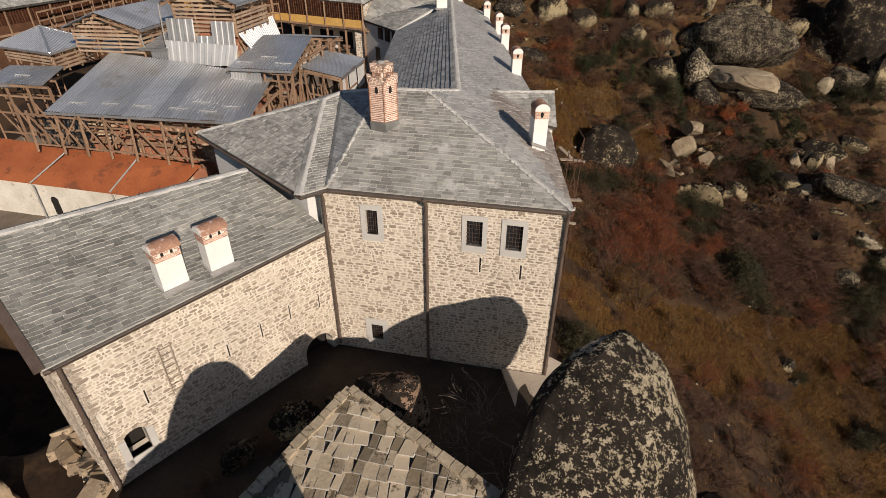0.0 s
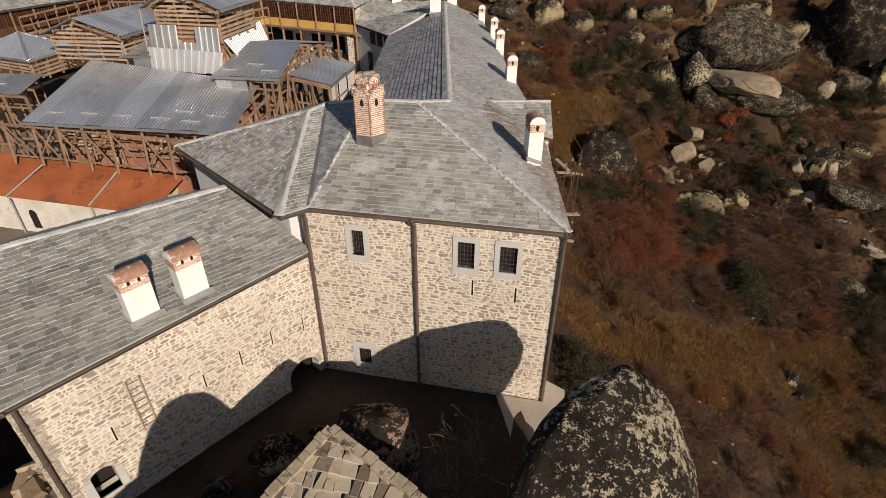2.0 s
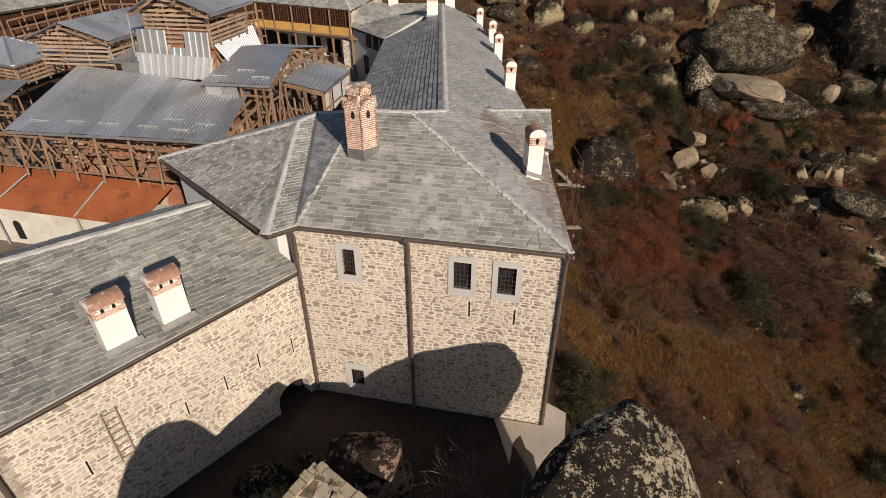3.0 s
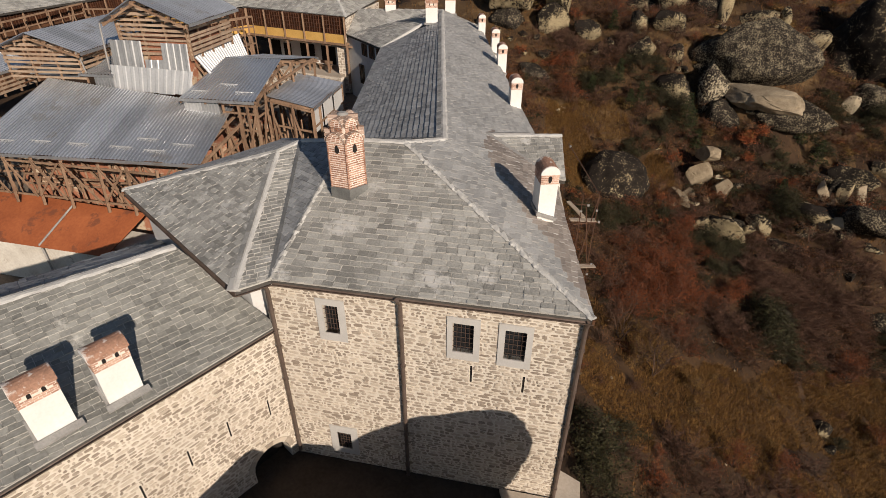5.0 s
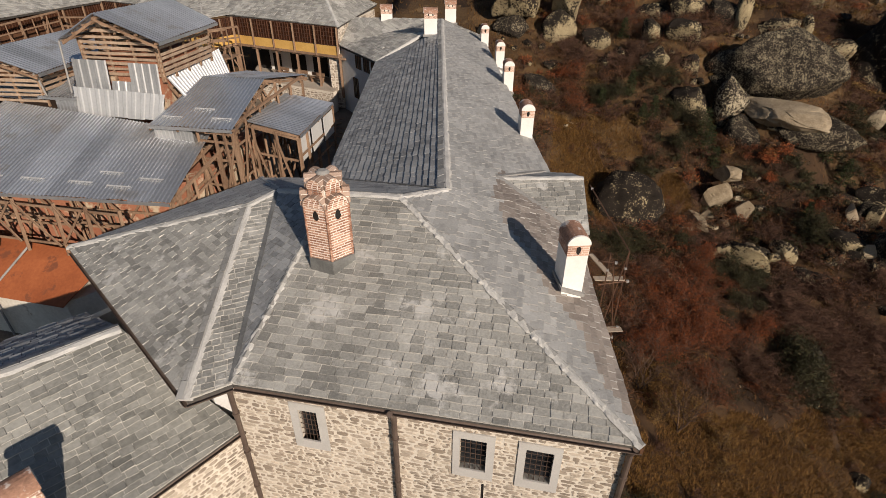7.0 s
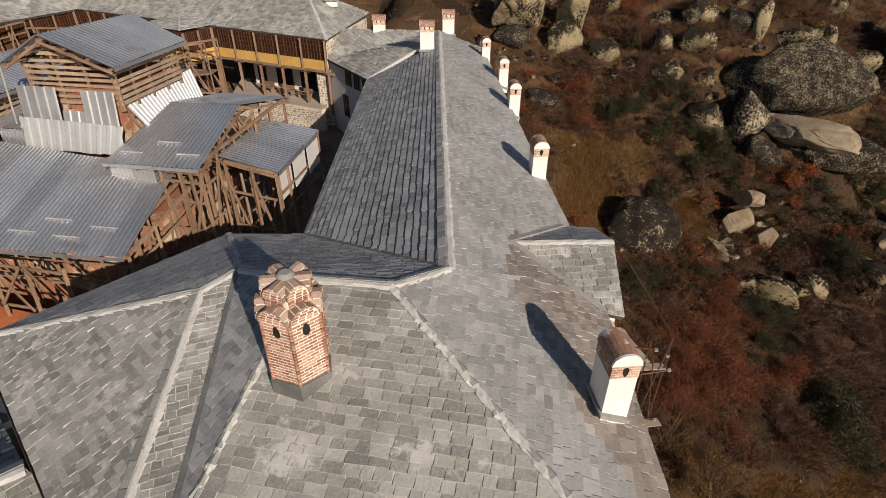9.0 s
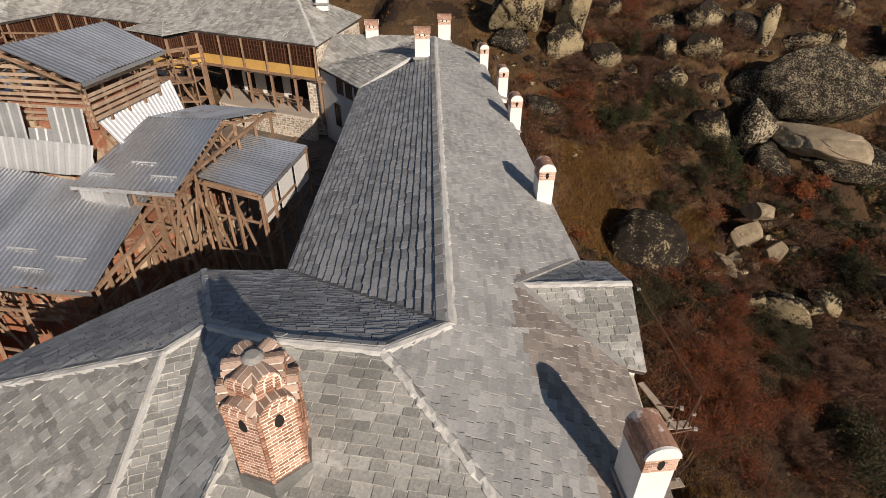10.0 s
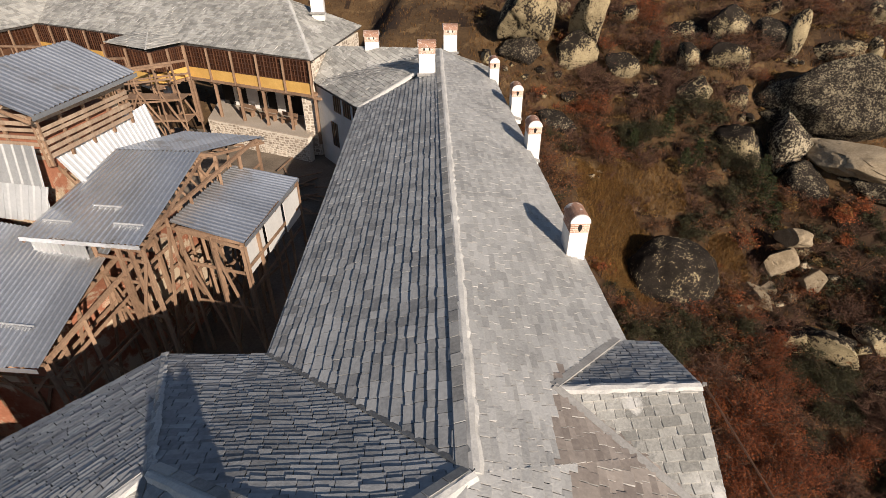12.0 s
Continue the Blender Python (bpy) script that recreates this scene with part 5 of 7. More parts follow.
for s, w, z0, z1 in ((0.4, 1.0, 7.7, 8.8), (1.8, 1.0, 7.7, 8.8), (3.2, 1.0, 7.7, 8.8), (0.3, 1.0, 4.5, 6.5), (4.0, 0.9, 5.0, 6.8)):
    ww = thing("window_6", Vector((-13.3, 49.3, z0)) + d * (s + w / 2), "dark timber casement window", "window", kind="structure")
    pb = MB()
    pb.frame_box(Vector((-13.3, 49.3, z0)) + d * s + out * 0.02, d * w, -out * 0.06, (0, 0, z1 - z0))
    part("pane", pb, M["glass"], ww)
    pb = MB()
    for i in range(4):
        pb.frame_box(Vector((-13.3, 49.3, z0)) + d * (s + (w - 0.06) * i / 3) + out * 0.05, d * 0.06, -out * 0.05, (0, 0, z1 - z0))
    part("window_frame", pb, M["timber_dark"], ww)


# ---- church under its timber shelter ----
def sheet_roof(owner, p00, p10, p11, p01, mat, name="metal_sheet", period=0.23, h=0.045, panel=1.1, seed=1, under=True):
    """Trapezoid-ribbed sheets over a quadrilateral: p00-p10 is the eave, ribs run up to p01-p11. Each sheet is a part."""
    rng = random.Random(seed)
    p00, p10, p11, p01 = (Vector(p) for p in (p00, p10, p11, p01))
    n = (p10 - p00).cross(p01 - p00).normalized()
    if n.z < 0:
        n = -n
    ln = (p10 - p00).length
    count = max(1, round(ln / panel))
    ribs = max(2, round(ln / count / period))
    prof = []
    for r in range(ribs):
        for f, up in ((0.0, 0), (0.45, 0), (0.58, 1), (0.87, 1), (1.0, 0)):
            if f < 1.0 or r == ribs - 1:
                prof.append(((r + f) / ribs, up * h))
    for i in range(count):
        mb = MB()
        a, b = i / count, (i + 1) / count
        ext = rng.uniform(-0.03, 0.05)
        off = (i % 2) * 0.004 + rng.uniform(0, 0.006)
        low, high = [], []
        d = (p01 - p00).normalized()
        for f, up in prof:
            t = a + (b - a) * f
            low.append(p00.lerp(p10, t) - d * ext + n * (up + off))
            high.append(p01.lerp(p11, t) + n * (up + off))
        k = len(prof)
        mb.add(low + high, [(j, j + 1, k + j + 1, k + j) for j in range(k - 1)])
        mb.add([p - n * 0.006 for p in low + high], [(j + 1, j, k + j, k + j + 1) for j in range(k - 1)])
        part(name, mb, mat, owner)
    if under:
        tb = MB()
        dn = (p10 - p00).normalized()
        tb.frame_box(p00 - (p01 - p00).normalized() * 0.06 - Vector((0, 0, 0.16)), p10 - p00, n.cross(dn) * 0.02, (0, 0, 0.17))
        part("eave_trim", tb, mat, owner)
        for t in (0.04, 0.35, 0.66, 0.96):
            pb = MB()
            a, b = p00.lerp(p01, t) - n * 0.16, p10.lerp(p11, t) - n * 0.16
            pb.beam(a, b, 0.08, 0.1)
            part("purlin", pb, M["timber"], owner)
        for j in range(int(ln / 1.6) + 1):
            t = min(1.0, j * 1.6 / ln)
            pb = MB()
            pb.beam(p00.lerp(p10, t) - n * 0.27, p01.lerp(p11, t) - n * 0.27, 0.08, 0.12)
            part("rafter", pb, M["timber"], owner)


def hip_sheet(owner, a, b, apex, mat, period=0.23, h=0.045):
    """Ribbed sheet over one triangular face of a hip roof; the ribs run straight up the slope."""
    d = (b - a).normalized()
    ln = (b - a).length
    fa = (apex - a).dot(d) / ln
    up = apex - (a + d * (fa * ln))
    n = d.cross(up).normalized()
    if n.z < 0:
        n = -n
    mb = MB()
    low, high = [], []
    k = round(ln / period)
    for r in range(k):
        for f, e in ((0.0, 0), (0.45, 0), (0.58, 1), (0.87, 1)):
            t = (r + f) / k
            p = a + d * (t * ln)
            q = p + up * max(0.0, min(t / fa, (1 - t) / (1 - fa)))
            low.append(p + n * e * h)
            high.append(q + n * e * h)
    m = len(low)
    mb.add(low + high, [(j, j + 1, m + j + 1, m + j) for j in range(m - 1)])
    mb.add([p - n * 0.006 for p in low + high], [(j + 1, j, m + j, m + j + 1) for j in range(m - 1)])
    part("metal_sheet", mb, mat, owner)


def lattice(owner, p, q, z0a, z1a, z1b=None, gap=1.4, rails=(0.3, 0.6), seed=1, brace=True, z0b=None, size=0.15):
    """A line of timber posts with rails and crossed braces."""
    rng = random.Random(seed)
    p, q = Vector((p[0], p[1], 0)), Vector((q[0], q[1], 0))
    z1b = z1a if z1b is None else z1b
    z0b = z0a if z0b is None else z0b
    n = max(1, round((q - p).length / gap))
    feet, heads = [], []
    for j in range(n + 1):
        t = j / n
        o = p.lerp(q, t) + Vector((rng.uniform(-0.08, 0.08), rng.uniform(-0.08, 0.08), 0))
        a, b = o + Vector((0, 0, z0a + (z0b - z0a) * t)), o + Vector((rng.uniform(-0.06, 0.06), rng.uniform(-0.06, 0.06), z1a + (z1b - z1a) * t))
        feet.append(a)
        heads.append(b)
        mb = MB()
        mb.beam(a, b, size * rng.uniform(0.85, 1.15))
        part("post", mb, M["timber"], owner)
    for r in rails:
        mb = MB()
        mb.beam(feet[0].lerp(heads[0], r), feet[-1].lerp(heads[-1], r), 0.05, 0.13)
        part("rail", mb, M["timber"], owner)
    mb = MB()
    mb.beam(heads[0], heads[-1], 0.13, 0.15)
    part("head_plate", mb, M["timber"], owner)
    if brace:
        for j in range(n):
            mb = MB()
            if rng.random() < 0.5:
                a, b = feet[j].lerp(heads[j], rng.uniform(0, 0.3)), feet[j + 1].lerp(heads[j + 1], rng.uniform(0.7, 0.97))
            else:
                a, b = feet[j + 1].lerp(heads[j + 1], rng.uniform(0, 0.3)), feet[j].lerp(heads[j], rng.uniform(0.7, 0.97))
            mb.beam(a + Vector((0.05, -0.09, 0)), b + Vector((0.05, -0.09, 0)), 0.06, 0.12)
            part("brace", mb, M["timber"], owner)


def slat_wall(owner, p, q, z0, z1, n=7, seed=1, top=None):
    """Rough boards nailed across posts, with gaps between them; top: the height of a gable peak."""
    rng = random.Random(seed)
    p, q = Vector((p[0], p[1], 0)), Vector((q[0], q[1], 0))
    d = (q - p).normalized()
    ln = (q - p).length
    zmax = top or z1
    step = (z1 - z0) / n
    z = z0 + step / 2
    while z < zmax - 0.08:
        a, b = 0.0, ln
        if z > z1:
            f = (z - z1) / (zmax - z1)
            a, b = ln / 2 * f, ln - ln / 2 * f
        mb = MB()
        j1, j2 = rng.uniform(-0.04, 0.04), rng.uniform(-0.04, 0.04)
        mb.beam(p + d * (a - rng.uniform(0, 0.15)) + Vector((0, 0, z + j1)), p + d * (b + rng.uniform(0, 0.15)) + Vector((0, 0, z + j2)), 0.035, step * rng.uniform(0.45, 0.68))
        part("board", mb, M["board"], owner)
        z += step
    m = max(2, round(ln / 1.5))
    side = Vector((d.y, -d.x, 0)) * 0.08
    for j in range(m + 1):
        s = ln * j / m
        zt = z1 + (zmax - z1) * (1 - abs(2 * j / m - 1))
        mb = MB()
        mb.beam(p + d * s - side + Vector((0, 0, z0 - 0.2)), p + d * s - side + Vector((0, 0, zt)), 0.11)
        part("stud", mb, M["timber"], owner)


M["masonry"] = surf("masonry", (0.24, 0.085, 0.045), (0.42, 0.19, 0.115), 0.7, 7, 0.95, 0.5, rand=0, spots=(0.52, 0.42, 0.30), spot_scale=0.45, spot_at=0.52)
church = thing("church", (-26, 30, 0), "old plastered church with rust-red sheet roof", "church", kind="structure")
mb = MB()
mb.prism([(-37.5, 24.15, -1.2), (-22.0, 23.9, -1.2), (-20.3, 26.2, -1.2), (-37.5, 27.5, -1.2)], (0, 0, 3.95))
part("wall", mb, M["old_plaster"], church, "flaking whitewashed wall")
mb = MB()
mb.prism([(-38, 23.85, 2.74), (-21.8, 23.55, 2.74), (-20.6, 26.0, 4.3), (-38.2, 27.2, 4.3)], (0, 0, 0.05))
part("lower_roof", mb, M["rust"], church, "rust-red painted sheet roof")
mb = MB()
mb.prism([(-31, 28.3, 0), (-19.6, 29.2, 0), (-18.3, 33.5, 0), (-18.6, 39, 0), (-31, 38.5, 0)], (0, 0, 6.4))
mb.prism([(-25.3, 34, 6), (-21.3, 34, 6), (-21.5, 38.8, 6), (-25.6, 38.8, 6)], (0, 0, 6.2))
part("masonry", mb, M["masonry"], church, "exposed brick and rubble masonry")
# niche drawn as a black arched sheet, its shade put into colour
mb = MB()
n = 8
for cx, cz, w, h in ((-31.6, 0.3, 0.32, 1.1),):
    q = [Vector((cx - w, 24.05, cz)), Vector((cx + w, 24.05, cz))] + [Vector((cx + w * math.cos(math.pi * j / n), 24.05, cz + h + w * math.sin(math.pi * j / n))) for j in range(n + 1)]
    mb.prism(q, (0, 0.05, 0))
part("niche", mb, M["opening_shade"], church)
for head, eave in (((-25.4, 26.05, 4.42), (-26.25, 23.65, 2.85)), ((-31.2, 25.95, 4.34), (-32.6, 23.65, 2.85))):
    mb = MB()
    mb.tube([head, eave, Vector(eave) + Vector((0.0, 0.12, -0.35)), Vector(eave) + Vector((-0.1, 0.2, -3.9))], 0.055, 8)
    part("rain_pipe", mb, M["cement"], church, "pale rain pipe")

shelter = thing("timber_shelter", (-24, 32, 2), "rough timber scaffold shelter with grey corrugated sheet roofs", "scaffold", kind="structure")
S1a, S1b, S1c, S1d = (-31.4, 25.75, 7.3), (-17.35, 27.4, 7.05), (-17.7, 32.3, 8.85), (-30.8, 32.3, 9.8)
sheet_roof(shelter, S1a, S1b, S1c, S1d, M["sheet"], seed=1)
sheet_roof(shelter, (-20.55, 31.15, 9.5), (-15.75, 31.4, 9.5), (-16.8, 37.4, 10.55), (-20.7, 36.9, 10.55), M["sheet"], seed=2)
sheet_roof(shelter, (-15.85, 41.2, 9.9), (-20.2, 41.2, 9.9), (-20.7, 36.9, 10.56), (-16.8, 37.4, 10.56), M["sheet"], seed=3)
sheet_roof(shelter, (-12.95, 33.35, 8.72), (-13.35, 39.3, 8.72), (-16.5, 39.1, 9.2), (-16.2, 33.6, 9.2), M["sheet"], seed=4)
sheet_roof(shelter, (-26.2, 39.4, 13.3), (-26.1, 32.95, 13.3), (-23.75, 33.2, 14.6), (-23.45, 39.3, 14.6), M["sheet"], seed=5)
sheet_roof(shelter, (-20.3, 33.3, 13.3), (-20.65, 39.5, 13.3), (-23.45, 39.3, 14.61), (-23.75, 33.2, 14.61), M["sheet"], seed=6)
sheet_roof(shelter, (-33.9, 39, 11.5), (-33.8, 31.7, 11.5), (-30.9, 31.9, 12.6), (-30.9, 39, 12.6), M["sheet"], seed=7)
sheet_roof(shelter, (-27.7, 32.3, 11.5), (-28.2, 39, 11.5), (-30.9, 39, 12.61), (-30.9, 31.9, 12.61), M["sheet"], seed=8)
PAV = [Vector((-35.2, 31.3, 9.7)), Vector((-35.7, 36.4, 9.7)), Vector((-42.3, 37.8, 9.7)), Vector((-41.8, 32.6, 9.7))]
PAV_TOP = Vector((-38.73, 34.5, 10.95))
for a, b in zip(PAV, PAV[1:] + PAV[:1]):
    hip_sheet(shelter, a, b, PAV_TOP, M["sheet"])
    mb = MB()
    mb.beam(a + Vector((0, 0, 0.05)), PAV_TOP + Vector((0, 0, 0.05)), 0.16, 0.05)
    part("hip_flashing", mb, M["sheet"], shelter)
    mb = MB()
    mb.beam(a - Vector((0, 0, 0.07)), b - Vector((0, 0, 0.07)), 0.05, 0.14)
    part("eave_trim", mb, M["sheet"], shelter)
sheet_roof(shelter, (-37.5, 26.9, 8.45), (-32.85, 27.65, 8.45), (-34.3, 31.3, 8.8), (-38.6, 30.6, 8.8), M["sheet"], seed=9)
sheet_roof(shelter, (-28.6, 32.6, 10.15), (-26.1, 32.7, 10.15), (-25.8, 36, 10.7), (-28.5, 36, 10.7), M["sheet"], seed=10)
sheet_roof(shelter, (-33.0, 33.2, 9.9), (-28.7, 33.0, 9.9), (-28.5, 36, 10.3), (-33, 36, 10.3), M["sheet"], seed=11)
# bright new sheets
sheet_roof(shelter, (-20.1, 34.4, 9.75), (-20.9, 40.2, 9.85), (-21.7, 40.7, 11.4), (-21.35, 34.5, 11.2), M["sheet_white"], seed=12, period=0.3, h=0.06)
for x0, x1, z0, z1 in ((-26.1, -23.9, 9.5, 12.2), (-23.9, -22.5, 9.5, 11.1), (-22.5, -20.7, 9.5, 12.15)):
    sheet_roof(shelter, (x0, 32.82, z0), (x1, 32.86, z0), (x1, 33.3, z1), (x0, 33.26, z1), M["sheet_dull"], seed=int(x0), under=False, period=0.45)
sheet_roof(shelter, (-26.3, 32.6, 9.2), (-20.9, 32.7, 9.2), (-20.5, 33.0, 10.6), (-26.3, 32.9, 10.75), M["sheet_new"], seed=14, under=False, period=0.5, h=0.03)
sheet_roof(shelter, (-20.5, 31.4, 8.3), (-18.2, 31.46, 8.3), (-18.2, 31.48, 9.42), (-20.5, 31.42, 9.42), M["sheet_dull"], seed=15, under=False)
sheet_roof(shelter, (-27.6, 32.65, 9.3), (-26.2, 32.65, 9.3), (-26.2, 32.7, 10.1), (-27.6, 32.7, 10.1), M["sheet"], seed=16, under=False)
# board walls of the two turrets
slat_wall(shelter, (-25.6, 33.75), (-21.0, 33.95), 11.2, 13.2, 7, 1, 14.4)
slat_wall(shelter, (-21.0, 33.95), (-21.25, 39.2), 11.2, 13.2, 7, 2)
slat_wall(shelter, (-25.6, 33.75), (-25.9, 39.2), 11.2, 13.2, 7, 3)
slat_wall(shelter, (-33.4, 32.2), (-28.2, 32.7), 9.7, 11.4, 6, 4, 12.4)
slat_wall(shelter, (-28.2, 32.7), (-28.6, 38.7), 10.3, 11.4, 4, 5)
slat_wall(shelter, (-41.2, 32.9), (-35.6, 31.7), 8.6, 9.6, 4, 6)
slat_wall(shelter, (-35.6, 31.7), (-36.1, 36.1), 8.2, 9.6, 5, 7)
# posts and braces
FOOT_X = (-33.4, -31.1, -29.2, -27.3, -25.3, -22.9, -21.1, -19.2)
for j, x in enumerate(FOOT_X):
    foot, head = Vector((x, 25.85, 4.22)), Vector((x + 0.12, 26.05, 7.15))
    mb = MB()
    mb.beam(foot, head, 0.14)
    part("post", mb, M["timber"], shelter)
    if j < len(FOOT_X) - 1:
        nx = FOOT_X[j + 1]
        for a, b in ((head - Vector((0, 0.1, 0.1)), Vector((nx - 0.1, 25.75, 4.8))), (Vector((x, 26.0, 4.75)), Vector((nx, 26.0, 4.75))), (Vector((x, 26.1, 6.85)), Vector((nx, 26.1, 6.85))), (Vector((x, 26.9, 5.6)), Vector((nx, 26.9, 5.75)))):
            mb = MB()
            mb.beam(a, b, 0.06, 0.12)
            part("brace", mb, M["timber"], shelter)
        if j % 2:
            mb = MB()
            mb.beam(Vector((nx, 25.9, 7.0)), Vector((x + 0.1, 25.8, 4.9)), 0.06, 0.1)
            part("brace", mb, M["timber"], shelter)
lattice(shelter, (-30.8, 27.5), (-17.9, 28.9), 3.0, 7.5, 7.1, 2.3, (0.35, 0.6, 0.85), 2, size=0.11)
lattice(shelter, (-17.5, 27.8), (-16.8, 33.2), 1.2, 6.85, 8.5, 1.65, (0.35, 0.62, 0.86), 3, size=0.14)
lattice(shelter, (-16.3, 31.6), (-16.0, 40.8), 1.4, 9.3, 9.9, 1.75, (0.35, 0.6, 0.85), 4, size=0.14)
lattice(shelter, (-18.1, 31.55), (-15.9, 31.6), 4.0, 9.2, 9.2, 1.3, (0.4, 0.7, 0.9), 5, size=0.13)
lattice(shelter, (-15.9, 33.5), (-13.1, 33.5), 2.5, 9.0, 8.6, 1.35, (0.45, 0.75), 6, size=0.13)
lattice(shelter, (-13.1, 33.5), (-13.45, 39.2), 2.5, 8.6, 8.6, 1.4, (0.62, 0.8), 7, brace=False, size=0.12)
lattice(shelter, (-15.2, 34.6), (-14.4, 38.8), 2.2, 8.8, 8.8, 1.9, (0.3, 0.6), 8, size=0.11)
lattice(shelter, (-37.5, 27.2), (-32.0, 27.4), 3.4, 8.4, 8.4, 1.9, (0.3, 0.6, 0.85), 9, size=0.13)
lattice(shelter, (-38.0, 28.9), (-33.0, 28.9), 3.0, 8.4, 8.4, 1.5, (0.2, 0.5, 0.8), 10, size=0.10)
lattice(shelter, (-18.4, 28.6), (-17.9, 33.4), 0.8, 7.0, 8.4, 1.5, (0.3, 0.55, 0.8), 12, size=0.10)
lattice(shelter, (-18.2, 33.0), (-17.4, 40.0), 1.2, 9.4, 9.9, 1.7, (0.3, 0.55, 0.8), 13, size=0.10)
lattice(shelter, (-30.5, 28.2), (-18.6, 29.3), 2.4, 7.7, 7.15, 1.9, (0.4, 0.7), 14, size=0.09)
lattice(shelter, (-40.5, 33.0), (-35.8, 32.0), 4.0, 8.8, 8.8, 1.4, (0.3, 0.6, 0.85), 15, size=0.11)
lattice(shelter, (-18.6, 37.4), (-16.2, 37.4), 9.0, 10.4, 10.4, 0.7, (0.3,), 11)
for j in range(7):
    mb = MB()
    y = 31.6 + j * 0.9
    z = 9.4 + (y - 31.4) * 0.17
    mb.beam((-16.1 - (y - 31.4) * 0.16, y, z - 0.1), (-16.4, y + 0.5, 8.7), 0.07, 0.09)
    part("strut", mb, M["timber"], shelter)
pb = MB()
for y0, y1 in ((33.7, 35.4), (35.5, 37.2), (37.3, 39.0)):
    pb.frame_box((-13.22, y0, 6.9), (-0.04, 0, 0), (-0.1, y1 - y0, 0), (0, 0, 1.5))
part("side_panel", pb, M["render_wall"], shelter, "pale side panels")

def snow_guard(x, y, z, rise, length=1.2):
    """A bent sheet strip with a row of teeth, screwed across the ribs."""
    mb = MB()
    mb.frame_box((x - length / 2, y, z + 0.07), (length, 0.06, 0), (0, 0.04, 0.02), (0, -0.01, 0.04))
    k = round(length / 0.13)
    for i in range(k):
        mb.frame_box((x - length / 2 + (i + 0.2) * length / k, y - 0.10, z + 0.06 - 0.10 * rise), (0.04, 0, 0), (0, 0.11, 0.11 * rise), (0, 0, 0.015))
    part("snow_guard", mb, M["sheet_new"], shelter, "pale sheet snow guard")


for x, y, z in ((-29.58, 26.84, 7.61), (-27.34, 27.19, 7.6), (-25.05, 27.42, 7.54), (-22.48, 27.68, 7.47), (-21.31, 28.55, 7.72), (-20.39, 27.78, 7.38), (-19.03, 28.53, 7.57)):
    snow_guard(x, y, z, 0.38, 1.35)
for x, y, z in ((-18.31, 33.1, 9.83), (-19.64, 32.01, 9.65), (-16.8, 32.25, 9.66), (-35.62, 28.83, 8.6)):
    snow_guard(x, y, z, 0.17)

mb = MB()
mb.tube([(-26.15, 32.95, 13.2), (-25.95, 32.4, 10.55)], 0.05, 8)
part("rain_pipe", mb, M["cement"], shelter, "pale rain pipe")
mb = MB()
mb.tube([(-28.0, 32.35, 11.5), (-28.0, 32.5, 11.2), (-27.9, 32.55, 10.2)], 0.05, 8)
part("rain_pipe", mb, M["cement"], shelter, "pale rain pipe")

# pole scaffold and planks before the gallery
sc = thing("pole_scaffold", (-28, 52, 5), "weathered pole scaffold with plank decks", "scaffold")
for k, (p, q) in enumerate((((-31.5, 51.6), (-27.2, 52.4)), ((-31.8, 50.2), (-27.4, 51.0)), ((-36.8, 53.5), (-32.0, 52.2)), ((-49.0, 56.0), (-38.5, 54.6)), ((-50.0, 45.0), (-49.0, 56.0)))):
    lattice(sc, p, q, 4.6, 10.0, 10.6, 1.4, (0.35, 0.6, 0.85), 40 + k, size=0.085)
for z in (6.6, 8.2):
    mb = MB()
    mb.frame_box((-31.6, 50.2, z), (4.3, 0.8, 0), (-0.3, 1.4, 0), (0, 0, 0.05))
    part("plank_deck", mb, M["timber"], sc)
terr = thing("terrace_wall", (-22, 52, 3), "low rubble terrace wall before the arcade", "wall", kind="structure")
rubble_wall(terr, (-28.6, 55.2, 2.6), Vector((0.9695, -0.2451, 0)), 9.9, 0.0, 2.66, Vector((-0.2451, -0.9695, 0)), thick=0.5, seed=77, course=0.2)
tf = MB()
tf.prism([(-28.6, 55.22, 4.4), (-19.0, 52.80, 4.4), (-19.0, 57.6, 4.4), (-30.5, 60.3, 4.4)], (0, 0, 0.94))
part("terrace_floor", tf, M["paving"], terr, "trodden earth terrace floor")
rng = random.Random(8)
for k in range(26):
    x, y = rng.uniform(-21, -15.5), rng.uniform(44, 50.5)
    mb = MB()
    z = ground_z(x, y) + 0.12 + rng.uniform(0, 0.35)
    a = rng.uniform(0, 3.14)
    l = rng.uniform(1.2, 3.0)
    mb.beam((x, y, z), (x + math.cos(a) * l, y + math.sin(a) * l, z + rng.uniform(-0.1, 0.25)), 0.14, 0.05)
    solid("plank", mb, M["timber"], "loose weathered plank on the courtyard heap", "plank", "loose planks")

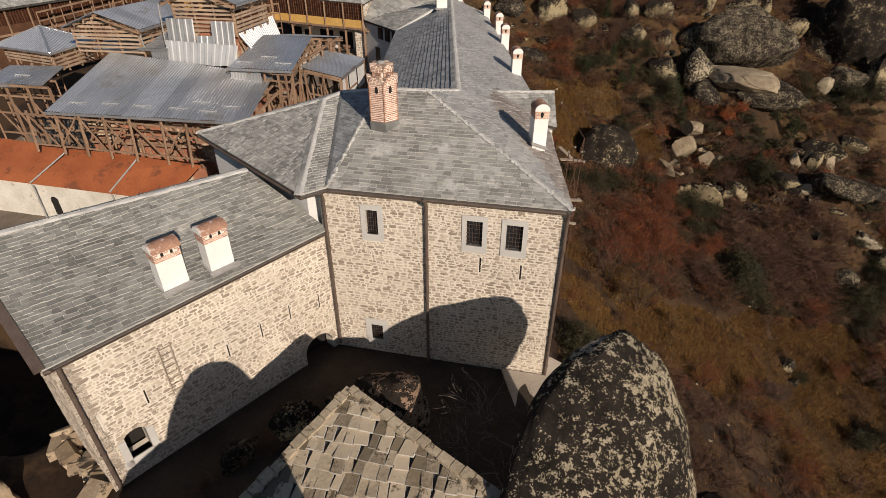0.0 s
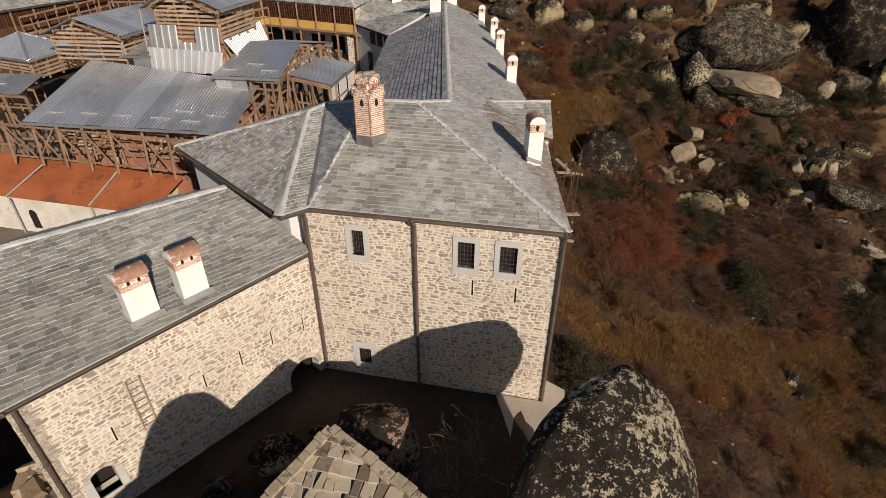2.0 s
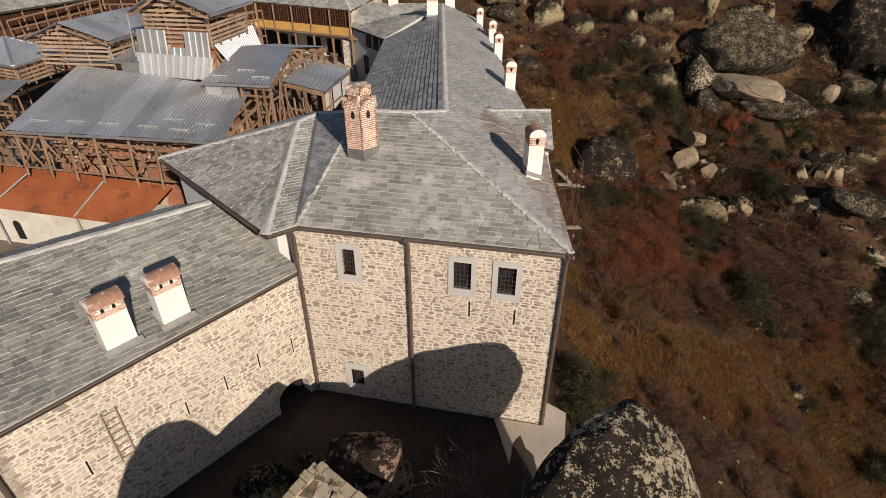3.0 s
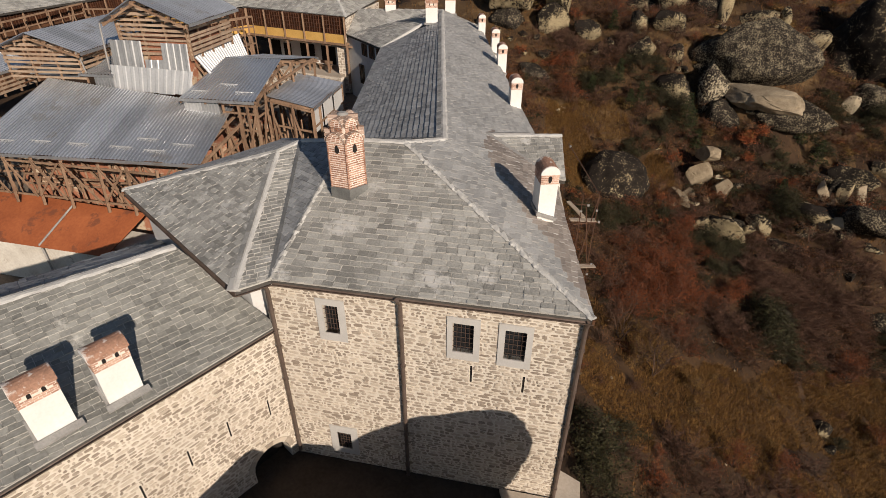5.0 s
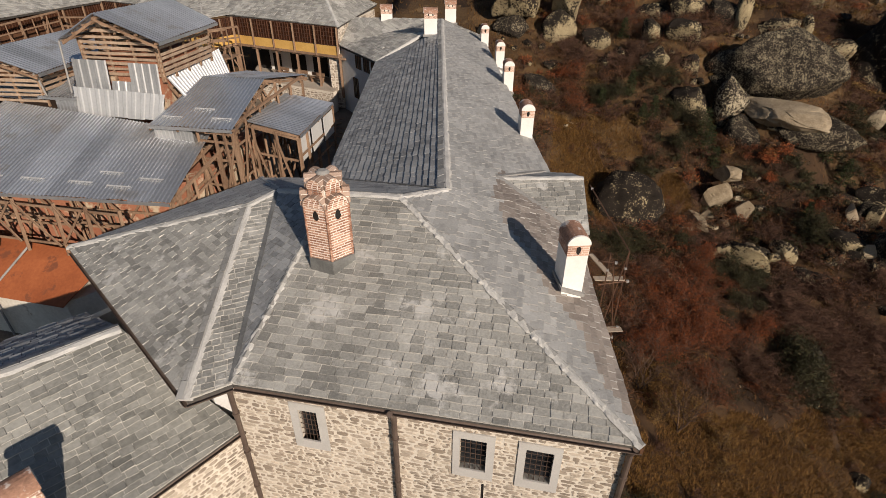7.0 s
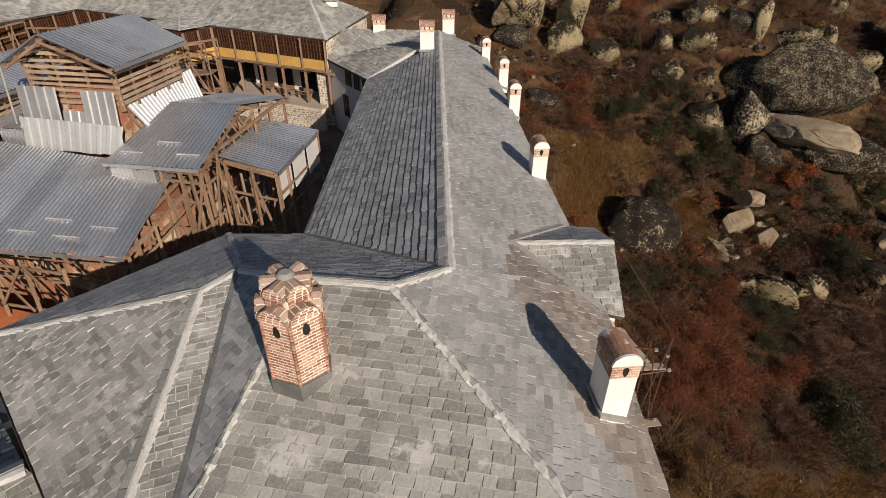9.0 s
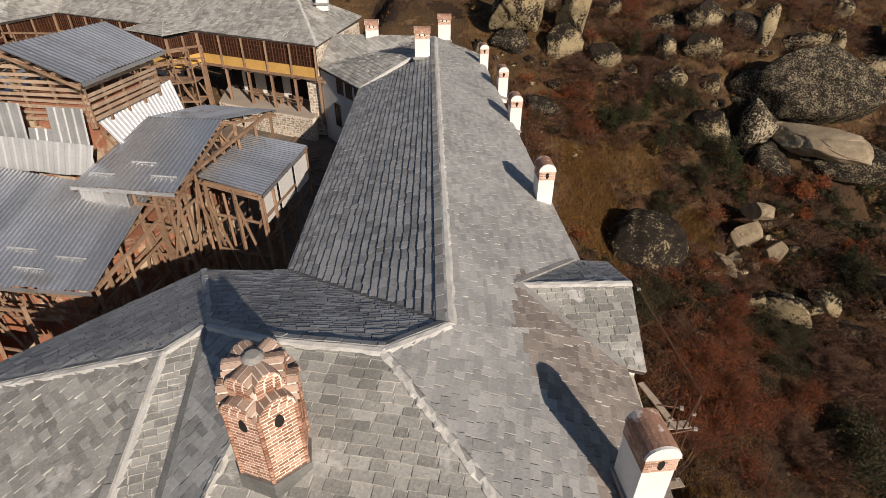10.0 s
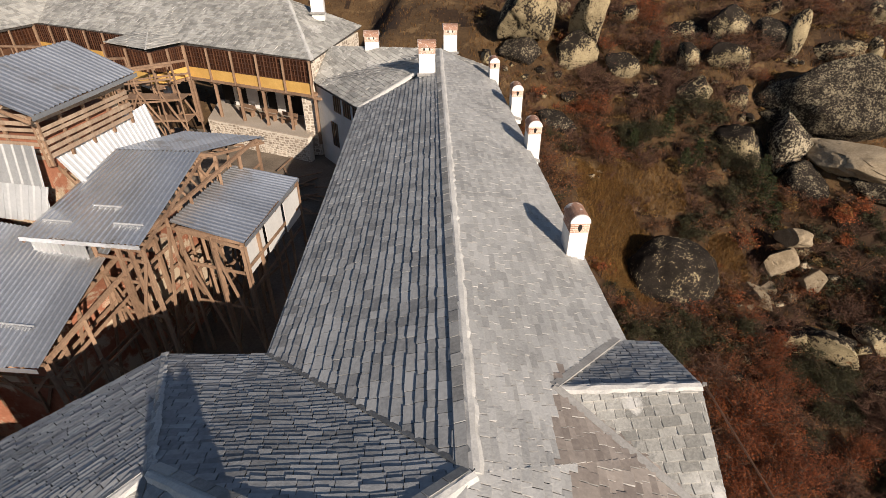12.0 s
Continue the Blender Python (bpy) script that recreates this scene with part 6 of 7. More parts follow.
# ---- front: stone-roofed hut, boulders, bare tree ----
hut = thing("stone_hut", (-2.5, 6, 0), "low hut roofed with rough pale stone slabs", "hut", kind="structure")
HA = Vector((-3.44, 8.79, 5.02))
HR = Vector((3.7, 5.4, 4.4))
HL = Vector((-6.4, 2.95, 3.4))
slate_plane(hut, [HA, HR, HL + HR - HA, HL], M["flagstone"], 0.50, 0.40, 0.065, 61, rough=1.0, uphill=(0, 1, 0.25), gap=2.2)
for p, q, sd in ((HA, HR, 3), (HA, HL, 4)):
    rng = random.Random(sd)
    d = (q - p)
    ln = d.length
    d.normalize()
    s = 0
    side = d.cross(Vector((0, 0, 1)))
    while s < ln:
        l = rng.uniform(0.25, 0.5)
        slab = MB()
        slab.frame_box(p + d * s - side * rng.uniform(0.14, 0.2) + Vector((0, 0, 0.02)), d * (l - 0.03), side * rng.uniform(0.28, 0.4), Vector((0, 0, rng.uniform(0.08, 0.13))))
        part("verge_stone", slab, M["flagstone"], hut)
        s += l
wb = MB()
wb.prism([HA + Vector((0.1, -0.35, -0.2)), HR + Vector((-0.1, -0.35, -0.2)), HR + HL - HA + Vector((-0.3, 0.3, -0.25)), HL + Vector((0.3, 0.3, -0.25))], (0, 0, -5.2))
part("wall", wb, M["mortar"], hut)


def boulder(at, r, mat, seed, label, turn=0.0, rough=0.28, sub=4, flat=1.0, down=1.0):
    """A weathered granite boulder: an uneven rounded block with facets and cracks."""
    bm = bmesh.new()
    bmesh.ops.create_icosphere(bm, subdivisions=sub, radius=1.0)
    rng = random.Random(seed)
    o = Vector((rng.uniform(0, 50), rng.uniform(0, 50), rng.uniform(0, 50)))
    planes = [(Vector((rng.gauss(0, 1), rng.gauss(0, 1), rng.gauss(0, 0.8))).normalized(), rng.uniform(*((0.34, 0.56) if mat in (M["rock_bare"], M["rock_split"]) else (0.40, 0.78)))) for _ in range(9 if mat in (M["rock_bare"], M["rock_split"]) else 14)]
    for v in bm.verts:
        p = v.co.copy()
        p *= 1 + rough * 0.5 * noise.noise(p * 1.1 + o)
        for n, dd in planes:
            k = p.dot(n)
            if k > dd:
                p -= n * (k - dd) * 0.92 * flat
        p *= 1 + rough * 0.22 * noise.noise(p * 2.9 + o) + rough * 0.12 * noise.noise(p * 7 + o)
        crack = abs(noise.noise(p * 1.3 + o * 2))
        if crack < 0.05:
            p *= 1 - 0.10 * (1 - crack / 0.05) * flat
        v.co = Vector((p.x * r[0], p.y * r[1], p.z * r[2] * (down if p.z < 0 else 1.0)))
    me = bpy.data.meshes.new("boulder")
    bm.to_mesh(me)
    bm.free()
    me.materials.append(mat)
    me.polygons.foreach_set("use_smooth", [sub > 2 and mat not in (M["rock_bare"], M["rock_split"])] * len(me.polygons))
    ob = new("boulder", me)
    ob.matrix_basis = Matrix.Translation(at) @ Matrix.Rotation(turn, 4, "Z")
    return tagged(ob, label, "boulder", "hillside boulders")


def leaning_boulder(at, axes, radii, under, mat, seed, label):
    """A huge boulder that leans on the slope: a long rounded back, thick below, with shallow hollows."""
    bm = bmesh.new()
    bmesh.ops.create_icosphere(bm, subdivisions=6, radius=1.0)
    a, b, n = (Vector(q).normalized() for q in axes)
    o = Vector((seed * 3.7, seed * 1.3, 5.1))
    for v in bm.verts:
        p = v.co.copy()
        w = 1 + 0.07 * noise.noise(p * 1.6 + o) + 0.035 * noise.noise(p * 4.3 + o) + 0.012 * noise.noise(p * 13 + o)
        pit = noise.noise(p * 2.3 + o * 2)
        if pit > 0.42:
            w -= 0.10 * (pit - 0.42)
        q = a * (p.x * radii[0]) + b * (p.y * radii[1]) + n * (p.z * (radii[2] if p.z > 0 else under))
        q.z -= 0.3 * max(0.0, -p.z) ** 2
        v.co = q * w
    me = bpy.data.meshes.new("boulder")
    bm.to_mesh(me)
    bm.free()
    me.materials.append(mat)
    me.polygons.foreach_set("use_smooth", [True] * len(me.polygons))
    ob = new("boulder", me)
    ob.location = at
    return tagged(ob, label, "boulder", "hillside boulders")


leaning_boulder((4.79, 5.99, 3.64), ((0.125, 0.813, 0.568), (0.916, 0.125, -0.381), (0.381, -0.568, 0.729)), (6.14, 3.06, 1.37), 1.5, M["rock_lichen"], 1, "huge dark granite boulder mottled with pale lichen")
boulder((-2.8, 10.9, 1.75), (2.2, 1.6, 2.9), M["rock_rose"], 2, "tall lichened granite boulder beside the hut", 0.4, 0.3, 5)
boulder((-6.9, 10.4, 0.5), (1.5, 0.7, 1.1), M["rock_mid"], 3, "low dark granite outcrop in the yard", 0.5, 0.4)
boulder((-6.0, 12.2, 0.1), (0.5, 0.4, 0.3), M["rock"], 4, "low granite rock in the yard", 0.9, 0.3)
boulder((-8.6, 8.6, 0.1), (1.3, 0.7, 0.9), M["rock"], 8, "low dark granite outcrop in the yard", 0.9, 0.4)
boulder((9.6, 10.0, -1.6), (0.8, 0.8, 1.9), M["rock_bare"], 5, "pale granite rock beside the huge boulder", 0.4, 0.3)
boulder((8.5, 8.6, 2.4), (0.75, 0.9, 1.0), M["rock_mid"], 21, "pale granite stone standing beside the huge boulder", 0.3, 0.25, 4, down=(2.7 - ground_z(8.5, 8.6)))
# two boulders out of view, added to cast the humped shadow on the wing
boulder((-2.75, 1.1, 4.2), (2.55, 2.5, 4.75), M["rock"], 6, "tall unseen boulder added to shade the wing wall", 0.0, 0.14, 4, 0.2)
boulder((-3.7, -0.8, 2.6), (2.6, 2.4, 3.6), M["rock"], 7, "tall unseen boulder added to shade the wing wall", 0.0, 0.14, 4, 0.2)


def stone_block(x, y, z, s, seed, label):
    """A broken, unevenly squared block of stone lying at an angle."""
    rng = random.Random(seed)
    b = MB()
    q = [Vector((sx * s[0] * rng.uniform(0.75, 1.1), sy * s[1] * rng.uniform(0.75, 1.1), sz * s[2] * rng.uniform(0.75, 1.1))) for sz in (-1, 1) for sx, sy in ((-1, -1), (1, -1), (1, 1), (-1, 1))]
    b.add(q, [(3, 2, 1, 0), (4, 5, 6, 7), (0, 1, 5, 4), (1, 2, 6, 5), (2, 3, 7, 6), (3, 0, 4, 7)])
    ob = new("stone_block", b.mesh("stone_block", [M["debris"]]))
    ob.matrix_basis = Matrix.Translation((x, y, z)) @ Matrix.Rotation(rng.uniform(0, 6), 4, "Z") @ Matrix.Rotation(rng.uniform(-0.5, 0.5), 4, "X") @ Matrix.Rotation(rng.uniform(-0.4, 0.4), 4, "Y")
    return tagged(ob, label, "stone", "broken stone blocks")


rng = random.Random(14)
for k in range(46):
    f = rng.random()
    x, y = -17.3 + 4.2 * f + rng.gauss(0, 0.35), 8.7 - 2.2 * f + rng.gauss(0, 0.4)
    s = rng.uniform(0.14, 0.48)
    stone_block(x, y, ground_z(x, y) + s * 0.5 + rng.uniform(0, 0.35), (s, s * rng.uniform(0.5, 0.95), s * rng.uniform(0.35, 0.7)), 700 + k, "broken tan stone block in the heap below the gable")
boulder((-18.4, 5.0, -1.9), (2.7, 2.1, 2.0), M["debris"], 12, "crumbling tan earth bank beside the stone heap", 0.5, 0.4, 4)
UPPER_ROCKS = [
    (-3.8, 69.5, 12.2, 2.69, 2.45, "rock_pale"), (-4.6, 68.2, 8.6, 2.12, 1.42, "rock"), (-0.1, 68.7, 8.2, 1.91, 1.91, "rock_mid"),
    (4.8, 67.7, 7.8, 1.71, 1.47, "rock_mid"), (1.1, 69.2, 12.1, 1.74, 2.03, "rock_pale"), (10, 73.9, 9.7, 2.37, 1.16, "rock_pale"),
    (9.6, 67.7, 8.7, 1.24, 1.34, "rock_mid"), (13.6, 72.4, 10.6, 2.09, 1.9, "rock_mid"), (12.8, 66.7, 9.6, 1.65, 1.01, "rock_mid"),
    (16.7, 71, 10.5, 1.75, 1.16, "rock"), (18.7, 70.1, 11.2, 0.8, 1.13, "rock_pale"), (22, 70.7, 9, 2.99, 1.25, "rock_pale"),
    (24.4, 69.4, 9.5, 0.65, 1.03, "rock_pale"), (22.2, 64.6, 6.5, 6.42, 3.35, "rock"), (13.6, 64.7, 6.2, 1.1, 1.24, "rock_mid"),
    (13.5, 61, 3.7, 1.84, 1.66, "rock_mid"), (17.2, 61.5, 4, 2.1, 2.5, "rock_lichen"), (21.7, 58.8, 4.7, 4.0, 0.85, "rock_split"),
    (23.1, 57.9, 3.0, 3.7, 1.5, "rock"),
]
MIDDLE_ROCKS = [
    (18.2, 58.7, 1.6, 2.13, 1.79, "rock"), (17.4, 54.8, -1.6, 0.9, 0.8, "rock_mid"), (18.6, 55.6, -1.4, 0.6, 0.4, "rock_mid"), (13.2, 49.9, -3.6, 0.5, 0.35, "rock_split"), (19.3, 53.0, -2.6, 0.7, 0.45, "rock"),
    (7.9, 50.2, -2.3, 2.8, 2.5, "rock_black"),
    (-1.1, 61.7, 4.3, 1.64, 1.22, "rock"), (2.2, 57, 1.5, 0.66, 0.44, "rock_bare"), (2.5, 57.3, 2.5, 0.7, 0.26, "rock_bare"),
    (17, 47.7, -3.6, 1.63, 0.58, "rock_pale"), (20.2, 47.9, -3.6, 1.15, 0.58, "rock_pale"), (11.1, 43.5, -4.3, 0.68, 0.41, "rock_mid"),
    (31.9, 71, 4.7, 2.52, 3.85, "rock_black"), (35.8, 70.4, 7.4, 3.91, 4.73, "rock_black"), (36.8, 66, 3.5, 1.74, 2.79, "rock_mid"),
    (30.8, 63.6, 3.2, 0.85, 0.45, "rock_bare"), (31.3, 62.7, 1.2, 0.99, 0.74, "rock_pale"),
]
LOWER_ROCKS = [
    (29.2, 54.9, -2.1, 2.17, 1.43, "rock_mid"), (33, 57.6, -1.7, 1.47, 1.06, "rock_pale"), (24.9, 48.8, -2.8, 1.7, 0.9, "rock_mid"),
    (25.5, 47.9, -3.8, 1.06, 0.53, "rock_pale"), (28.2, 47.5, -2.4, 2.81, 1.22, "rock"), (25.5, 56, -2.2, 2.36, 0.83, "rock_mid"),
    (30.9, 46.5, -6.3, 2.19, 0.83, "rock_bare"), (33.1, 44.9, -8.1, 1.04, 1.14, "rock_pale"), (20.6, 40.2, -7.8, 1, 0.9, "rock_black"),
    (20.2, 37.3, -8.9, 0.33, 0.24, "rock_bare"), (29.5, 42.9, -8.7, 1.53, 0.71, "rock"), (21.7, 46.5, -4.7, 1.49, 0.43, "rock_mid"),
    (17.1, 46.6, -3.2, 1.85, 0.74, "rock_pale"), (23.1, 33.4, -12.2, 0.73, 0.73, "rock_mid"), (14.1, 51.1, -3.4, 1.27, 0.58, "rock_pale"),
    (31.4, 50.9, -3.9, 2.76, 1.21, "rock"),
]
HILL_ROCKS = UPPER_ROCKS + MIDDLE_ROCKS + LOWER_ROCKS
ROCK_LABEL = {"rock_black": "black-crusted granite boulder with few pale flecks", "rock": "dark granite boulder mottled with lichen on the slope", "rock_lichen": "round black-lichened boulder with a pale rim", "rock_pale": "pale broken granite boulder on the slope", "rock_mid": "grey lichened granite boulder on the slope", "rock_bare": "bare tan granite block lying in the brush", "rock_split": "bare tan granite block lying in the brush"}
for k, (x, y, z, rw, rh, mt) in enumerate(HILL_ROCKS):
    deep = min(rw * 0.85, max(rh, rw * 0.55))
    tall = math.sqrt(max(rh * rh - (0.5 * deep) ** 2, (0.6 * rh) ** 2)) / 0.86
    gap = max(0.0, z - ground_z(x, y))
    grow = 1.2 if mt == "rock_bare" else 1.25
    boulder((x, y, z), (rw * grow, deep * grow, tall * grow), M[mt], 100 + k, ROCK_LABEL[mt], -math.atan2(x, y - 5) + 0.1 * math.sin(k), 0.30 if mt != "rock_bare" else 0.08, 5 if rw > 2.2 else 4, {"rock": 0.75, "rock_black": 0.3}.get(mt, 1.0), down=max(1.0, (gap + 0.3) / tall))
rng = random.Random(4)
taken = [(x, y, rw) for x, y, z, rw, rh, mt in HILL_ROCKS]


def small_rock(x, y, s, k, mt, sub=3):
    boulder((x, y, ground_z(x, y) + s * 0.2), (s, s * rng.uniform(0.65, 1), s * rng.uniform(0.55, 0.95)), M[mt], 300 + k, "small granite rock among dry grass" if s < 1 else "granite boulder among the brush of the slope", rng.uniform(0, 6), 0.4, sub)


def angular_block(x, y, z, r, mt, seed, label, turn=0.0):
    """A block split off the bedrock: flat broken faces that meet in blunt edges."""
    rng = random.Random(seed)
    bm = bmesh.new()
    lean = Matrix.Rotation(rng.uniform(0.3, 0.7) * rng.choice((-1, 1)), 3, "Y") @ Matrix.Rotation(rng.uniform(-0.4, 0.4), 3, "X")
    drop = max(0.0, z - ground_z(x, y))
    for a in (-1, 1):
        for b in (-1, 1):
            for c in (-1, 1):
                p = lean @ Vector((a * r[0], b * r[1], c * r[2])) * rng.uniform(0.62, 1.0)
                bm.verts.new((p.x, p.y, p.z - (drop if p.z < 0 else 0.0)))
    bmesh.ops.convex_hull(bm, input=bm.verts)
    bmesh.ops.delete(bm, geom=[v for v in bm.verts if not v.link_faces], context="VERTS")
    bmesh.ops.bevel(bm, geom=bm.edges[:], offset=0.14 * min(r), segments=2, affect="EDGES")
    bmesh.ops.triangulate(bm, faces=bm.faces[:])
    bmesh.ops.subdivide_edges(bm, edges=bm.edges[:], cuts=2, use_grid_fill=True)
    o = Vector((seed * 1.7, seed * 0.3, 2.0))
    for v in bm.verts:
        v.co += v.co.normalized() * 0.08 * min(r) * (noise.noise(v.co * 1.6 + o) + 0.5 * noise.noise(v.co * 4.5 + o))
    me = bpy.data.meshes.new("boulder")
    bm.to_mesh(me)
    bm.free()
    me.materials.append(M[mt])
    ob = new("boulder", me)
    ob.matrix_basis = Matrix.Translation((x, y, z)) @ Matrix.Rotation(turn, 4, "Z")
    return tagged(ob, label, "boulder", "hillside boulders")


for k, (x, y, h, a, b, c) in enumerate(((16.2, 53.6, 2.3, 1.4, 1.1, 1.0), (15.3, 53.0, 0.7, 1.5, 1.2, 1.5), (14.9, 51.9, 0.2, 0.9, 0.7, 0.5), (17.5, 52.3, 0.5, 1.4, 1.1, 1.1), (14.0, 50.6, 0.3, 1.5, 0.9, 0.7), (16.4, 51.2, 0.1, 0.6, 0.5, 0.4))):
    boulder((x, y, ground_z(x, y) + h), (a * 1.2, b * 1.2, c * 1.2), M["rock_split"], 140 + k, "pale angular granite block split from the ledge", 0.6 * k, 0.08, 4)
for k, (cx, cy, cz) in enumerate(((16.9, 47.0, -3.2), (25.3, 50.8, -2.6), (27.7, 52.4, -1.4), (25.4, 48.1, -3.6), (29.9, 50.3, -4.4))):
    for j in range(5):
        u = (j - 2) * 0.85 + 0.2 * math.sin(7 * j + k)
        x, y = cx + u, cy + 0.5 * math.sin(3.1 * j + 2 * k)
        angular_block(x, y, max(ground_z(x, y) + 0.1, cz - 0.2 * abs(j - 2)), (0.75 + 0.25 * math.sin(5 * j + k), 0.55, 0.42 + 0.12 * math.cos(4 * j)), ("rock_pale", "rock_mid", "rock_split", "rock")[(j + k) % 4], 60 + 5 * k + j, "broken granite ledge cropping out of the slope", 0.5 * j)
# rocks packed along the foot of the large ones
for k in range(80):
    hx, hy, hz, hr, hh, hm = HILL_ROCKS[rng.randrange(len(HILL_ROCKS))]
    a = rng.uniform(3.4, 6.0)
    s = rng.uniform(0.2, 0.7)
    x, y = hx + math.cos(a) * (hr + s * 0.5), hy + math.sin(a) * (hr + s * 0.5)
    if x < 6 - 0.2455 * max(0.0, y - 16):
        continue
    small_rock(x, y, s, k, rng.choice(("rock_mid", "rock_pale", "rock", "rock_bare")), 2)
# broken ledges that crop out of the middle slope
for k in range(700, 740):
    x, y = rng.uniform(19, 34), rng.uniform(44, 59)
    if rng.random() < 0.3:
        x, y = rng.uniform(11, 20), rng.uniform(43, 55)
    s = rng.uniform(0.25, 0.95)
    boulder((x, y, ground_z(x, y) + s * 0.12), (s * 1.3, s * rng.uniform(0.5, 0.9), s * rng.uniform(0.35, 0.6)), M[rng.choice(("rock_mid", "rock_pale", "rock", "rock"))], k, "broken granite ledge cropping out of the slope", rng.uniform(-0.9, 0.5), 0.4, 3)
# pale stones strewn down the slope beside the tower
for k in range(800, 822):
    x, y = rng.uniform(4.6, 18), rng.uniform(18, 37)
    s = rng.uniform(0.06, 0.16)
    boulder((x, y, ground_z(x, y) + s * 0.4), (s * 1.3, s, s * 0.8), M["rock_bare"], k, "small pale stone lying in the grass", rng.uniform(0, 6), 0.4, 2)
# the boulder field higher up
for k in range(150, 365):
    x, y = rng.uniform(-9, 44), rng.uniform(63, 94)
    s = rng.uniform(1.0, 2.6) if y > 71 or rng.random() < 0.4 else rng.uniform(0.5, 1.1)
    if any((x - a) ** 2 + (y - b) ** 2 < (0.78 * (s + c)) ** 2 for a, b, c in taken) or (x < -3 and y < 66):
        continue
    taken.append((x, y, s))
    small_rock(x, y, s, k, rng.choice(("rock_mid", "rock_pale", "rock_pale", "rock_mid", "rock")), 4 if s > 1.2 else 3)


# ---- plants ----
def shrub_meshes(seed, leaf, r, h, stems, leaves, size, twigs=135):
    """Stems that fan out from one root, a haze of fine twigs and a loose crown of small leaves along them."""
    rng = random.Random(seed)
    st, lf = MB(), MB()
    tips = []

    def sliver(p, q, w):
        sd = (q - p).cross(Vector((rng.gauss(0, 1), rng.gauss(0, 1), rng.gauss(0, 1)))).normalized() * w
        st.add([p - sd, p + sd, q], [(0, 1, 2)])

    for k in range(stems):
        a = rng.uniform(0, 2 * math.pi)
        lean = rng.uniform(0.1, 1.0)
        tip = Vector((math.cos(a) * r * lean, math.sin(a) * r * lean, h * rng.uniform(0.5, 1.0) * (1.1 - 0.45 * lean)))
        mid = tip * 0.5 + Vector((rng.uniform(-0.1, 0.1) * r, rng.uniform(-0.1, 0.1) * r, 0.12 * h))
        st.tube([(0, 0, -0.1), mid, tip], [0.020, 0.013, 0.004], 3, caps=False)
        tips.append((mid, tip))
    for k in range(twigs):
        a, b = tips[rng.randrange(stems)]
        q = a.lerp(b, rng.uniform(-0.3, 1))
        f = 0.13 if twigs > 200 else 0.2
        e = q + Vector((rng.gauss(0, f) * r, rng.gauss(0, f) * r, rng.uniform(0.0, 1.4 * f) * h))
        sliver(q, e, 0.012)
        tips.append((q, e))
    for k in range(leaves):
        a, b = tips[rng.randrange(len(tips))]
        p = a.lerp(b, rng.uniform(0.15, 1.1)) + Vector((rng.gauss(0, 0.08) * r, rng.gauss(0, 0.08) * r, rng.gauss(0, 0.06) * h))
        u = Vector((rng.gauss(0, 1), rng.gauss(0, 1), rng.gauss(0, 0.6))).normalized()
        w = u.cross(Vector((rng.gauss(0, 1), rng.gauss(0, 1), rng.gauss(0, 1)))).normalized()
        s = size * rng.uniform(0.5, 1.5)
        lf.add([p - u * s, p + w * s * 0.7, p + u * s], [(0, 1, 2)])
    return st.mesh("stems", [M["twig_haze"] if leaf is M["twig_haze"] else M["twig"]]), lf.mesh("foliage", [leaf])


SPECIES = [
    ("shrub", "nearly leafless dark brown thicket shrub", "leaf_brown", 1.5, 1.3, 20, 620, 0.042, 220),
    ("shrub", "dry russet shrub with thinning leaves", "leaf_red", 1.3, 1.2, 18, 1000, 0.040, 150),
    ("shrub", "ochre yellow autumn shrub", "leaf_gold", 1.1, 0.8, 16, 800, 0.042, 120),
    ("shrub", "dark green evergreen shrub", "leaf_green", 1.5, 1.5, 18, 1500, 0.060, 100),
    ("shrub", "bright orange-red autumn shrub", "leaf_orange", 1.0, 1.3, 22, 1300, 0.052, 120),
    ("shrub", "leafless thicket of fine purple-brown twigs", "twig_haze", 1.8, 1.5, 22, 300, 0.030, 620),
    ("shrub", "tall russet thicket shrub with thin red-brown leaves", "leaf_red", 2.0, 3.0, 24, 2600, 0.045, 420),
    ("shrub", "tall ochre shrub with dry yellow leaves", "leaf_gold", 1.7, 2.4, 22, 2000, 0.045, 380),
    ("shrub", "tall dark green evergreen bush", "leaf_green", 1.6, 2.2, 24, 3400, 0.060, 160),
    ("shrub", "tall leafless bush of fine purple-brown twigs", "twig_haze", 2.1, 2.4, 26, 300, 0.030, 1100),
]
KINDS = []
for nm, lb, mat, r, h, stems, leaves, size, twigs in SPECIES:
    for s in range(2):
        KINDS.append((nm, lb, [shrub_meshes(len(KINDS) + 50, M[mat], r, h, stems, leaves, size, twigs)], mat))


def plant(kind, x, y, scale, turn, dz=0.0):
    nm, lb, (pair,), mat = KINDS[kind]
    ob = thing(nm, (x, y, ground_z(x, y) + dz), lb, "shrub", "hillside shrubs")
    ob.matrix_basis = Matrix.Translation(ob.location) @ Matrix.Rotation(turn, 4, "Z") @ Matrix.Diagonal((scale, scale, scale * 0.95, 1))
    for n2, me in zip(("branchwork", "foliage"), pair):
        c = new(n2, me)
        c.parent = ob


FAR_KINDS = []
for k, (nm, lb, mat, r, h, stems, leaves, size, twigs) in enumerate(SPECIES):
    for s in range(2):
        FAR_KINDS.append(shrub_meshes(90 + len(FAR_KINDS), M[mat], r, h, stems // 2, int(leaves * 0.36), size * 1.6, int(twigs * 0.38)))

